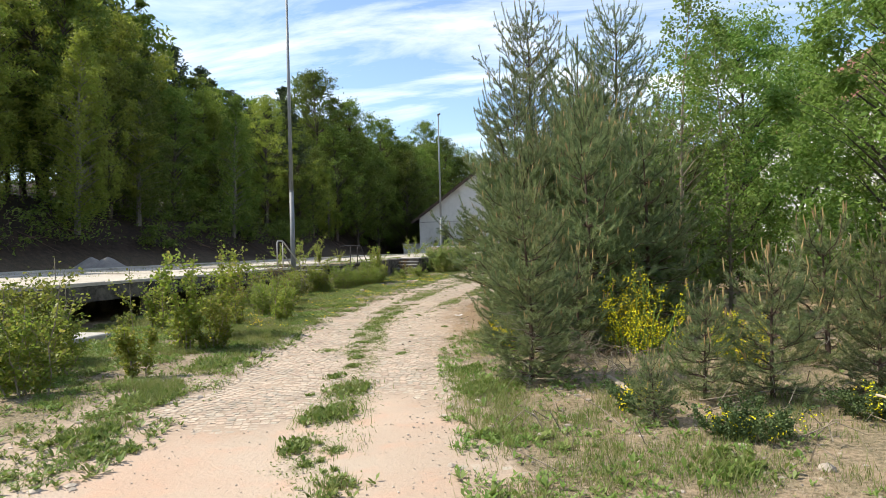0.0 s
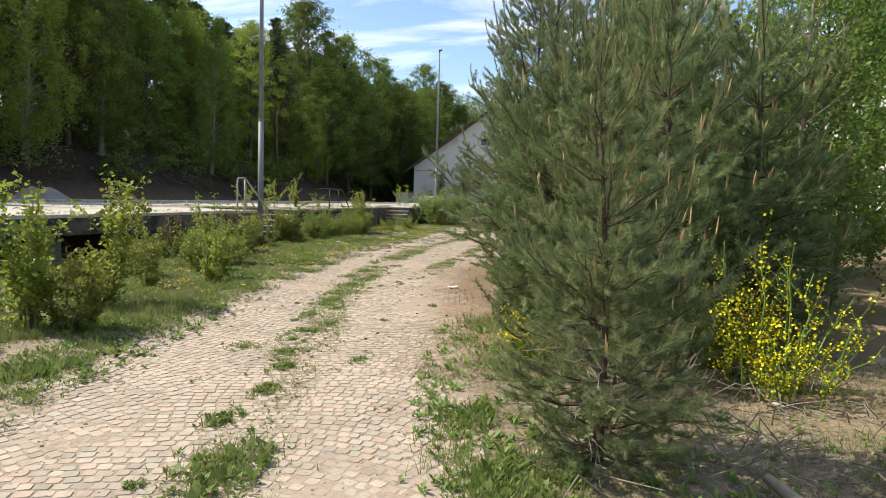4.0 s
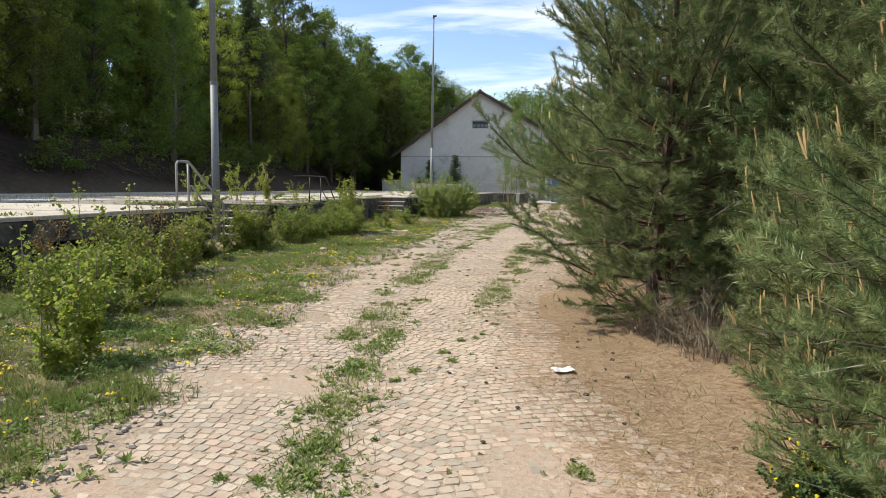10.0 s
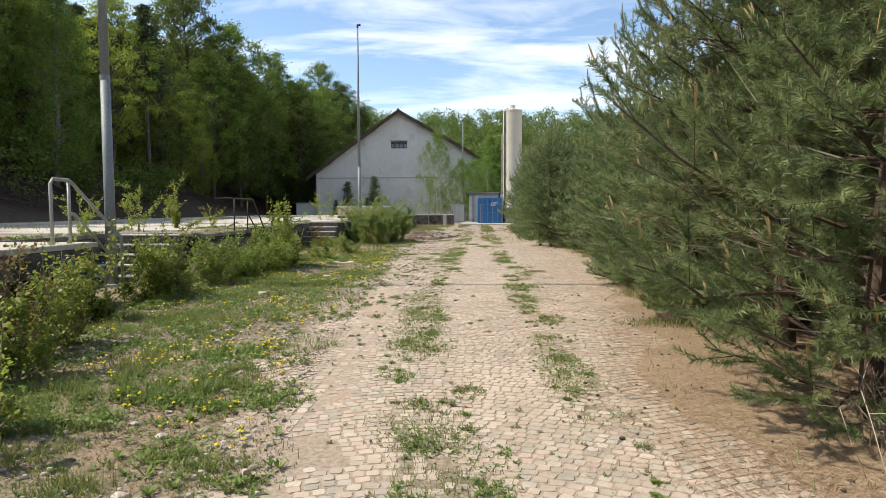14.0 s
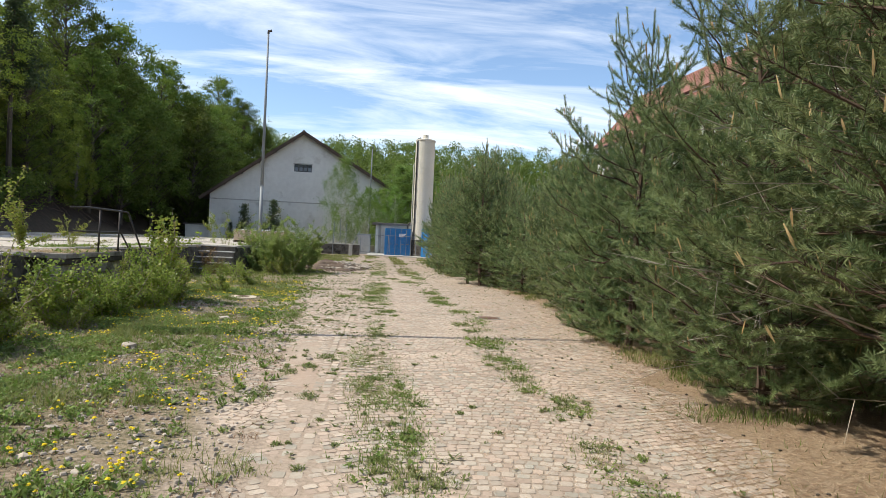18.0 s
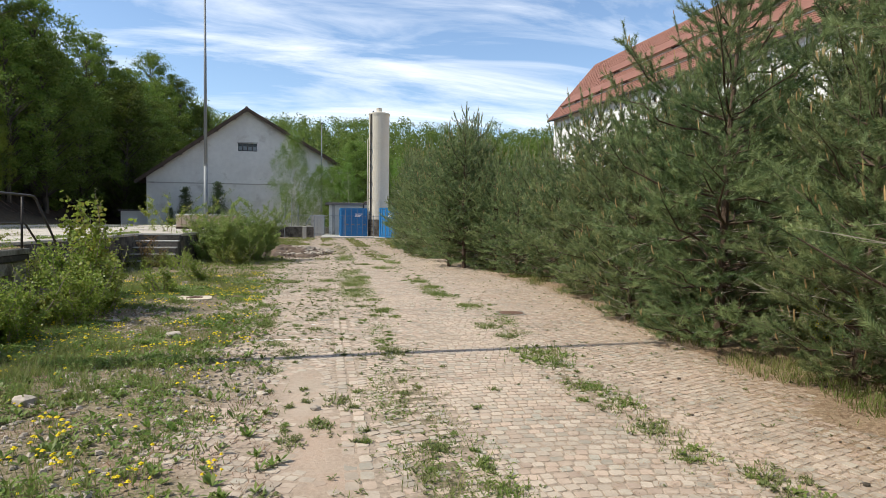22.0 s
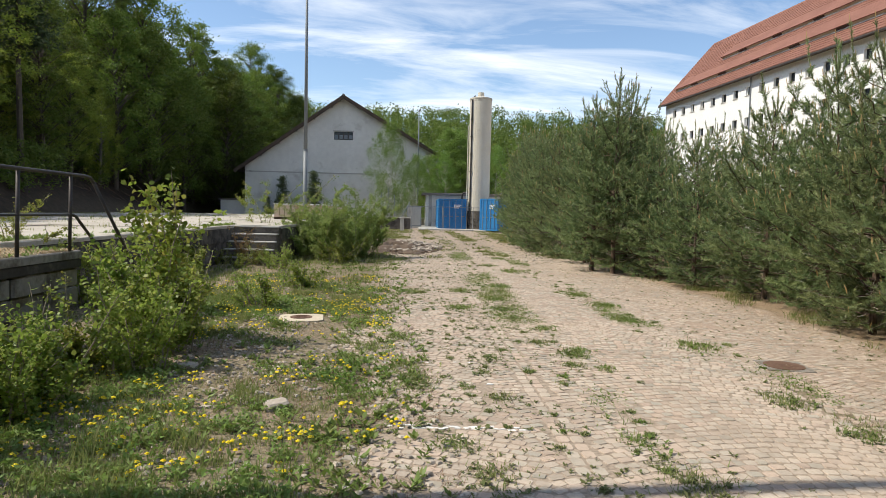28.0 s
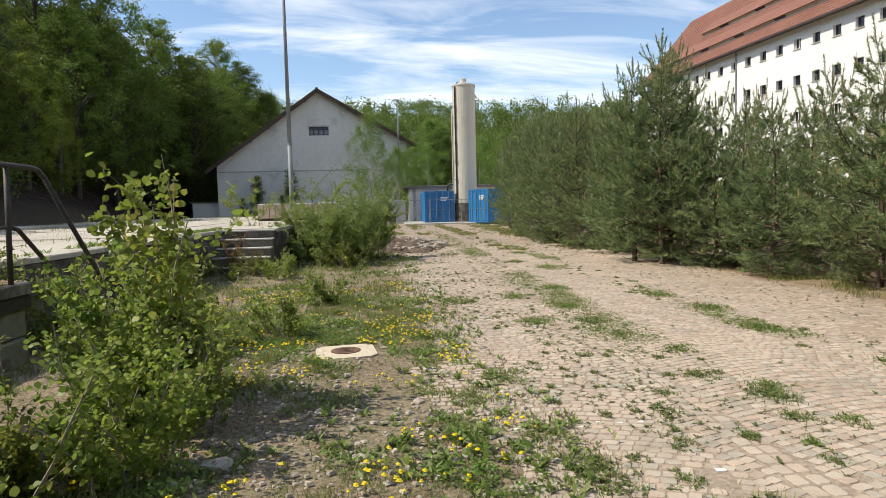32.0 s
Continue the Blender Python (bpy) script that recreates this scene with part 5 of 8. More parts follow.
def plant_pines():
    kinds = [pine_meshes(11, 4.0, 1.15, per_metre=560, width=0.0021, length=0.062, gap=0.42), pine_meshes(12, 3.1, 0.80, per_metre=700, width=0.0017, length=0.056, gap=0.35),
             pine_meshes(13, 5.2, 1.5, per_metre=480, width=0.0025, length=0.066, gap=0.48), pine_meshes(14, 1.35, 0.36, per_metre=430, width=0.0017, length=0.055, gap=0.28),
             pine_meshes(15, 4.8, 1.22, per_metre=130, width=0.0075, length=0.085, gap=0.42, loose=1.1), pine_meshes(16, 3.8, 1.12, per_metre=170, width=0.0058, length=0.08, gap=0.38, loose=1.1),
             pine_meshes(17, 5.3, 1.25, per_metre=130, width=0.0075, length=0.085, gap=0.40, low=0.06, loose=1.1),
             pine_meshes(18, 8.3, 2.0, per_metre=300, width=0.0034, length=0.072, low=0.10, gap=0.62)]
    labels = ["young pine with dense grey-green needles by the road", "small bushy pine with pale new shoots", "tall slender pine with upright shoots", "knee-high young pine in dry grass", "dense pine in the row beside the paving", "bushy pine in the row beside the paving", "tall pointed pine in the row beside the paving", "tall spreading pine whose boughs hang over the road"]
    first = {}
    # x, y, kind, turn, scale
    clearing = [(-0.78, 7.5, 1, 20, 0.72), (-1.38, 11.75, 0, 172, 0.90), (-0.80, 10.0, 1, 250, 0.62), (-0.15, 10.7, 1, 300, 1.15), (0.85, 11.2, 1, 75, 1.1), (0.1, 13.4, 0, 10, 1.1), (-1.42, 14.2, 3, 60, 1.25), (1.5, 13.6, 0, 320, 1.05), (-0.5, 16.8, 2, 100, 1.2), (-1.05, 11.95, 1, 300, 1.15), (-0.3, 14.9, 0, 100, 1.1), (-1.85, 12.7, 3, 80, 0.7)]
    clearing_edge = [(-0.5, 10.3, 1, 15, 0.5), (-0.35, 9.4, 3, 290, 1.0), (-1.15, 10.6, 3, 120, 0.7), (-0.8, 13.3, 1, 20, 1.1), (-0.5, 14.1, 0, 300, 1.0), (0.44, 5.85, 3, 10, 0.42), (1.67, 6.75, 3, 100, 0.95), (1.0, 6.65, 3, 200, 0.72), (2.6, 6.9, 1, 220, 0.48), (2.7, 8.6, 3, 20, 1.2)]
    bend = [(-2.2, 16.9, 2, 95, 1.12), (-1.8, 19.2, 7, 200, 1.0), (0.6, 18.4, 7, 80, 0.95), (-0.6, 15.6, 4, 40, 1.0), (0.3, 17.5, 4, 150, 1.1), (-0.9, 20.6, 2, 250, 1.0), (-2.05, 21.2, 0, 300, 1.1), (-0.2, 22.6, 2, 70, 1.0), (-0.6, 19.2, 0, 60, 1.1), (-1.8, 23.0, 0, 20, 0.8), (-2.0, 27.2, 0, 75, 0.72), (-1.95, 25.0, 2, 350, 0.92), (-0.7, 26.9, 0, 160, 1.1)]
    bend_rear = [(0.2, 29.4, 5, 200, 1.0), (1.6, 28.8, 5, 40, 1.0), (0.4, 25.0, 2, 20, 1.0), (-1.4, 28.4, 0, 110, 0.95), (0.9, 26.4, 5, 15, 1.2), (1.9, 25.4, 5, 115, 1.3), (2.8, 27.2, 5, 215, 1.25), (-0.3, 27.9, 5, 315, 1.0), (2.6, 29.6, 5, 65, 1.1), (0.6, 28.2, 0, 210, 0.95)]
    row_mid = [(-1.2, 30.0, 5, 30, 0.95), (-0.8, 31.6, 5, 45, 0.98), (0.6, 31.0, 5, 145, 1.0), (-1.0, 33.2, 5, 190, 0.9), (0.9, 32.8, 5, 220, 0.92), (2.2, 31.6, 5, 250, 0.95), (1.9, 33.6, 5, 20, 0.9), (2.0, 35.6, 5, 80, 1.0), (1.8, 38.2, 5, 200, 1.0), (1.7, 41.0, 4, 310, 0.8), (1.6, 44.5, 4, 110, 0.9)]
    row_rear = [(0.5, 34.5, 5, 10, 0.8), (-1.3, 35.4, 5, 15, 0.78), (0.1, 36.4, 5, 95, 0.8), (-1.5, 37.2, 5, 260, 0.86), (-2.3, 38.2, 6, 260, 0.92), (-1.6, 39.2, 6, 100, 0.9), (0.3, 39.3, 5, 130, 0.9), (-2.6, 39.0, 6, 330, 0.84), (-0.5, 41.6, 4, 30, 0.8), (-2.1, 41.6, 4, 70, 0.86)]
    row_far = [(-2.3, 44.3, 4, 160, 0.9), (-0.8, 46.0, 4, 220, 0.92), (-2.4, 47.0, 5, 290, 1.12), (-2.5, 49.4, 4, 60, 1.0), (-1.2, 50.6, 4, 100, 1.0), (-2.0, 53.0, 4, 10, 1.05), (-0.4, 55.0, 6, 200, 1.0), (-1.5, 57.0, 6, 310, 1.05), (-0.2, 60.0, 4, 140, 1.05), (0.6, 63.4, 6, 250, 1.0), (-1.1, 62.5, 4, 50, 1.0), (1.0, 49.0, 4, 80, 1.05), (1.0, 55.0, 4, 15, 1.1)]
    rows = clearing + clearing_edge + bend + bend_rear + row_mid + row_rear + row_far
    for x, y, k, turn, s in rows:
        k = {0: 5, 1: 5, 2: 6}.get(k, k) if x > 0.2 and y > 19 else k
        if k not in first:
            first[k] = make_pine("pine_tree", labels[k], kinds[k], stand(x, y, turn, 1.0), "roadside pines")
            first[k].scale = (s, s, s)
        else:
            copy_at(first[k], x, y, turn, s)


plant_pines()

# ---- broadleaf trees and woods ----


def plant_woods():
    rng = random.Random(21)
    broad = [tree_meshes(31, 15, 2.4, 4.0, 125, 170, 0.20), tree_meshes(32, 13, 1.6, 3.7, 115, 170, 0.19), tree_meshes(33, 17, 3.4, 4.1, 130, 170, 0.20), tree_meshes(34, 14, 1.4, 2.8, 110, 160, 0.17, droop=0.8, narrow=True)]
    dark = [conifer_meshes(41, 18.5, 2.7, 0.36, 0.5, True), conifer_meshes(42, 16, 2.4, 0.36, 0.25)]
    names = ["tall broadleaf tree with fresh green leaves on the wooded slope", "spreading leafy tree on the wooded slope", "high-crowned broadleaf tree on the wooded slope", "slender hanging birch on the wooded slope"]
    first = {}

    broad += [tree_meshes(35, 15, 3.0, 4.0, 80, 56, 0.40), tree_meshes(36, 17, 3.0, 4.2, 88, 58, 0.42)]

    def plant(k, x, y, s, behind=False, shade=False):
        turn = rng.uniform(0, 360)
        if behind and k < 4:
            k = 6 + k % 2
        kind = k
        # a random share of crowns takes the sunlit leaf colour; shade keeps the darker
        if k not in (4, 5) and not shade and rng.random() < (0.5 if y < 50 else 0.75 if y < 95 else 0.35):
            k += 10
        if k in first:
            copy_at(first[k], x, y, turn, s)
        elif kind < 4 or kind > 5:
            meshes = broad[kind if kind < 4 else kind - 2]
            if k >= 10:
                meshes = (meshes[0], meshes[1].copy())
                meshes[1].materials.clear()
            first[k] = make_tree("forest_tree", names[kind % 4], "tree", meshes, M_GREYBARK if kind == 3 else M_TRUNK, M_LEAFSUNLIT if k >= 10 else M_LEAF, stand(x, y, turn, 1.0), "trees on the hillside")
            first[k].scale = (s, s, s)
        else:
            first[k] = make_tree("conifer", "tall dark conifer above the wooded slope", "conifer", dark[k - 4], M_TRUNK, M_SPRUCE, stand(x, y, turn, 1.0), "conifers on the hillside")
            first[k].scale = (s, s, s)
    # slope west of the platform
    y = -22.0
    while y < 118:
        bx = -25 - 0.10 * min(60, max(0, y - 40))
        for d, size in ((6.5, 0.72), (10.5, 0.9), (15.5, 1.0), (20.5, 1.05), (26, 1.05), (32, 1.05)):
            x = bx - d + rng.uniform(-2.0, 2.0)
            yy = y + rng.uniform(-2.2, 2.2)
            pick = rng.random()
            k = 4 + rng.randint(0, 1) if pick < (0.10 if d < 15 else 0.32) else (3 if pick < 0.34 else rng.randint(0, 2))
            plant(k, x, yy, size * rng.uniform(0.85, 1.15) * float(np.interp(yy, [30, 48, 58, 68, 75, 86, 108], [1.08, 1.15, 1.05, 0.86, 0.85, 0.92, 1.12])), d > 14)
        y += 4.4
    # tall stand where the slope meets the yard; the darker leaf colour paints its shade
    slope_foot = [(-33, 66, 2, 0.8), (-36, 72, 0, 0.95), (-33.5, 78, 1, 1.3), (-37, 80, 2, 1.45), (-33, 84, 1, 1.4), (-36, 88, 0, 1.5), (-32.5, 91, 0, 1.1), (-38, 94, 2, 1.2), (-34, 98, 2, 1.4), (-31.5, 102, 1, 1.3), (-36, 105, 0, 1.4), (-41, 86, 2, 1.5)]
    hall_side = [(-42, 76, 5, 1.1), (-40, 68, 4, 0.85), (-44, 96, 2, 1.2), (-29.8, 97, 0, 1.3), (-31, 101, 2, 1.3), (-30.5, 107, 2, 1.25), (-30, 113, 1, 1.5), (-31, 119, 0, 1.5), (-31, 130, 2, 1.35), (-28, 131, 0, 1.2), (-25, 133, 1, 1.1), (-34, 126, 2, 1.5), (-21, 134, 2, 0.75)]
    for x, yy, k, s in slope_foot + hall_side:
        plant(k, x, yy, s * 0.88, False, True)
    # hills behind the yard
    for row, (y0, sz) in enumerate(((119, 0.58),)):
        x = -62 + row * 3.0
        while x < 75:
            if x < -34 or x > -4:
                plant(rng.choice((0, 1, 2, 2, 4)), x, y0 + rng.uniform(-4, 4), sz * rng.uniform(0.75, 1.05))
            x += rng.uniform(5.5, 8.0)
    # trees close behind the containers
    for x, yy, k, s in ((-1.0, 103, 0, 0.55), (3.5, 101, 1, 0.58), (8.0, 106, 2, 0.48), (12.5, 103, 1, 0.54), (17, 108, 0, 0.54), (-0.5, 109, 1, 0.6), (5.5, 110, 0, 0.55), (11, 111, 1, 0.6)):
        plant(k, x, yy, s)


plant_woods()


def slope_undergrowth():
    """Bushes and saplings under the trees of the west slope, in one mass."""
    rng = np.random.RandomState(145)
    cs, ns = [], []
    for i in range(420):
        y = rng.uniform(-20, 118)
        d = rng.uniform(3, 40) if i % 3 else rng.uniform(3, 10)
        x = -25 - 0.10 * min(60, max(0, y - 40)) - d
        h = rng.uniform(1.0, 2.8) if d < 10 else rng.uniform(2.5, 6.0)
        z = float(height(x, y))
        for k in range(14):
            c = np.array([x, y, z]) + np.array([rng.normal() * 0.30 * h, rng.normal() * 0.36 * h, h * rng.uniform(0.15, 1.0)])
            o = rng.normal(size=(22, 3)) * h * np.array([0.13, 0.13, 0.08])
            cs.append(c + o)
            ns.append(unit(o + np.array([0, 0, 0.6])) + rng.normal(size=(22, 3)) * 0.5)
    put("slope_undergrowth", flat_mesh("slope_undergrowth", leaf_tris(rng, np.concatenate(cs), np.concatenate(ns), 0.26), 3), M_LEAF, "dark green bushes under the trees of the slope", "undergrowth", kind="stuff")


def bank_roots():
    """Bare roots and fallen branches on the cut bank behind the platform."""
    rng = random.Random(147)
    s = Shape()
    for _ in range(150):
        y = rng.uniform(10, 85)
        x = -25.6 - 0.10 * max(0, y - 40) - rng.uniform(0, 5)
        dx, dy, pts = rng.uniform(-0.5, 0.7), rng.uniform(-0.6, 0.6), []
        for k in range(6):
            pts.append((x, y, float(height(x, y)) + rng.uniform(0.0, 0.10)))
            x, y = x + dx + rng.uniform(-0.2, 0.2), y + dy + rng.uniform(-0.25, 0.25)
        r = rng.uniform(0.012, 0.04)
        s.tube(pts, [r * (1 - 0.13 * k) for k in range(6)], 5, cap=False)
    put("bank_roots", s, M_BARK, "bare roots and fallen branches on the dark earth bank", "roots", kind="stuff")


slope_undergrowth()
bank_roots()


def far_woods():
    """The wooded hill beyond the yard: uneven crowns in one mass."""
    rng = np.random.RandomState(141)
    cs, ns, wood = [], [], Shape()
    for row in range(9):
        y0 = 122 + row * 8
        x = -75 + rng.uniform(0, 5)
        while x < 95:
            y = y0 + rng.uniform(-3.5, 3.5)
            h = rng.uniform(7.5, 11.5) * (0.8 if row < 2 else 1.0)
            r = h * rng.uniform(0.28, 0.38)
            z = float(height(x, y))
            wood.tube([(x, y, z - 0.5), (x, y, z + h * 0.7)], [0.2, 0.08], 4, cap=False)
            pointed = rng.rand() < 0.18
            for k in range(44):
                f = rng.rand()
                rad = r * ((1 - f) if pointed else math.sin(math.pi * (0.18 + 0.78 * f)) ** 0.7) * rng.uniform(0.3, 1.05)
                a = rng.uniform(0, math.tau)
                c = np.array([x + math.cos(a) * rad, y + math.sin(a) * rad, z + h * (0.16 + 0.84 * f)])
                o = rng.normal(size=(20, 3)) * r * np.array([0.20, 0.20, 0.14])
                cs.append(c + o)
                ns.append(unit(o + np.array([0, 0, 0.4])) + rng.normal(size=(20, 3)) * 0.5)
            x += rng.uniform(3.2, 5.4)
    put("far_woods", flat_mesh("far_woods", leaf_tris(rng, np.concatenate(cs), np.concatenate(ns), 0.62), 3), M_LEAFHILL, "distant wooded hill in fresh spring green", "woods", kind="stuff")
    put("far_trunks", wood, M_TRUNK, "dark trunks of the distant woods", "tree trunks", kind="stuff")


far_woods()


def plant_near_trees():
    near = tree_meshes(51, 8.5, 0.5, 2.9, 130, 270, 0.115, trunk_r=0.10)
    near2 = tree_meshes(52, 7.0, 0.4, 2.4, 120, 260, 0.105, trunk_r=0.08)
    a = make_tree("broadleaf_tree", "leafy young broadleaf tree behind the pines", "tree", near, M_TRUNK, M_BIRCHLEAF, stand(7.2, 16.5, 30), "leafy trees behind the pines")
    b = make_tree("broadleaf_tree", "dense low-branched leafy tree behind the pines", "tree", near2, M_TRUNK, M_BIRCHLEAF, stand(5.2, 12.6, 100), "leafy trees behind the pines")
    for ob, x, y, t, s in ((a, 10.5, 13.5, 120, 1.0), (b, 8.2, 10.6, 250, 1.0), (a, 4.4, 20.5, 200, 0.95), (b, 9.5, 20.0, 10, 1.15), (a, 12.5, 8.5, 60, 0.95), (a, 7.0, 24.5, 320, 0.9), (b, 14.0, 15.0, 77, 1.2), (b, 11.0, 5.0, 170, 0.95), (a, 16.0, 10.0, 210, 1.0), (b, 5.0, 28.0, 140, 0.8)):
        copy_at(ob, x, y, t, s)
    birch = tree_meshes(53, 6.6, 0.9, 1.25, 80, 90, 0.066, droop=0.9, trunk_r=0.045, narrow=True, tri=False)
    c = make_tree("birch_tree", "slim young birch among the pines", "birch", birch, M_TWIG, M_BIRCHLEAF, stand(1.55, 12.2, 0), "birches")
    copy_at(c, 2.6, 14.2, 90, 1.0)
    far = tree_meshes(54, 9.4, 1.8, 2.5, 130, 150, 0.10, droop=0.6, trunk_r=0.07, narrow=True)
    d = make_tree("birch_tree", "hanging birch with a pale trunk before the warehouse", "birch", far, M_BIRCHBARK, M_BIRCHLEAF, stand(-10.0, 84.0, 0), "birches")
    d.scale = (1.12, 1.12, 1.12)
    copy_at(d, -7.6, 86.5, 140, 0.8)
    copy_at(d, -4.4, 88.0, 250, 0.85)
    copy_at(d, -6.0, 90.5, 20, 0.8)
    copy_at(d, 1.2, 90.0, 70, 0.95)
    e = make_tree("broadleaf_tree", "leafy tree beside the end of the warehouse", "tree", tree_meshes(56, 10.5, 0.5, 3.2, 150, 240, 0.15, trunk_r=0.12), M_TRUNK, M_BIRCHLEAF, stand(-3.9, 91.0, 30), "trees by the warehouse")
    copy_at(e, -0.6, 91.4, 140, 0.9)
    copy_at(d, 4.2, 93.0, 300, 1.0)
    # dark young growth against the gable
    sm = conifer_meshes(55, 5.0, 1.05, 0.17)
    k = make_tree("young_conifer", "dark young conifer against the warehouse wall", "conifer", sm, M_TRUNK, M_NEEDLE, stand(-22.0, 91.3, 0), "young conifers by the warehouse")
    copy_at(k, -18.6, 91.2, 120, 1.12)
    copy_at(k, -23.6, 91.6, 60, 0.55)
    copy_at(k, -19.6, 91.5, 200, 0.6)


plant_near_trees()

# ---- shrubs along the platform ----


def plant_shrubs():
    kinds = [shrub_meshes(61, 1.75, 5, 1500, 0.058, 0.36), shrub_meshes(62, 1.2, 8, 1700, 0.046, 0.46), shrub_meshes(63, 0.7, 14, 1700, 0.038, 0.70), shrub_meshes(64, 2.1, 34, 24000, 0.046, 1.25, 0.5), shrub_meshes(65, 2.2, 8, 1900, 0.076, 0.75), shrub_meshes(66, 1.2, 14, 2600, 0.050, 0.70)]
    labels = ["slender poplar sapling with yellow-green leaves", "bushy leafy sapling in the grass", "low leafy bush beside the platform", "large round willow bush by the platform stairs", "tall arching sapling with large leaves", "dense green bush below the platform stairs"]
    first = {}
    verge_rows = [(-6.45, 9.6, 1, 0, 0.95), (-6.9, 9.4, 4, 60, 0.82), (-7.2, 6.9, 5, 40, 0.95), (-6.6, 6.0, 1, 200, 1.05), (-7.6, 6.4, 0, 20, 0.95), (-6.05, 7.2, 0, 70, 0.78), (-8.3, 7.7, 5, 40, 1.25), (-7.1, 10.8, 4, 200, 0.85), (-7.3, 13.6, 1, 60, 0.95), (-7.9, 12.6, 1, 100, 0.9), (-8.4, 14.9, 5, 10, 0.8)]
    verge_far_rows = [(-8.9, 13.6, 1, 100, 0.85), (-8.6, 16.3, 1, 150, 0.75), (-9.2, 16.0, 0, 90, 0.85), (-9.4, 11.9, 1, 130, 1.1), (-10.4, 9.2, 1, 20, 1.2), (-8.6, 15.4, 2, 0, 1.2), (-9.4, 17.7, 5, 0, 0.9), (-9.8, 19.0, 1, 75, 0.9), (-10.6, 20.6, 1, 160, 1.1), (-10.5, 18.1, 1, 260, 1.2)]
    stair_rows = [(-10.9, 22.6, 1, 10, 1.1), (-11.0, 24.0, 2, 120, 1.3), (-11.3, 25.6, 2, 200, 1.1), (-10.4, 26.2, 5, 45, 0.7), (-10.1, 27.4, 5, 180, 0.75), (-10.6, 27.3, 0, 100, 0.5), (-10.3, 28.9, 4, 10, 0.88), (-10.1, 28.2, 5, 300, 0.8),
                  (-10.9, 30.6, 1, 30, 0.8), (-9.9, 31.4, 2, 100, 0.9), (-9.6, 33.6, 2, 30, 0.9), (-12.3, 33.5, 2, 200, 1.1), (-12.4, 31.0, 1, 140, 0.9), (-12.5, 36.2, 0, 10, 0.7)]
    far_rows = [(-10.3, 40.9, 3, 0, 0.88), (-9.5, 42.0, 3, 100, 0.98), (-10.9, 42.8, 3, 220, 0.84), (-10.9, 45.2, 3, 20, 0.7), (-9.6, 39.8, 2, 60, 1.1), (-11.4, 38.6, 2, 60, 0.8), (-12.75, 38.5, 2, 10, 0.8), (-11.0, 37.9, 2, 140, 0.9), (-12.1, 37.8, 2, 250, 0.6), (-10.2, 47.5, 1, 30, 1.3), (-10.0, 50.5, 1, 130, 1.2)]
    rows = verge_rows + verge_far_rows + stair_rows + far_rows
    more = random.Random(66)
    for _ in range(30):
        y = more.uniform(8, 29)
        x = more.uniform(-11.3, -10.3) if y > 16 else more.uniform(-11.0, -8.4)
        rows.append((x, y, more.choice((1, 2, 2, 2)), more.uniform(0, 360), more.uniform(0.35, 1.15)))
    for x, y, k, turn, s in rows:
        if k == 1 and y > 23:
            k = 5
        if k not in first:
            first[k] = make_shrub("sapling" if k in (0, 4) else "bush", labels[k], kinds[k], M_WILLOW if k == 3 else M_BUSH if k in (2, 5) else M_LEAFLIGHT, stand(x, y, turn, 1.0), "shrubs by the platform")
            first[k].scale = (s, s, s)
        else:
            copy_at(first[k], x, y, turn, s)
    red = shrub_meshes(68, 1.25, 12, 1500, 0.044, 0.6)
    for x, y, turn, z in ((-9.9, 18.3, 30, 1.0), (-10.6, 17.2, 140, 0.85), (-12.05, 38.7, 60, 0.8), (-11.7, 38.5, 200, 0.5)):
        b = make_shrub("bush", "bush with reddish brown young leaves by the platform", red, M_REDLEAF, stand(x, y, turn), "shrubs by the platform")
        b.scale = (z, z, z)
    # saplings that grow through the deck
    arch = shrub_meshes(67, 1.5, 6, 1500, 0.05, 2.6, 0.25)
    for x, y, s in ((-13.3, 26.9, 0.85), (-13.0, 30.4, 0.45), (-13.6, 25.2, 0.6), (-12.6, 43.0, 1.0)):
        make_shrub("sapling", "arching sapling with feathery leaves on the platform", arch, M_LEAFLIGHT, pose(x, y, DECK_Z, 0, 0, 90 * s) @ Matrix.Scale(s, 4), "saplings on the platform")
    c = copy_thing(first[4], pose(-14.2, 30.5, DECK_Z, 0, 0, 25))
    c.scale = (0.5, 0.5, 0.5)
    # broom with yellow flowers
    for seed, x, y, h in ((71, 0.25, 9.7, 1.05), (72, 0.6, 9.15, 1.2), (82, -1.35, 9.95, 0.28), (83, -1.8, 12.75, 0.30),  (73, -1.55, 10.1, 0.46), (74, 1.6, 8.9, 0.5), (77, 1.75, 8.2, 0.6), (78, -0.5, 24.9, 0.8), (79, -0.9, 28.0, 0.9), (80, -1.3, 17.2, 0.5)):
        stems, flowers = shrub_meshes(seed, h, 22, (1350 if seed not in (73, 78, 79, 80) else 900 if seed == 73 else 240) if h > 0.45 else 160, 0.026, 0.58 * h, 0.9)
        _, green = shrub_meshes(seed + 100, h * 0.85, 16, 620, 0.024, 0.58 * h, 0.9)
        b = thing("broom_bush", "broom bush with bright yellow flowers", "shrub", "broom bushes", at=stand(x, y, seed * 40))
        tagged(part("stem_work", stems, M_WEED, b, "green upright twigs"), kind="stuff")
        tagged(part("bloom", flowers, M_YELLOW, b, "bright yellow flowers"), kind="stuff")
        tagged(part("leaves", green, M_WEED, b), kind="stuff")
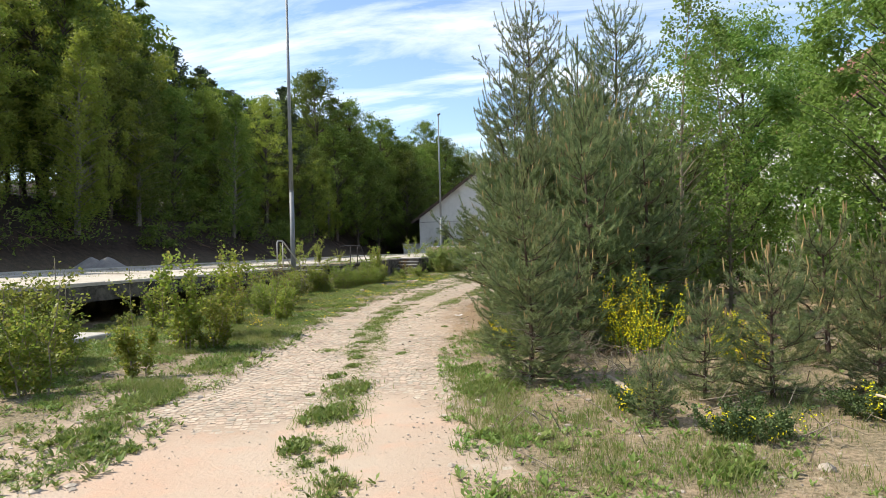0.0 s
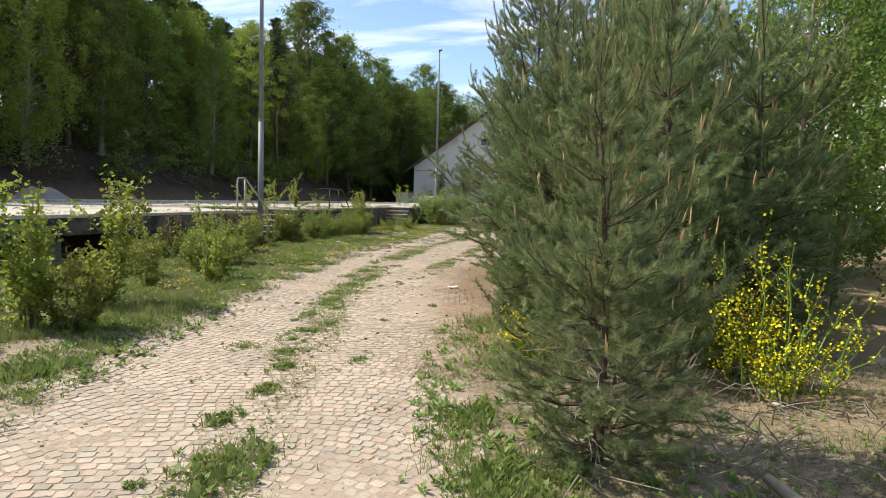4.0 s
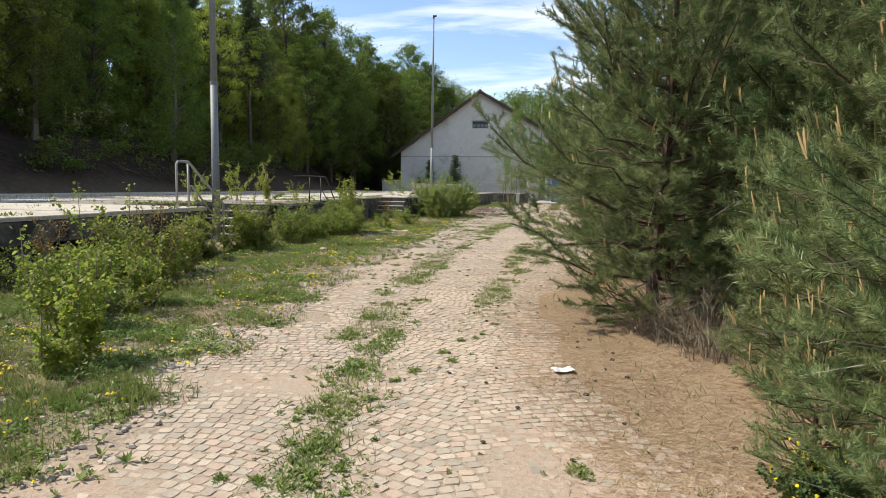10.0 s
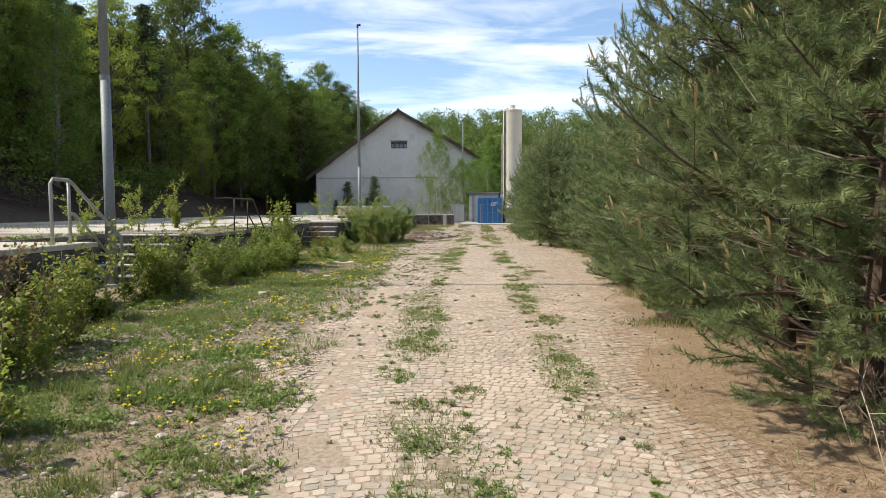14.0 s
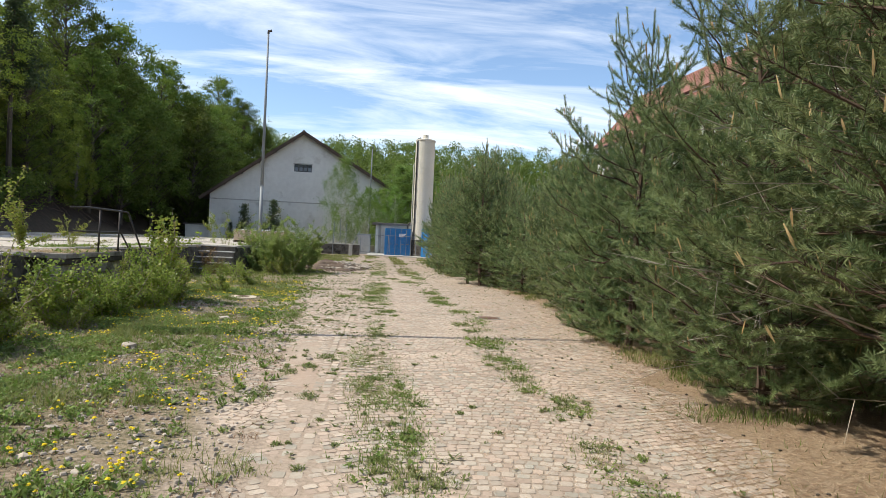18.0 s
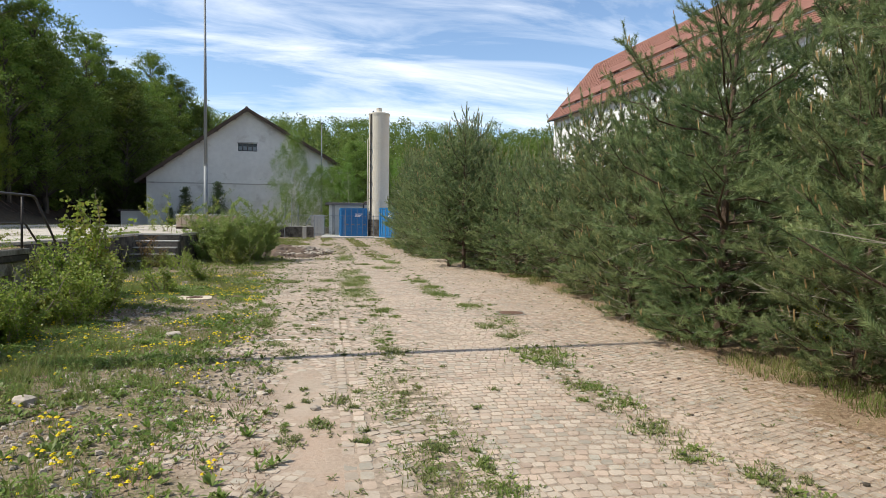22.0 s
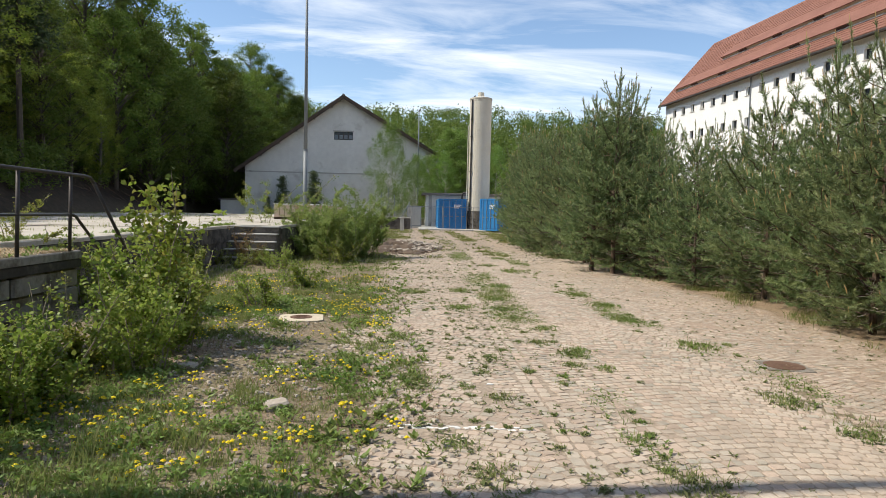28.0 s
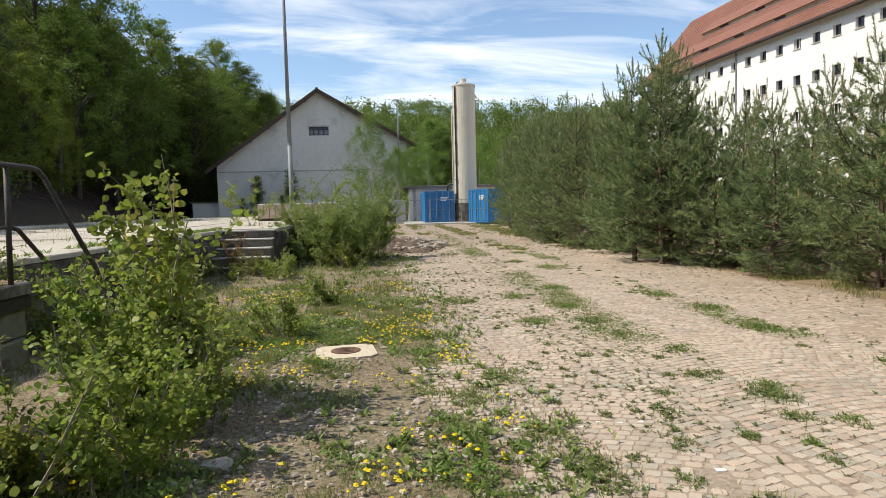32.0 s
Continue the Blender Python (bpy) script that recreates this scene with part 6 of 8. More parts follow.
    # low green broom mats
    for seed, x, y, r in ((101, 1.1, 5.5, 0.42), (103, 0.35, 6.3, 0.3), (104, 2.3, 6.2, 0.4), (105, -1.85, 12.3, 0.3)):
        stems, green = shrub_meshes(seed, 0.26, 34, 5200, 0.021, 1.1 * r, 0.7, 0.4)
        _, flowers = shrub_meshes(seed, 0.28, 12, 36, 0.022, 1.1 * r, 0.7)
        b = thing("broom_mat", "low spreading green broom with a few yellow flowers", "shrub", "broom mats", at=stand(x, y, seed * 40))
        tagged(part("stem_work", stems, M_WEED, b), kind="stuff")
        tagged(part("leaves", green, M_BROOM, b), kind="stuff")
        tagged(part("bloom", flowers, M_YELLOW, b, "few yellow flowers"), kind="stuff")
    # dead grey broom at the road edge
    for seed, x, y, h in ((91, -2.0, 15.8, 0.75), (92, -1.5, 16.0, 0.7), (93, -2.3, 16.4, 0.5), (94, -0.35, 8.6, 0.45), (95, -1.9, 15.2, 0.6), (96, -1.2, 22.4, 0.8)):
        stems, _ = shrub_meshes(seed, h, 70, 300, 0.03, 0.85 * h, 0.35, 0.45)
        b = thing("dead_bush", "leafless grey dead broom bush at the road edge", "shrub", "dead bushes", at=stand(x, y, seed * 40))
        tagged(part("stem_work", stems, M_TWIG, b, "tangled grey dead twigs"), kind="stuff")


plant_shrubs()

# ---- grass, weeds, flowers and litter ----


def blades(rng, x, y, h, width, lean=0.5):
    """Grass blades as bent triangles."""
    n = len(x)
    base = np.stack([x, y, height(x, y) - 0.006], 1)
    a = rng.uniform(0, math.tau, n)
    out = np.stack([np.cos(a), np.sin(a), np.zeros(n)], 1)
    side = np.stack([-np.sin(a), np.cos(a), np.zeros(n)], 1) * np.reshape(width, (-1, 1))
    hh = np.reshape(h, (-1, 1)) * rng.uniform(0.5, 1.2, (n, 1))
    tip = base + out * hh * lean * rng.uniform(0.2, 1.2, (n, 1)) + np.array([0, 0, 1.0]) * hh
    return np.stack([base + side, base - side, tip], 1).reshape(-1, 3)


def scatter(rng, n, x0, x1, y0, y1, dense, near_bias=True):
    x, y = rng.uniform(x0, x1, n), rng.uniform(y0, y1, n)
    keep = rng.rand(n) < dense(x, y)
    return x[keep], y[keep]


def sow_grass():
    rng = np.random.RandomState(81)
    L = lambda y: lerp_at(ROAD_LEFT, y)
    Rr = lambda y: lerp_at(ROAD_RIGHT, y)

    def verge(x, y):
        d = L(y) - x
        d = d + 1.3 * (value_noise(x, y, 0.7, 56) - 0.45) * smooth_step(y, 10, 14)
        a = smooth_step(d, -0.1, 0.9) * np.where(d < 4.8, 1.0, 0.75)
        patch = smooth_step(value_noise(x, y, 1.3, 21) * 0.65 + value_noise(x, y, 0.45, 22) * 0.35, 0.24, 0.46)
        bare = smooth_step(0.6 * value_noise(x, y, 1.9, 36) + 0.4 * value_noise(x, y, 0.6, 76), 0.46, 0.60) * (0.35 + 0.45 * smooth_step(y, 18, 25))
        tuft = 0.22 - 0.14 * smooth_step(y, 13, 19) + (1.4 - 0.6 * smooth_step(y, 13, 19)) * smooth_step(value_noise(x, y, 0.13, 39), 0.44, 0.70)
        return a * patch * tuft * (1 - bare) * np.where((x > EDGE_X) | ((y > 29.3) & (y < 40) & (x > -12.7)), 1, 0) * np.where(y < 4.5, 0.35 + 0.1 * y, 1.0) * np.where(np.hypot(x + 9.15, y - 30.3) < 0.42, 0, 1)
    x, y = scatter(rng, 1550000, -12.7, -2.5, 0.5, 34.0, verge)
    x2, y2 = scatter(rng, 190000, -12.7, -6.0, 34, 66, verge)
    h = 0.03 + 0.10 * value_noise(x, y, 1.1, 23) ** 1.6 + 0.10 * value_noise(x, y, 0.22, 64) ** 3
    v = [blades(rng, x, y, h, 0.0040, 0.9), blades(rng, x2, y2, np.full(len(x2), 0.10), 0.007)]
    put("grass", flat_mesh("grass", np.concatenate(v), 3), M_GRASS, "patchy short grass on the verge by the platform", "grass", kind="stuff")

    def right(x, y):
        d = x - Rr(y)
        return smooth_step(d, -0.25, 0.15) * (1 - smooth_step(d, 0.6, 1.6)) * smooth_step(value_noise(x, y, 0.9, 24), 0.35, 0.6) * (1 - 0.93 * smooth_step(y, 10.5, 12.5)) * smooth_step(y, 2, 5)
    x, y = scatter(rng, 90000, -3.5, 4, 2, 24, right)
    v = [blades(rng, x, y, np.full(len(x), 0.085), 0.004, 1.3)]
    sparse = lambda x, y: 0.35 * smooth_step(x - Rr(y), 0.2, 0.8) * smooth_step(value_noise(x, y, 0.8, 25), 0.5, 0.7) * (1 - 0.8 * smooth_step(y, 9, 13))
    x, y = scatter(rng, 60000, -3, 9, 1.5, 20, sparse)
    v.append(blades(rng, x, y, np.full(len(x), 0.06), 0.004, 1.3))
    put("grass", flat_mesh("grass", np.concatenate(v), 3), M_GRASS, "tufts of grass at the foot of the pines", "grass", kind="stuff")
    x, y = scatter(rng, 300000, -7.5, -1.4, 3, 62, lambda x, y: strip_mask(x, y) ** 1.5 * smooth_step(value_noise(x, y, 0.35, 26), 0.36, 0.6) * np.where(y > 36, 0.4, 1))
    put("grass", flat_mesh("grass", blades(rng, x, y, 0.035 + 0.06 * value_noise(x, y, 0.5, 27), 0.0034, 1.0), 3), M_GRASS, "low green grass strips between the wheel tracks", "grass", kind="stuff")
    # low herbs
    x, y = scatter(rng, 900000, -12.0, -2.5, 1.0, 34.0, lambda x, y: np.minimum(1, 2.0 * verge(x, y)) * smooth_step(value_noise(x, y, 0.6, 29), 0.36, 0.58))
    c = np.stack([x, y, height(x, y) + rng.uniform(0.008, 0.07, len(x)) * (0.4 + value_noise(x, y, 0.8, 30))], 1)
    put("low_herbs", flat_mesh("low_herbs", leaf_tris(rng, c, np.array([0, 0, 1.0]) + rng.normal(size=c.shape) * 0.6, 0.048), 3), M_WEED, "carpet of small green herb leaves on the verge", "herbs", kind="stuff")
    x, y = scatter(rng, 520000, -7.6, -1.2, 3, 46, lambda x, y: strip_mask(x, y) ** 1.3 * smooth_step(value_noise(x, y, 0.5, 38), 0.3, 0.6))
    c = np.stack([x, y, height(x, y) + rng.uniform(0.004, 0.045, len(x)) * rng.rand(len(x))], 1)
    put("strip_herbs", flat_mesh("strip_herbs", leaf_tris(rng, c, np.array([0, 0, 1.0]) + rng.normal(size=c.shape) * 0.6, 0.028), 3), M_WEED, "low herbs in the strips between the tracks", "herbs", kind="stuff")
    # dry stalks
    x, y = scatter(rng, 16000, -12, -3, 1, 40, lambda x, y: verge(x, y) * 0.5)
    x2, y2 = scatter(rng, 26000, -2.4, 6, 2, 30, lambda x, y: smooth_step(x - Rr(y), 0.3, 1.0) * smooth_step(value_noise(x, y, 0.7, 28), 0.5, 0.7))
    v = np.concatenate([blades(rng, x, y, np.full(len(x), 0.12), 0.002, 1.0), blades(rng, x2, y2, np.full(len(x2), 0.07), 0.0025, 1.8)])
    put("dry_stalks", flat_mesh("dry_stalks", v, 3), M_STRAW, "dry straw-coloured stalks among the grass", "dry grass", kind="stuff")
    # dry debris on the bank below the young pines
    x, y = scatter(rng, 150000, -2.5, 6.5, 1.2, 12.5, lambda x, y: smooth_step(x - Rr(y), -0.1, 0.6) * (0.35 + 0.65 * smooth_step(value_noise(x, y, 0.6, 44), 0.4, 0.6)))
    put("dry_debris", flat_mesh("dry_debris", blades(rng, x, y, np.full(len(x), 0.035), 0.0028, 2.6), 3), M_STRAW, "flattened straw and dead stalks on the bank", "dry grass", kind="stuff")
    x, y = scatter(rng, 170000, -2.5, 6.5, 1.2, 12.5, lambda x, y: smooth_step(x - Rr(y), -0.25, 0.3) * smooth_step(value_noise(x, y, 0.7, 45) * 0.6 + value_noise(x, y, 0.2, 46) * 0.4, 0.44, 0.62) * (1 - 0.5 * smooth_step(x - Rr(y), 1.2, 2.5)))
    put("bank_grass", flat_mesh("bank_grass", blades(rng, x, y, np.full(len(x), 0.10), 0.0034, 0.9), 3), M_GRASS, "thin fresh grass on the sandy bank", "grass", kind="stuff")
    # fringe of grass at the foot of the pine row
    x, y = scatter(rng, 60000, -3.2, -0.6, 20.5, 46, lambda x, y: smooth_step(x - Rr(y), -0.1, 0.5) * smooth_step(value_noise(x, y, 0.8, 47), 0.42, 0.6))
    put("row_grass", flat_mesh("row_grass", blades(rng, x, y, np.full(len(x), 0.13), 0.0045, 0.9), 3), M_GRASS, "rough grass along the foot of the pine row", "grass", kind="stuff")
    # fallen needles lie flat
    x, y = scatter(rng, 640000, -6.2, 3.5, 9, 38, lambda x, y: np.maximum(smooth_step(x - Rr(y), -0.7, 0.3), 0.34 * smooth_step(x - Rr(y), -2.4, -0.6) * smooth_step(y, 17, 22)) * (1 - smooth_step(x - Rr(y), 2.0, 4)) * np.where(y > 28, 0.6, 1))
    n = len(x)
    a = rng.uniform(0, math.tau, n)
    d = np.stack([np.cos(a), np.sin(a), rng.uniform(-0.15, 0.25, n)], 1) * rng.uniform(0.022, 0.055, (n, 1))
    s = np.stack([-np.sin(a), np.cos(a), np.zeros(n)], 1) * 0.0026
    c = np.stack([x, y, height(x, y) + rng.uniform(0.002, 0.018, n)], 1)
    put("needle_litter", flat_mesh("needle_litter", np.stack([c - d + s, c - d - s, c + d], 1).reshape(-1, 3), 3), M_LITTER, "brown fallen pine needles at the road edge", "litter", kind="stuff")


sow_grass()


def sow_weeds():
    """Broad-leaved weeds in rosettes, and dandelions in bloom."""
    rng = np.random.RandomState(91)
    L = lambda y: lerp_at(ROAD_LEFT, y)
    spots = []
    for _ in range(3400):
        y = rng.uniform(2.5, 36)
        x = L(y) - rng.uniform(-0.25, 3.8)
        if value_noise(x, y, 1.2, 33) > 0.48 and math.hypot(x + 9.15, y - 30.3) > 0.5:
            spots.append((x, y, rng.uniform(0.3, 0.8)))
    for _ in range(420):
        y = rng.uniform(3, 45)
        x = rng.uniform(-7.6, -2.2)
        if strip_mask(np.array(x), np.array(y)) > 0.25:
            spots.append((x, y, rng.uniform(0.25, 0.5)))
    for _ in range(70):
        y = rng.uniform(2, 11)
        x = lerp_at(ROAD_RIGHT, y) + rng.uniform(-0.2, 1.2)
        spots.append((x, y, rng.uniform(0.5, 1.2)))
    cs = []
    for x, y, s in spots:
        n = rng.randint(7, 15)
        a = rng.uniform(0, math.tau, n)
        d = np.stack([np.cos(a), np.sin(a), rng.uniform(0.25, 1.3, n)], 1)
        d = unit(d) * s * rng.uniform(0.05, 0.14, (n, 1))
        base = np.array([x, y, float(height(x, y)) + 0.005])
        side = np.stack([-np.sin(a), np.cos(a), np.zeros(n)], 1) * s * rng.uniform(0.010, 0.022, (n, 1))
        cs.append(np.stack([np.repeat(base[None], n, 0), base + d * 0.55 + side, base + d, base + d * 0.55 - side], 1).reshape(-1, 3))
    put("weeds", flat_mesh("weeds", np.concatenate(cs), 4), M_WEED, "green broad-leaved weeds between stones and grass", "weeds", kind="stuff")
    heads, stalks = [], Shape()
    for _ in range(12000):
        y = rng.uniform(10, 36)
        x = L(y) - rng.uniform(0.1, 3.4)
        dense = smooth_step(0.4 * value_noise(x, y, 0.9, 35) + 0.6 * value_noise(x, y, 0.20, 55), 0.58, 0.70) * (0.6 + 0.4 * smooth_step(y, 20, 26))
        if rng.rand() > dense or math.hypot(x + 9.15, y - 30.3) < 0.42:
            continue
        z = float(height(x, y))
        hh = rng.uniform(0.025, 0.07)
        r = rng.uniform(0.011, 0.021)
        c = np.array([x + rng.uniform(-0.02, 0.02), y, z + hh])
        for lift, rr in ((0, 1.0), (0.006, 0.7)):
            a = np.arange(6) * math.tau / 6 + rng.rand()
            ring = c + np.stack([np.cos(a) * r * rr, np.sin(a) * r * rr, np.full(6, lift)], 1) + rng.normal(size=(6, 3)) * 0.002
            heads += [np.stack([ring[k], ring[(k + 1) % 6], c + np.array([0, 0, lift + 0.006])]) for k in range(6)]
        stalks.tube([(x, y, z - 0.01), tuple(c)], 0.0022, 3, cap=False)
    put("dandelion_flowers", flat_mesh("dandelion_flowers", np.concatenate(heads), 3), M_YELLOW, "yellow dandelion flowers in the grass", "flowers", kind="stuff")
    put("dandelion_stalks", stalks, M_WEED, "thin green dandelion stalks", "flower stalks", kind="stuff")


sow_weeds()


def rosettes(rng, x, y, size, leaves, rise=(0.15, 1.2), broad=0.2):
    """Flat leaf rosettes: four-cornered leaves that spread from one root each."""
    k = np.repeat(np.arange(len(x)), leaves)
    n = len(k)
    a = rng.uniform(0, math.tau, n)
    sz = np.asarray(size)[k][:, None] * rng.uniform(0.55, 1.15, (n, 1))
    d = unit(np.stack([np.cos(a), np.sin(a), rng.uniform(rise[0], rise[1], n)], 1)) * sz
    px, py = np.asarray(x)[k] + rng.normal(size=n) * sz[:, 0] * 0.25, np.asarray(y)[k] + rng.normal(size=n) * sz[:, 0] * 0.25
    base = np.stack([px, py, height(px, py) + 0.004], 1)
    side = np.stack([-np.sin(a), np.cos(a), np.zeros(n)], 1) * sz * broad
    tip = base + d
    tip[:, 2] -= sz[:, 0] * 0.12
    return np.stack([base, base + d * 0.55 + side, tip, base + d * 0.55 - side], 1).reshape(-1, 3)


def sow_clumps():
    """Clumps of grass and weeds on and beside the tracks."""
    rng = np.random.RandomState(131)
    first_part = [(-2.6, 5.75, 0.34), (-2.45, 4.8, 0.2), (-1.8, 4.0, 0.2), (-2.85, 6.87, 0.3), (-5.42, 8.05, 0.4), (-4.5, 4.83, 0.32), (-4.88, 6.06, 0.36), (-4.16, 4.4, 0.2), (-3.87, 4.45, 0.15), (-1.36, 7.1, 0.32), (-0.9, 5.4, 0.16), (0.86, 4.63, 0.3), (-1.69, 8.1, 0.27), (-1.78, 9.6, 0.28), (-2.25, 10.6, 0.18), (-0.95, 7.4, 0.16), (-3.57, 8.92, 0.14), (-3.37, 8.2, 0.12), (-3.32, 7.54, 0.15), (-3.0, 9.4, 0.1), (-4.1, 10.4, 0.17)]
    second_part = [(-4.95, 14.1, 0.34), (-4.8, 13.3, 0.34), (-4.65, 12.6, 0.28), (-4.56, 12.2, 0.2), (-4.32, 11.9, 0.16), (-4.46, 11.37, 0.13), (-5.05, 14.9, 0.26), (-4.0, 10.94, 0.1), (-4.3, 9.5, 0.15), (-5.26, 10.03, 0.1), (-3.83, 9.44, 0.13), (-3.1, 12.6, 0.08), (-2.2, 11.45, 0.22), (-2.55, 10.9, 0.12), (-5.5, 16.25, 0.2), (-5.6, 17.1, 0.2), (-5.2, 17.5, 0.18), (-5.85, 17.95, 0.2), (-5.7, 19.1, 0.3), (-5.95, 19.4, 0.26), (-5.75, 19.95, 0.2), (-5.0, 15.4, 0.2), (-5.45, 15.3, 0.22), (-6.38, 15.6, 0.12), (-6.58, 17.1, 0.12)]
    track_line = [(-4.28, 17.5, 0.12), (-4.27, 18.7, 0.17), (-4.32, 19.8, 0.2), (-4.15, 20.8, 0.2), (-4.12, 21.2, 0.2), (-4.38, 21.6, 0.2), (-4.36, 22.1, 0.22), (-4.28, 22.8, 0.2), (-4.34, 23.3, 0.2), (-4.32, 24.75, 0.42), (-4.3, 24.2, 0.14), (-4.4, 25.9, 0.16), (-4.44, 26.7, 0.24), (-4.2, 28.9, 0.3), (-4.45, 30.75, 0.28), (-4.3, 32.2, 0.26), (-4.45, 33.5, 0.2), (-4.97, 38.2, 0.4), (-4.7, 42.8, 0.36), (-4.83, 46.4, 0.4)]
    west_line = [(-6.94, 22.27, 0.12), (-6.74, 22.56, 0.12), (-6.61, 23.2, 0.16), (-6.61, 21.2, 0.13), (-7.1, 21.2, 0.18), (-5.97, 22.0, 0.14), (-5.69, 21.3, 0.15), (-5.6, 21.0, 0.14), (-5.75, 21.7, 0.1), (-5.94, 25.1, 0.24), (-6.05, 25.75, 0.16), (-7.12, 25.2, 0.2), (-7.3, 25.7, 0.18), (-7.6, 27.4, 0.24), (-6.86, 26.8, 0.14), (-7.28, 24.3, 0.16), (-7.6, 24.7, 0.2), (-6.1, 29.0, 0.18), (-5.75, 28.6, 0.2), (-6.2, 31.6, 0.22), (-6.85, 31.7, 0.28), (-7.58, 33.6, 0.3), (-6.14, 32.8, 0.26), (-5.45, 39.9, 0.3)]
    last_part = [(-7.54, 27.1, 0.2), (-7.77, 29.3, 0.22), (-7.73, 27.9, 0.16), (-8.1, 28.8, 0.16), (-8.4, 29.0, 0.18), (-5.85, 29.9, 0.2), (-6.1, 30.8, 0.15), (-5.82, 28.4, 0.22), (-5.97, 27.9, 0.14), (-6.77, 28.15, 0.13), (-6.93, 27.6, 0.1), (-7.13, 27.1, 0.1), (-5.65, 27.8, 0.12), (-6.68, 33.9, 0.26), (-5.8, 34.8, 0.28), (-8.16, 41.7, 0.4), (-8.7, 33.3, 0.26), (-8.04, 31.2, 0.22), (-9.03, 27.8, 0.14), (-10.1, 26.6, 0.3), (-8.2, 26.9, 0.24), (-9.1, 28.8, 0.26)]
    rows = first_part + second_part + track_line + west_line + last_part
    # small tufts scattered along the strips between the tracks
    for (y0, y1), line, w in STRIPS:
        for _ in range(int((y1 - y0) * 2.6)):
            y = rng.uniform(y0, y1)
            x = float(lerp_at(line, y)) + rng.normal() * w * 0.75
            rows.append((x, y, rng.uniform(0.02, 0.08)))
    for _ in range(140):
        y = rng.uniform(19, 46)
        l = float(lerp_at(ROAD_LEFT, y))
        x = l + 0.1 + abs(rng.normal()) * 0.9
        if x < -4.6:
            rows.append((x, y, rng.uniform(0.02, 0.06)))
    grass, leaf, dull = [], [], []
    for x, y, r in rows:
        lush = 1.0 if y < 9 else 0.0
        n = int((900 if lush else 620) * r * (1.6 if r > 0.2 else 1.0)) + 8
        gx, gy = x + rng.normal(size=n) * r * 0.42, y + rng.normal(size=n) * r * 0.55
        grass.append(blades(rng, gx, gy, np.full(n, 0.03 + (0.22 if lush else 0.12) * r), 0.0045, 0.9))
        m = int((300 if lush else 280 if y < 16 else 150) * r) + 3
        px, py = x + rng.normal(size=m) * r * 0.42, y + rng.normal(size=m) * r * 0.62
        rose = rosettes(rng, px, py, rng.uniform(0.018, 0.035 + 0.12 * r * (1 + lush), m), 6, (0.3, 1.9) if lush else (0.1, 1.1))
        (leaf if y < 16 or r > 0.3 or rng.rand() < 0.35 else dull).append(rose)
    put("grass_clumps", flat_mesh("grass_clumps", np.concatenate(grass), 3), M_GRASS, "green grass clumps on the tracks", "grass", kind="stuff")
    put("dull_clumps", flat_mesh("dull_clumps", np.concatenate(dull), 4), M_JOINTWEED, "dull trodden weeds between the tracks", "weeds", kind="stuff")
    put("weed_clumps", flat_mesh("weed_clumps", np.concatenate(leaf), 4), M_WEED, "fresh broad-leaved weed clumps on the tracks", "weeds", kind="stuff")


sow_clumps()


def sow_joint_weeds():
    """Tiny flat weeds and moss tufts in the joints of the paving."""
    rng = np.random.RandomState(151)
    n = 42000
    x, y = rng.uniform(-9.0, -1.8, n), rng.uniform(8, 48, n)
    l, r = lerp_at(ROAD_LEFT, y), lerp_at(ROAD_RIGHT, y)
    west = 1 - smooth_step(x, -6.3, -5.6)
    bare = smooth_step(x, -5.75, -5.55) * (1 - smooth_step(x, -4.85, -4.65)) * smooth_step(y, 18, 21)
    chance = (0.05 + (0.10 + 0.50 * west) * smooth_step(y, 18, 25) * smooth_step(value_noise(x, y, 0.7, 37), 0.30, 0.62)) * (1 - 0.85 * bare)
    keep = (x > l - 0.6) & (x < r + 0.2) & (rng.rand(n) < chance)
    x, y = x[keep], y[keep]
    v = rosettes(rng, x, y, rng.uniform(0.012, 0.045, len(x)), 7, (0.1, 1.0), 0.22)
    put("joint_weeds", flat_mesh("joint_weeds", v, 4), M_JOINTWEED, "small dull weeds in the paving joints", "weeds", kind="stuff")


sow_joint_weeds()


def pebble(s, x, y, z, j):
    """A small flat-topped stone; j gives uneven half lengths."""
    a, b, c, d = j(), j(), j(), j()
    v = [(x + a, y - 0.3 * b, z), (x + 0.2 * a, y + b, z), (x - c, y + 0.3 * d, z), (x - 0.2 * c, y - d, z)]
    top = 0.55 * j()
    v += [(x + (p - x) * 0.62, y + (q - y) * 0.62, z + top * k) for (p, q, _), k in zip(v, (1.0, 0.8, 1.05, 0.9))]
    s.add(v, [(4, 5, 6, 7)] + [(i, (i + 1) % 4, 4 + (i + 1) % 4, 4 + i) for i in range(4)])


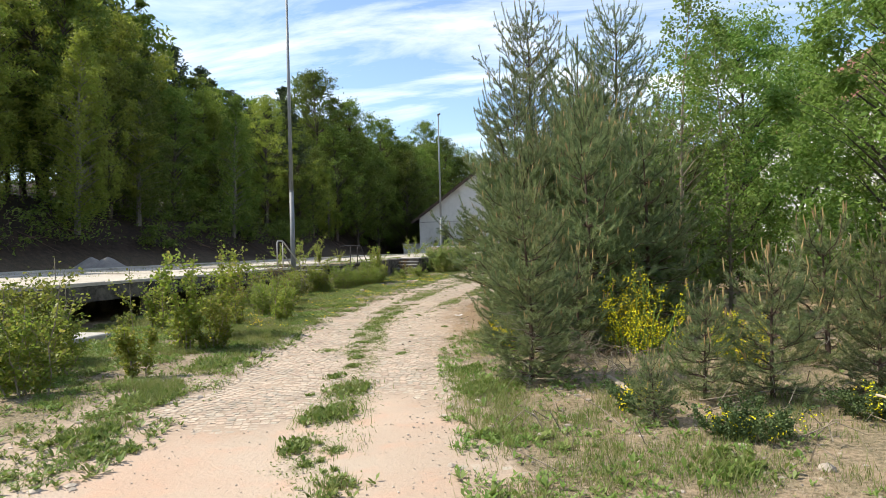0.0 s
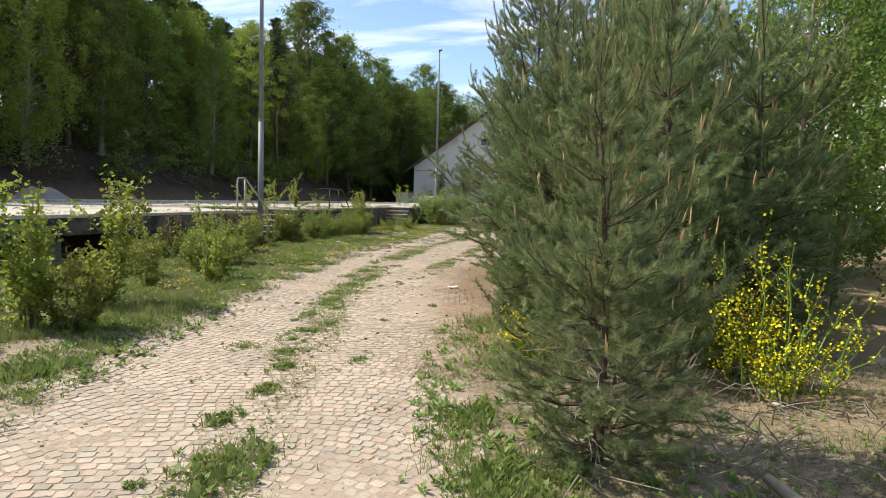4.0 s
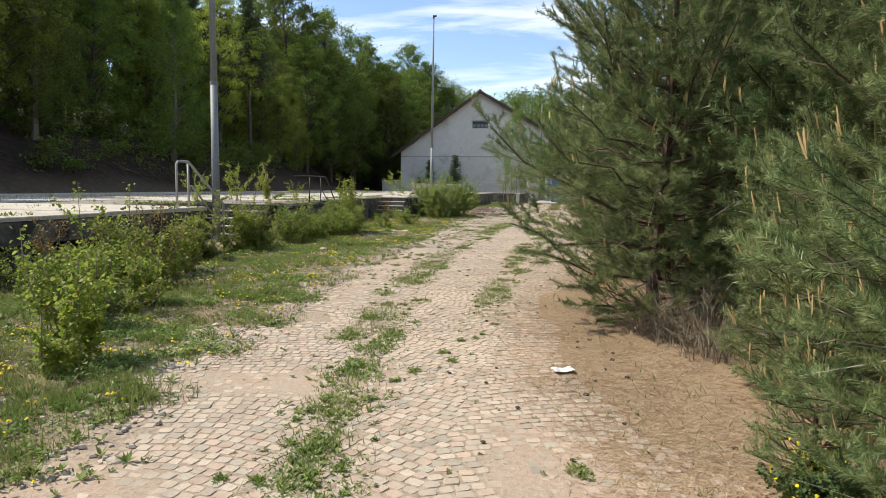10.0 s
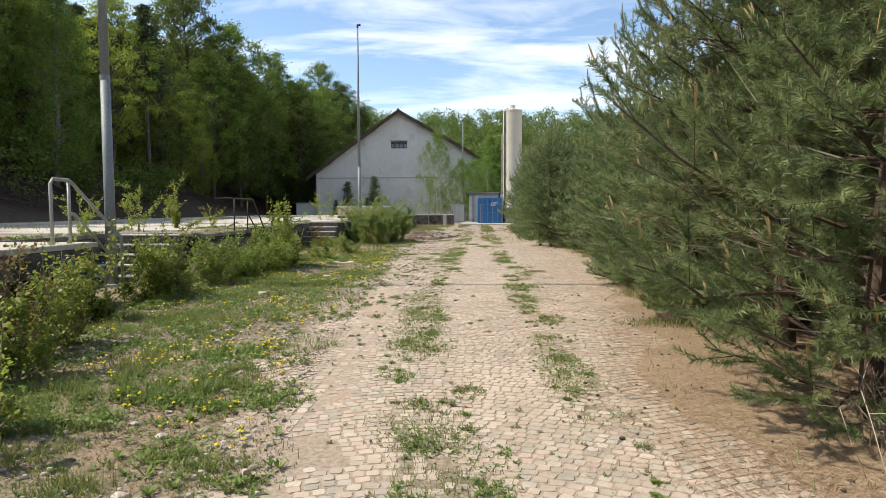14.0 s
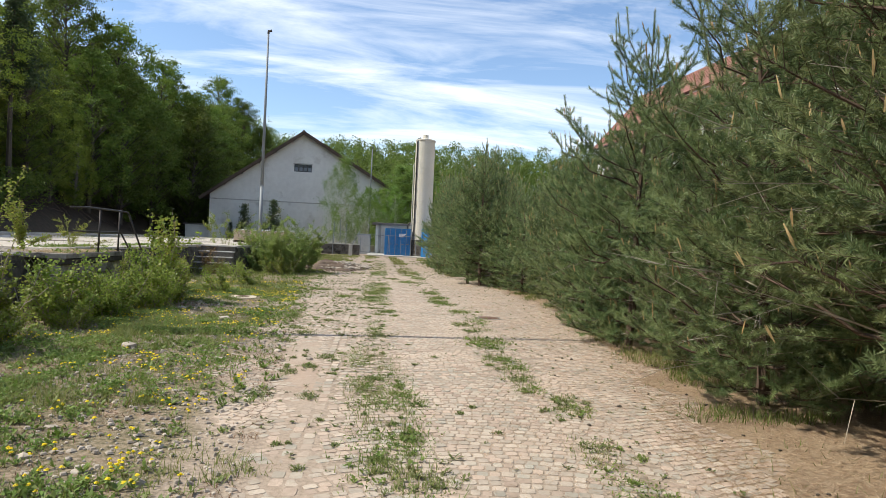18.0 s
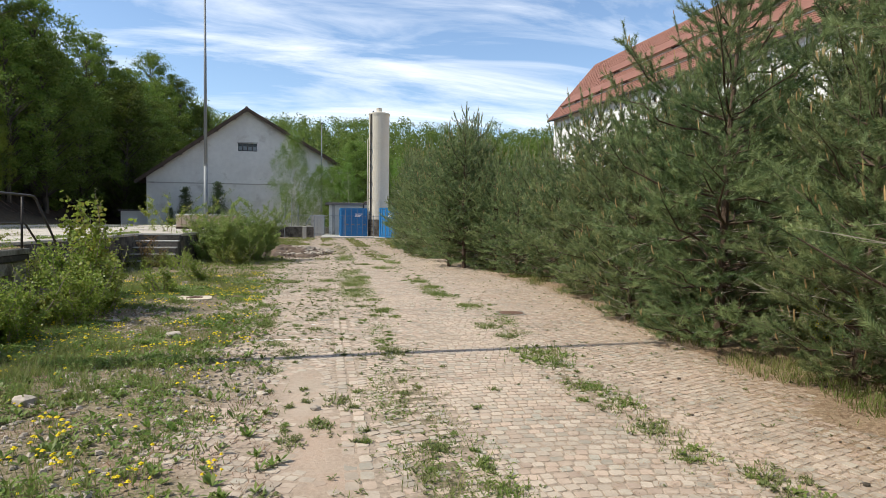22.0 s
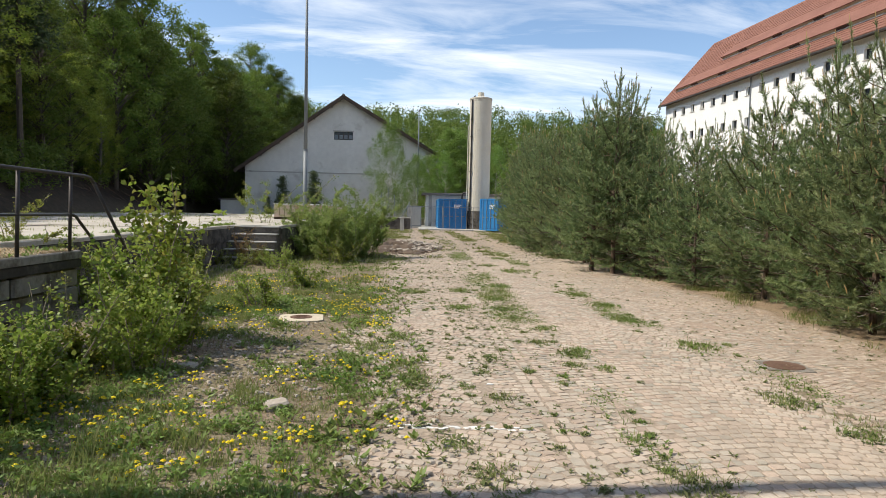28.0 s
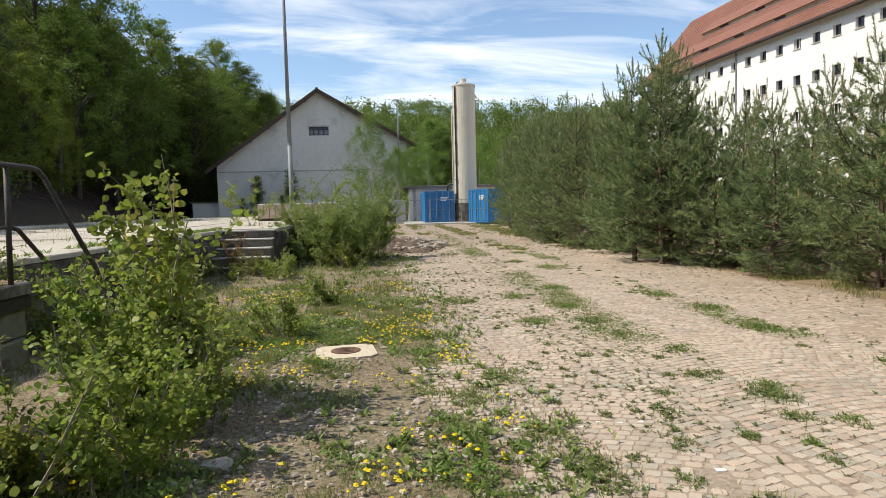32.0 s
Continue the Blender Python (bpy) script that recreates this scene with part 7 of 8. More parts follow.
def sow_far_tufts():
    """Thin grass and small stones on the unpaved end of the road."""
    rng = np.random.RandomState(181)
    n = 16000
    x, y = rng.uniform(-11.0, -1.2, n), rng.uniform(42, 74, n)
    side = np.maximum(1 - smooth_step(x, -8.6, -7.4), smooth_step(x, -3.4, -2.2))
    middle = np.maximum(1 - smooth_step(np.abs(x + 4.7), 0.25, 0.6), 0.6 * (1 - smooth_step(np.abs(x + 6.7), 0.2, 0.6)))
    keep = rng.rand(n) < np.clip(np.maximum(side, middle), 0.05, 1) * smooth_step(value_noise(x, y, 1.6, 78) * 0.6 + value_noise(x, y, 0.5, 79) * 0.4, 0.40, 0.58)
    x, y = x[keep], y[keep]
    v = rosettes(rng, x, y, rng.uniform(0.06, 0.16, len(x)), 8, (0.3, 2.0), 0.10)
    put("far_tufts", flat_mesh("far_tufts", v, 4), M_GRASS, "thin grass tufts at the unpaved end of the road", "grass", kind="stuff")
    s = Shape()
    for _ in range(2600):
        px, py = rng.uniform(-9.5, -1.5), rng.uniform(42, 76)
        e = rng.uniform(0.015, 0.05)
        pebble(s, px, py, float(height(px, py)) + e * 0.1, lambda: e * rng.uniform(0.7, 1.3))
    put("road_gravel", s, M_STONE, "grey and pale gravel on the end of the road", "gravel", kind="stuff")


def sow_verge_weeds():
    """Darker tufts, rosettes and dead brown stalks between the grass of the verge."""
    rng = np.random.RandomState(171)
    n = 26000
    y = rng.uniform(3, 40, n)
    x = lerp_at(ROAD_LEFT, y) - rng.uniform(-0.1, 4.2, n)
    keep = (x > EDGE_X + 0.1) & (np.hypot(x + 9.15, y - 30.3) > 0.5) & (rng.rand(n) < 0.6 * smooth_step(value_noise(x, y, 0.45, 72) * 0.6 + value_noise(x, y, 1.6, 73) * 0.4, 0.44, 0.66))
    x, y = x[keep], y[keep]
    v = rosettes(rng, x, y, rng.uniform(0.025, 0.10, len(x)) * (0.6 + 0.6 * value_noise(x, y, 1.1, 74)), 7, (0.2, 1.5), 0.17)
    put("verge_weeds", flat_mesh("verge_weeds", v, 4), M_WEED, "low leafy weeds crowding the grassy verge", "weeds", kind="stuff")
    n = 3800
    y = rng.uniform(2.0, 11.5, n)
    x = lerp_at(ROAD_RIGHT, y) + np.abs(rng.normal(size=n)) * 1.5 - 0.15
    keep = rng.rand(n) < 0.15 + 0.85 * smooth_step(value_noise(x, y, 0.6, 83) * 0.6 + value_noise(x, y, 0.2, 84) * 0.4, 0.44, 0.62)
    x, y = x[keep], y[keep]
    v = rosettes(rng, x, y, rng.uniform(0.025, 0.085, len(x)), 7, (0.2, 1.6), 0.16)
    put("bank_herbs", flat_mesh("bank_herbs", v, 4), M_WEED, "fresh herbs on the dry bank below the pines", "weeds", kind="stuff")
    n = 70000
    y = rng.uniform(8, 36, n)
    x = lerp_at(ROAD_LEFT, y) - rng.uniform(-0.2, 3.6, n)
    keep = (x > EDGE_X + 0.1) & (rng.rand(n) < smooth_step(value_noise(x, y, 0.7, 75), 0.46, 0.66))
    x, y = x[keep], y[keep]
    v = blades(rng, x, y, np.full(len(x), 0.036), 0.0040, 2.0)
    put("dead_moss", flat_mesh("dead_moss", v, 3), M_DEADMOSS, "reddish brown dead moss and stalks on the verge", "moss", kind="stuff")


sow_verge_weeds()
sow_far_tufts()

# ---- yard at the end of the road ----


def build_yard():
    put("concrete_pad", Shape().box((-7.2, 74.8, -0.2), (6.5, 88.5, 0.13), bevel=0.03), M_CONCRETE, "pale concrete pad under the containers", "concrete pad")
    sh = thing("flat_roofed_shed", "low grey rendered shed with a flat roof", "shed", at=pose(0, 0, 0.13))
    part("wall", Shape().box((-6.5, 83.4, 0), (1.6, 83.65, 3.05)), M_PLASTER, sh)
    part("side_wall", Shape().box((-6.5, 83.653, 0), (-6.25, 88.2, 3.05)), M_PLASTER, sh)
    part("side_wall", Shape().box((1.35, 83.653, 0), (1.6, 88.2, 3.05)), M_PLASTER, sh)
    part("roof", Shape().box((-6.9, 83.0, 3.05), (2.0, 88.6, 3.28), bevel=0.02), M_ROOFGREY, sh)
    part("pilaster", Shape().box((-6.2, 83.30, 0), (-5.9, 83.396, 3.04)), M_CONCRETE, sh)
    part("door", Shape().box((-5.2, 83.34, 0), (-4.2, 83.396, 2.1)), M_DARKSTEEL, sh)
    pipe = [(-3.2, 80.2, 2.6), (-3.2, 80.2, 3.2), (-3.05, 80.2, 3.4), (-2.5, 80.2, 3.4), (-2.35, 80.2, 3.2), (-2.35, 79.0, 2.4), (-2.3, 78.6, 0.2)]
    put("black_pipe", Shape().tube(pipe, 0.09, 10).tube([(-3.2, 80.2, 0.1), (-3.2, 80.2, 2.62)], 0.09, 10), M_DARKSTEEL, "bent black pipe by the silo", "pipe", smooth=True)
    put("horizontal_pipe", Shape().tube([(-3.6, 79.2, 0.13), (-3.6, 79.2, 2.75), (-0.6, 79.2, 2.75), (-0.6, 79.2, 0.13)], 0.045, 8), M_DARKSTEEL, "thin dark pipe across the silo foot", "pipe")
    cab = thing("electric_cabinet", "grey sheet metal electric cabinet", "cabinet", at=pose(-7.6, 80.5, 0.13))
    part("body", Shape().box((-0.65, -0.3, 0.08), (0.65, 0.3, 1.95), bevel=0.02), M_GALV, cab)
    part("door", Shape().box((-0.6, -0.325, 0.15), (-0.01, -0.304, 1.85)), M_CONCRETE, cab)
    part("door", Shape().box((0.01, -0.325, 0.15), (0.6, -0.304, 1.85)), M_CONCRETE, cab)
    part("plinth", Shape().box((-0.7, -0.35, -0.1), (0.7, 0.35, 0.078)), M_CONCRETE, cab)
    bo = thing("bollard", "squat white concrete bollard", "bollard", at=pose(-8.54, 71.2, 0))
    part("shaft", Shape().box((-0.15, -0.15, -0.1), (0.15, 0.15, 0.98), bevel=0.025), M_CONCRETE, bo)
    part("cap", Shape().box((-0.165, -0.165, 0.982), (0.165, 0.165, 1.04), bevel=0.02), M_DECK, bo)
    wall = thing("low_wall", "dark stained concrete wall with a coping", "wall")
    part("body", Shape().box((-13.5, 76.2, -0.2), (-7.9, 76.5, 0.95)), M_FASCIA, wall)
    part("coping", Shape().box((-13.55, 76.15, 0.953), (-7.85, 76.55, 1.03), bevel=0.015), M_CONCRETE, wall)
    put("kerb_slab", Shape().box((-2.6, 73.2, -0.05), (0.2, 73.9, 0.12), bevel=0.03), M_DECK, "pale concrete slab before the containers", "slab")
    fence = thing("wire_fence", "galvanised wire mesh fence round the yard", "fence")
    for i, x in enumerate(np.arange(-13.0, 4.1, 2.6)):
        part("post", Shape().tube([(x, 75.2, -0.1), (x, 75.2, 2.05)], 0.03, 6), M_GALV, fence)
    part("top_rail", Shape().tube([(-13.0, 75.2, 1.98), (2.6, 75.2, 1.98)], 0.02, 5), M_GALV, fence)
    mesh = Shape()
    for z in np.arange(0.15, 1.95, 0.2):
        mesh.tube([(-13.0, 75.2, z), (2.6, 75.2, z)], 0.002, 3, cap=False)
    for x in np.arange(-13.0, 2.6, 0.3):
        mesh.tube([(x, 75.21, 0.1), (x, 75.21, 1.95)], 0.0014, 3, cap=False)
    tagged(part("wire_mesh", mesh, M_GALV, fence), kind="stuff")
    for x, y, h in ((-10.6, 79.0, 3.2), (-10.0, 79.4, 3.6), (-9.4, 79.0, 3.0)):
        put("scaffold_tube", Shape().tube([(x, y, -0.1), (x, y, h)], 0.045, 7), M_GALV, "upright steel tube in the yard", "steel tube", "upright tubes")
    put("leaning_tube", Shape().tube([(-9.3, 79.3, 0.0), (-8.0, 79.6, 2.4)], 0.045, 7), M_GALV, "leaning steel tube in the yard", "steel tube", "upright tubes")


build_yard()


def build_brick_stacks():
    """Palleted pale bricks on the platform."""
    brick = Shape().box((-0.115, -0.055, 0), (0.115, 0.055, 0.110), bevel=0.006).mesh("brick")
    brick.materials.append(M_BRICK)
    for x in (-13.75, -12.6, -11.45):
        p = thing("brick_pallet", "pallet stacked with pale pink bricks", "brick stack", "brick pallets", at=pose(x, 52.4, DECK_Z))
        for k in range(3):
            part("pallet_bearer", Shape().box((-0.52, -0.42 + k * 0.38, 0.0), (0.52, -0.34 + k * 0.38, 0.09)), M_TIMBER, p)
        for k in range(5):
            part("pallet_board", Shape().box((-0.52 + k * 0.215, -0.46, 0.092), (-0.34 + k * 0.215, 0.46, 0.115)), M_TIMBER, p)
        part("cover_sheet", Shape().box((-0.52, -0.51, 0.715), (0.52, 0.50, 0.745), bevel=0.012), M_PAPER, p, "white plastic sheet")
        for row in range(5):
            for i in range(4):
                for j in range(8):
                    if 0 < i < 3 and 0 < j < 7 and row < 4:
                        continue
                    b = part("brick", brick, M_BRICK, p)
                    b.location = (-0.375 + i * 0.25, -0.43 + j * 0.122, 0.118 + row * 0.118)


build_brick_stacks()


def rough_stone(rng, size):
    bm = bmesh.new()
    bmesh.ops.create_icosphere(bm, subdivisions=1, radius=1)
    for v in bm.verts:
        v.co = Vector((v.co.x * size * rng.uniform(0.7, 1.2), v.co.y * size * rng.uniform(0.6, 1.0), v.co.z * size * rng.uniform(0.35, 0.65)))
    v = [tuple(q.co) for q in bm.verts]
    f = [tuple(q.index for q in face.verts) for face in bm.faces]
    bm.free()
    return v, f


def scatter_stones():
    rng = random.Random(61)
    s = Shape()
    for _ in range(420):
        y = rng.uniform(2, 36)
        x = float(lerp_at(ROAD_LEFT, y)) - abs(rng.gauss(0, 1.6)) + 0.2
        if x < -11:
            continue
        v, f = rough_stone(rng, rng.choice((0.012, 0.018, 0.025, 0.04, 0.06)))
        z = float(height(x, y))
        s.add([(x + a, y + b, z + c) for a, b, c in v], f)
    for _ in range(200):
        y = rng.uniform(1.5, 12)
        x = float(lerp_at(ROAD_RIGHT, y)) + rng.uniform(-0.2, 3.0)
        v, f = rough_stone(rng, rng.choice((0.012, 0.02, 0.03, 0.045)))
        z = float(height(x, y))
        s.add([(x + a, y + b, z + c) for a, b, c in v], f)
    for _ in range(5200):
        y = rng.uniform(1.5, 11)
        q = rng.random()
        if q < 0.35:
            x = float(lerp_at(ROAD_LEFT, y)) - rng.uniform(-0.5, 3.2)
        elif q < 0.75:
            x = float(lerp_at(ROAD_RIGHT, y)) + rng.uniform(-0.5, 2.8)
        else:
            x = rng.uniform(float(lerp_at(ROAD_LEFT, y)), float(lerp_at(ROAD_RIGHT, y)))
        e = rng.choice((0.004, 0.006, 0.008, 0.011, 0.016)) * (0.7 if q >= 0.75 else 1)
        z = float(height(x, y)) + e * 0.2
        j = lambda: e * rng.uniform(0.7, 1.3)
        pebble(s, x, y, z, j)
    for _ in range(13000):
        y = rng.uniform(9, 34)
        x = float(lerp_at(ROAD_LEFT, y)) - rng.uniform(-0.15, 3.0)
        if value_noise(x, y, 1.1, 61) < 0.42:
            continue
        e = rng.choice((0.006, 0.009, 0.013, 0.018, 0.028))
        z = float(height(x, y)) + e * 0.2
        j = lambda: e * rng.uniform(0.7, 1.3)
        pebble(s, x, y, z, j)
    put("loose_stones", s, M_STONE, "pale loose stones and pebbles on the verges", "stones", kind="stuff")
    r = Shape()
    for _ in range(420):
        a, q = rng.uniform(0, math.tau), rng.random() ** 0.6
        x, y = -7.9 + math.cos(a) * 1.5 * q, 47.9 + math.sin(a) * 3.0 * q
        v, f = rough_stone(rng, rng.choice((0.03, 0.05, 0.08, 0.12)))
        z = 0.08 + 0.30 * (1 - q) * (0.6 + 0.4 * rng.random())
        r.add([(x + b, y + c, z + d) for b, c, d in v], f)
    put("rubble_heap", r, M_STONE, "heap of grey broken stones on dark earth", "rubble", kind="stuff")
    mound = Shape()
    nx, ny = 26, 34
    gx, gy = np.meshgrid(np.linspace(-10.2, -6.5, nx), np.linspace(43.6, 51.4, ny))
    q = np.hypot((gx + 8.3) / 1.75, (gy - 47.4) / 3.7) + (value_noise(gx, gy, 0.7, 91) - 0.5) * 0.5
    gz = 0.30 * (1 - smooth_step(q, 0.35, 1.02)) * (0.35 + 1.2 * value_noise(gx, gy, 0.5, 92)) + (value_noise(gx, gy, 0.16, 93) - 0.5) * 0.08 * (q < 1) - 0.05
    mound.add([(float(x), float(y), float(z)) for x, y, z in zip(gx.ravel(), gy.ravel(), gz.ravel())], [(j * nx + i, j * nx + i + 1, j * nx + nx + i + 1, j * nx + nx + i) for j in range(ny - 1) for i in range(nx - 1)])
    for _ in range(380):
        a, q = rng.uniform(0, math.tau), rng.random() ** 0.5
        v, f = rough_stone(rng, rng.choice((0.05, 0.08, 0.11)))
        z = 0.20 * (1 - q)
        mound.add([(-8.3 + math.cos(a) * 1.7 * q + b, 47.2 + math.sin(a) * 3.5 * q + c, z + d) for b, c, d in v], f)
    put("earth_mound", mound, M_EARTH, "low mound of dark brown earth", "earth mound")
    for x, y, sz, lab in ((-10.6, 29.9, 0.14, "pale stone below the platform"), (1.47, 4.73, 0.07, "small grey concrete lump"), (1.9, 10.6, 0.12, "pale stone under the pines"), (-6.8, 23.0, 0.05, "small stone beside the track"), (-9.1, 23.5, 0.12, "flat stone in the grass"), (-0.5, 5.4, 0.06, "small grey stone at the road edge"), (-9.7, 27.6, 0.11, "broken stone in the grass")):
        v, f = rough_stone(rng, sz)
        z = float(height(x, y))
        st = put("stone", Shape().add([(b, c, d) for b, c, d in v], f), M_STONE, lab, "stone", "single stones", at=pose(x, y, z + sz * 0.2))
    zz = float(height(-8.65, 26.5))
    put("stone_block", Shape().box((-0.09, -0.065, -0.03), (0.09, 0.065, 0.065), bevel=0.016), M_STONE, "square pale sett lying loose in the weeds", "stone", "single stones", at=pose(-8.65, 26.5, zz, 6, -4, 25))
    cones = Shape()
    for _ in range(70):
        y = rng.uniform(9.5, 24)
        x = float(lerp_at(ROAD_RIGHT, y)) + rng.uniform(-1.0, 0.8)
        v, f = rough_stone(rng, rng.uniform(0.014, 0.026))
        z = float(height(x, y)) + 0.012
        cones.add([(x + b, y + c, z + d) for b, c, d in v], f)
    put("pine_cones", cones, M_TRUNK, "dark fallen pine cones on the paving edge", "pine cones", kind="stuff")


def lay_small_things():
    rng = random.Random(71)
    # cream manhole surround with an iron lid
    mh = thing("manhole", "cream concrete manhole surround with a rusty lid", "manhole", at=pose(-9.15, 30.4, float(height(-9.15, 30.4)) - 0.030, 0, 0, 8))
    ring = Shape()
    n = 20
    outer = [(math.copysign(min(1, abs(math.cos(a) * 1.25)), math.cos(a)) * 0.30, math.copysign(min(1, abs(math.sin(a) * 1.25)), math.sin(a)) * 0.29) for a in np.arange(n) * math.tau / n]
    inner = [(math.cos(a) * 0.155, math.sin(a) * 0.155) for a in np.arange(n) * math.tau / n]
    v = [(x, y, -0.05) for x, y in outer] + [(x, y, 0.045) for x, y in outer] + [(x, y, 0.05) for x, y in inner] + [(x, y, -0.05) for x, y in inner]
    ring.add(v, [(r + k, r + (k + 1) % n, r + n + (k + 1) % n, r + n + k) for r in (0, n, 2 * n) for k in range(n)])
    part("surround", ring, M_CREAM, mh, "cream concrete collar")
    part("lid", Shape().tube([(0, 0, 0.0), (0, 0, 0.056)], 0.15, 24), M_IRON, mh, "rusty iron lid")
    for k in range(4):
        part("lid_rib", Shape().box((-0.08, -0.075 + k * 0.05 - 0.008, 0.0565), (0.08, -0.075 + k * 0.05 + 0.008, 0.060)), M_IRON, mh)
    m2 = thing("manhole_cover", "dark iron manhole cover flush with the paving", "manhole", at=pose(-3.7, 28.0, float(height(-3.7, 28.0)) + 0.006, 0, 0, -10))
    part("frame", Shape().box((-0.23, -0.23, -0.05), (0.23, 0.23, 0.004)), M_LANDING, m2)
    part("lid", Shape().tube([(0, 0, 0), (0, 0, 0.010)], 0.20, 24), M_IRON, m2)
    # worn white line
    flecks = [(-7.75 + 0.045 * k + rng.uniform(-0.02, 0.02), 26.12 - 0.006 * k + rng.uniform(-0.045, 0.045), rng.uniform(0.04, 0.12), rng.uniform(0.02, 0.05)) for k in range(22)]
    flecks += [(-8.0 + 0.12 * k + rng.uniform(-0.05, 0.05), 28.05 - 0.01 * k + rng.uniform(-0.05, 0.05), rng.uniform(0.03, 0.09), rng.uniform(0.015, 0.04)) for k in range(9)]
    for x, y, l, w in flecks + [(-6.9, 27.2, 0.09, 0.05)]:
        s = Shape()
        pts = [(math.cos(a) * l / 2 * rng.uniform(0.5, 1.25), math.sin(a) * w / 2 * rng.uniform(0.5, 1.3)) for a in np.arange(8) * math.tau / 8]
        k = len(pts)
        top = 0.0052 + rng.uniform(0, 0.001)
        s.add([(a, b, -0.01) for a, b in pts] + [(a * 0.98, b * 0.98, top) for a, b in pts], [tuple(range(k, 2 * k))] + [(i, (i + 1) % k, k + (i + 1) % k, k + i) for i in range(k)])
        put("paint_patch", s, M_PAINT, "worn patch of white paint on the setts", "road marking", "worn white line", kind="structure", at=pose(x, y, float(height(x, y)), 0, 0, rng.uniform(-16, 4)))
    # crumpled paper
    s = Shape()
    nx = 7
    v = [((i - 3) * 0.03, (j - 2) * 0.028, 0.012 + 0.022 * rng.random() + 0.004 * abs(i - 3)) for j in range(5) for i in range(nx)]
    s.add(v + [(a, b, c - 0.002) for a, b, c in v], [(j * nx + i, j * nx + i + 1, (j + 1) * nx + i + 1, (j + 1) * nx + i) for j in range(4) for i in range(nx - 1)] + [(35 + j * nx + i, 35 + (j + 1) * nx + i, 35 + (j + 1) * nx + i + 1, 35 + j * nx + i + 1) for j in range(4) for i in range(nx - 1)])
    put("paper_scrap", s, M_PAPER, "crumpled white paper on the needle litter", "paper", at=pose(-3.22, 14.5, float(height(-3.22, 14.5)) + 0.004, 0, 0, 20))
    # fallen wood
    z = lambda x, y: float(height(x, y))
    put("fallen_branch", Shape().tube([(0.08, 7.35, z(0.08, 7.35) + 0.07), (0.28, 6.9, z(0.28, 6.9) + 0.05), (0.47, 6.3, z(0.47, 6.3) + 0.03)], [0.03, 0.036, 0.028], 7), M_DRYWOOD, "pale barkless branch lying in dry grass", "branch", smooth=True)
    put("fallen_branch", Shape().tube([(2.2, 5.9, z(2.2, 5.9) + 0.25), (2.8, 5.5, z(2.8, 5.5) + 0.12), (3.4, 5.0, z(3.4, 5.0) + 0.02)], [0.012, 0.014, 0.016], 6), M_DRYWOOD, "thin bare branch under the pines", "branch", smooth=True)
    brush = Shape()
    for _ in range(330):
        q = rng.random()
        x, y = rng.gauss(-0.25, 0.45), rng.gauss(8.9, 0.7)
        if q > 0.72:
            x, y = rng.uniform(-0.9, 3.0), rng.uniform(4.5, 10)
        elif q > 0.4:
            x, y = rng.uniform(-1.9, 1.2), rng.uniform(9.5, 19)
            x = max(x, float(lerp_at(ROAD_RIGHT, y)) + 0.7)
        a = rng.uniform(0, math.tau)
        l = rng.uniform(0.15, 0.55)
        z0 = z(x, y) + rng.uniform(0.0, 0.06)
        brush.tube([(x, y, z0), (x + math.cos(a) * l * 0.5, y + math.sin(a) * l * 0.5, z0 + rng.uniform(0.02, 0.2)), (x + math.cos(a + 0.3) * l, y + math.sin(a + 0.3) * l, z0 + rng.uniform(0.0, 0.22))], [0.006, 0.0045, 0.002], 4, cap=False)
    put("brushwood", brush, M_TWIG, "grey dead brushwood below the pines", "brushwood", kind="stuff")
    # gravel cones at the back of the platform
    for x, y, h, r in ((-24.6, 26.4, 0.62, 0.95), (-22.9, 25.6, 0.60, 1.0)):
        s = Shape()
        k = 20
        pts = [(0, 0, h)]
        for rr, zz in ((0.25, 0.80), (0.6, 0.42), (1.0, -0.02)):
            pts += [(math.cos(i * math.tau / k) * r * rr * rng.uniform(0.92, 1.08), math.sin(i * math.tau / k) * r * rr * rng.uniform(0.92, 1.08), h * zz) for i in range(k)]
        f = [(0, 1 + i, 1 + (i + 1) % k) for i in range(k)]
        for b in (1, 1 + k):
            f += [(b + i, b + k + i, b + k + (i + 1) % k, b + (i + 1) % k) for i in range(k)]
        put("gravel_cone", s.add(pts, f), M_GRAVEL, "small grey cone of gravel on the platform", "gravel heap", "gravel heaps", smooth=True, at=pose(x, y, DECK_Z))
    put("track_kerb", Shape().box((-21.4, -16, DECK_Z - 0.02), (-21.15, 60, DECK_Z + 0.11), bevel=0.015), M_CONCRETE, "long low concrete kerb on the platform", "kerb", kind="structure")


M_EARTH = surface("dark_earth", (0.10, 0.07, 0.05), (0.16, 0.115, 0.08), 0.95, 14, 2, 0.7)
M_GRAVEL = surface("grey_gravel", (0.22, 0.20, 0.18), (0.30, 0.28, 0.25), 0.95, 30, 3, 0.9)
M_DRYWOOD = surface("dry_pale_wood", (0.42, 0.34, 0.25), (0.52, 0.44, 0.34), 0.85, 25, 4, 0.4)
scatter_stones()
lay_small_things()


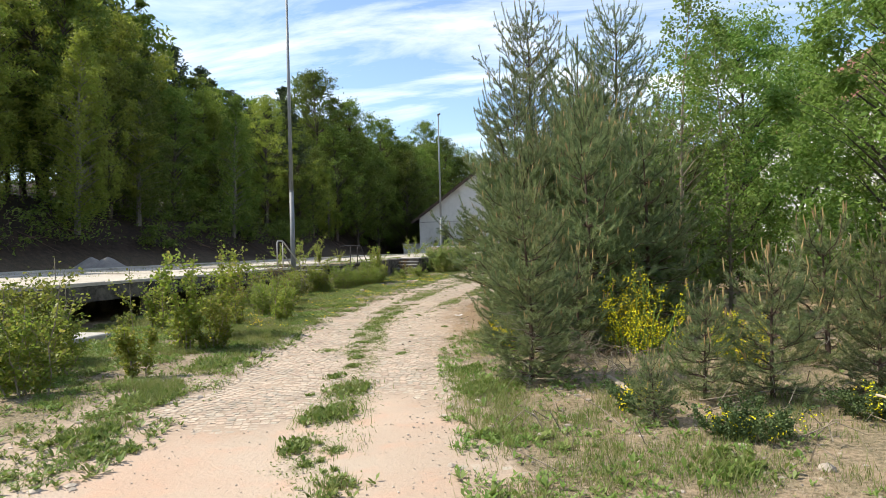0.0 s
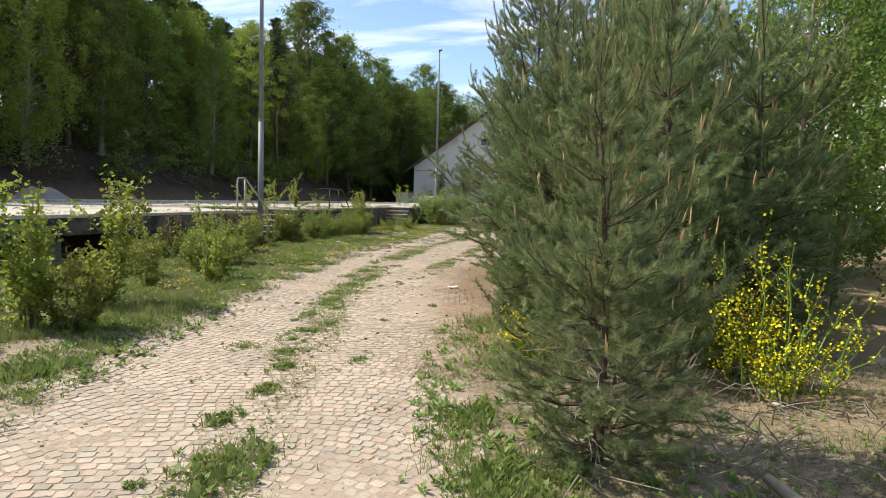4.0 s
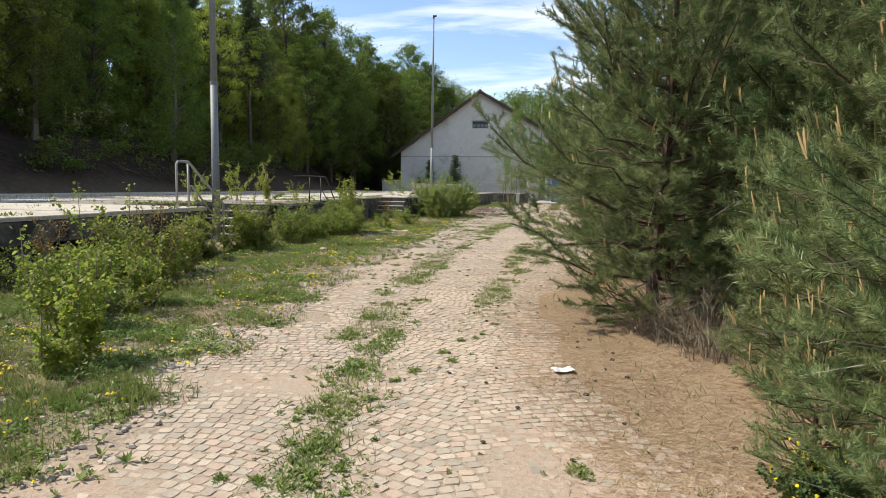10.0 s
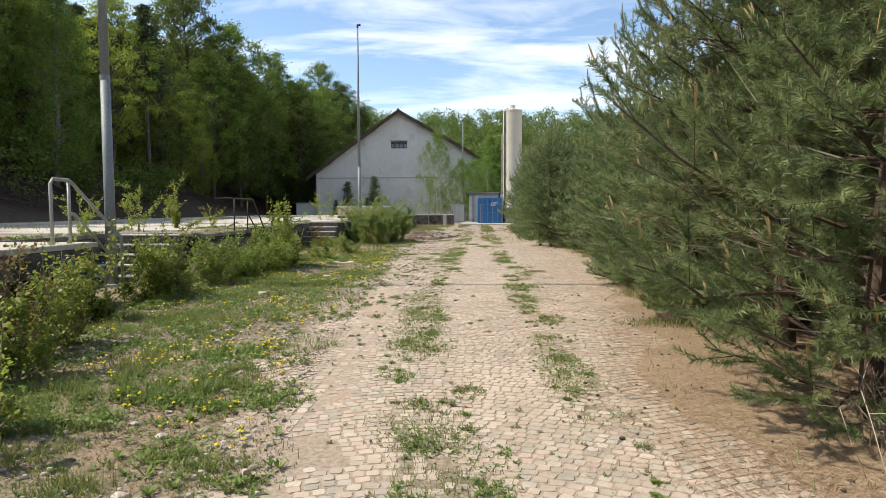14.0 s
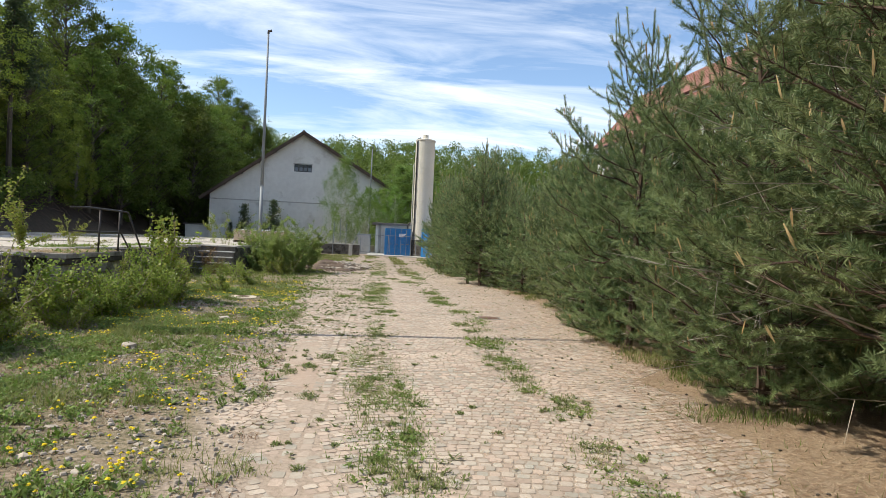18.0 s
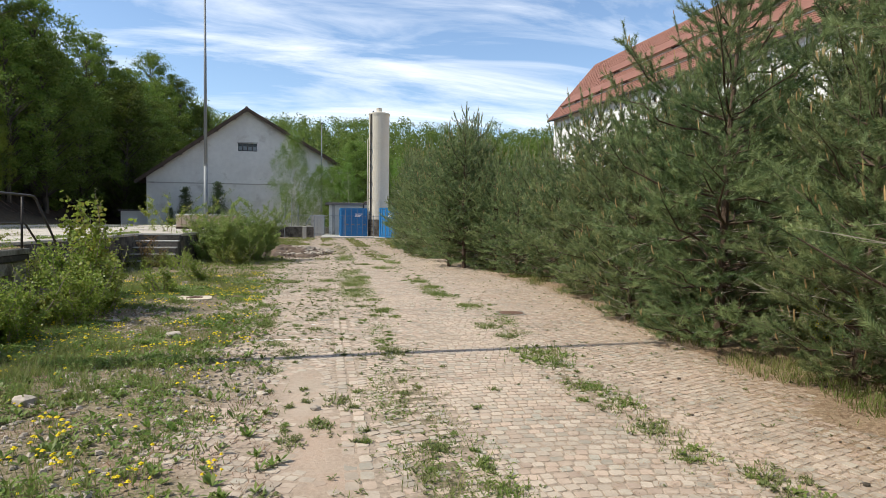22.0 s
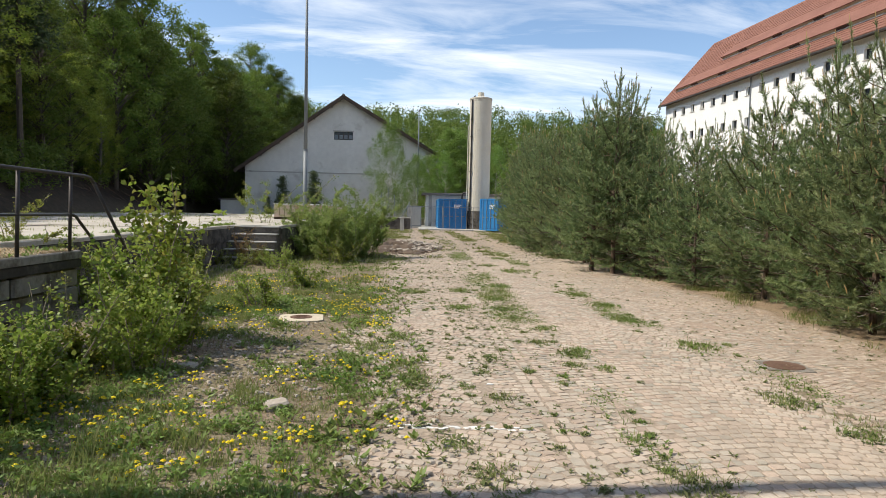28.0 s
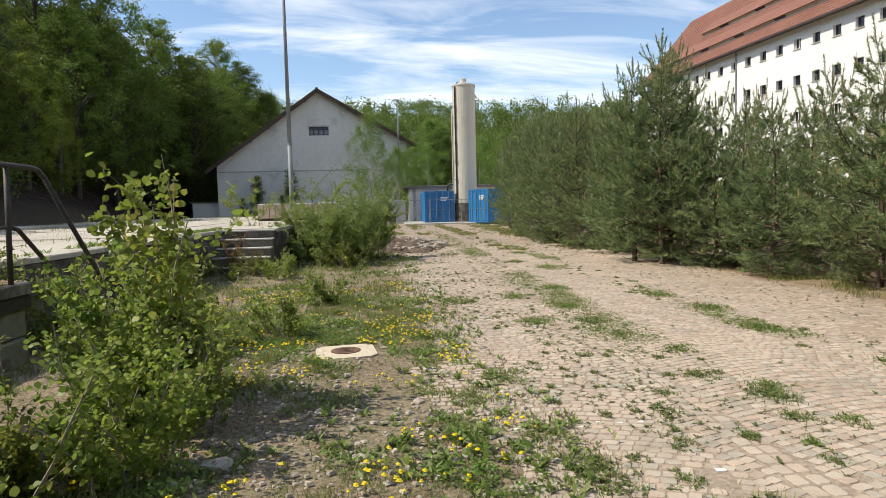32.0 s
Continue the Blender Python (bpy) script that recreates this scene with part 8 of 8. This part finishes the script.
def deck_weeds():
    """Grass and weeds in the platform's joints and along its rear."""
    rng = np.random.RandomState(111)
    v = []
    for _ in range(420):
        y = rng.uniform(4, 70)
        x = rng.uniform(-26.5, -18.5) if rng.rand() < 0.75 else rng.uniform(-18, -12.8)
        n = rng.randint(10, 26)
        px, py = x + rng.normal(size=n) * 0.16, y + rng.normal(size=n) * 0.5
        b = blades(rng, px, py, np.full(n, 0.13 if x < -18 else 0.08), 0.008, 1.0)
        b[:, 2] += DECK_Z - np.repeat(height(px, py), 3)
        keep = np.repeat(height(px, py) < 0.9, 3)
        v.append(b[keep])
    # grass and herbs along the broken deck edges
    edge = []
    for right, y0, y1, n in ((-11.2, 26.4, 28.6, 40), (-12.75, 28.8, 40.2, 520), (-11.5, 8.0, 22.3, 240), (-13.5, 22.5, 26.2, 160), (-11.45, 40.5, 60.0, 420)):
        ey = rng.uniform(y0, y1, n)
        ex = right - 0.02 - np.abs(rng.normal(size=n)) * 0.22
        keep = value_noise(ex, ey, 0.8, 77) > 0.36
        ex, ey = ex[keep], ey[keep]
        r = rosettes(rng, ex, ey, rng.uniform(0.03, 0.11, len(ex)), 7, (0.2, 1.8), 0.15)
        r[:, 2] += DECK_Z + 0.01 - np.repeat(height(ex, ey), 28)
        edge.append(r)
    put("edge_weeds", flat_mesh("edge_weeds", np.concatenate(edge), 4), M_WEED, "weeds rooted along the broken edge of the platform", "weeds", kind="stuff")
    # crumbs, dead leaves and twigs on the broken landing
    n = 5000
    px, py = -11.25 - np.abs(rng.normal(size=n)) * 0.45, rng.uniform(26.4, 28.6, n)
    a = rng.uniform(0, math.tau, n)
    d = np.stack([np.cos(a), np.sin(a), rng.uniform(0, 0.5, n)], 1) * rng.uniform(0.01, 0.05, (n, 1))
    w = np.stack([-np.sin(a), np.cos(a), np.zeros(n)], 1) * 0.006
    c = np.stack([px, py, DECK_Z + 0.02 + rng.uniform(0, 0.012, n)], 1)
    put("deck_litter", flat_mesh("deck_litter", np.stack([c - d + w, c - d - w, c + d], 1).reshape(-1, 3), 3), M_LITTER, "brown dead leaves and crumbs on the landing", "litter", kind="stuff")
    put("deck_grass", flat_mesh("deck_grass", np.concatenate(v), 3), M_GRASS, "grass and weeds in the platform joints", "grass", kind="stuff")


deck_weeds()

# ---- single setts of the carriageway ----


def place_single_setts():
    meshes = []
    for v, f in SETTS:
        me = bpy.data.meshes.new("sett")
        me.from_pydata(v, [], f)
        me.materials.append(M_SETTP)
        meshes.append(me)
    for (x, y, w, d), z, turn, k in single_setts:
        ob = new("sett", meshes[k])
        ob.matrix_world = Matrix.Translation((x, y, z)) @ pose(0, 0, 0, 0, 0, math.degrees(turn)) @ Matrix.Diagonal((w * 0.97, d * 0.99, 1, 1))
        ob.parent = road


place_single_setts()
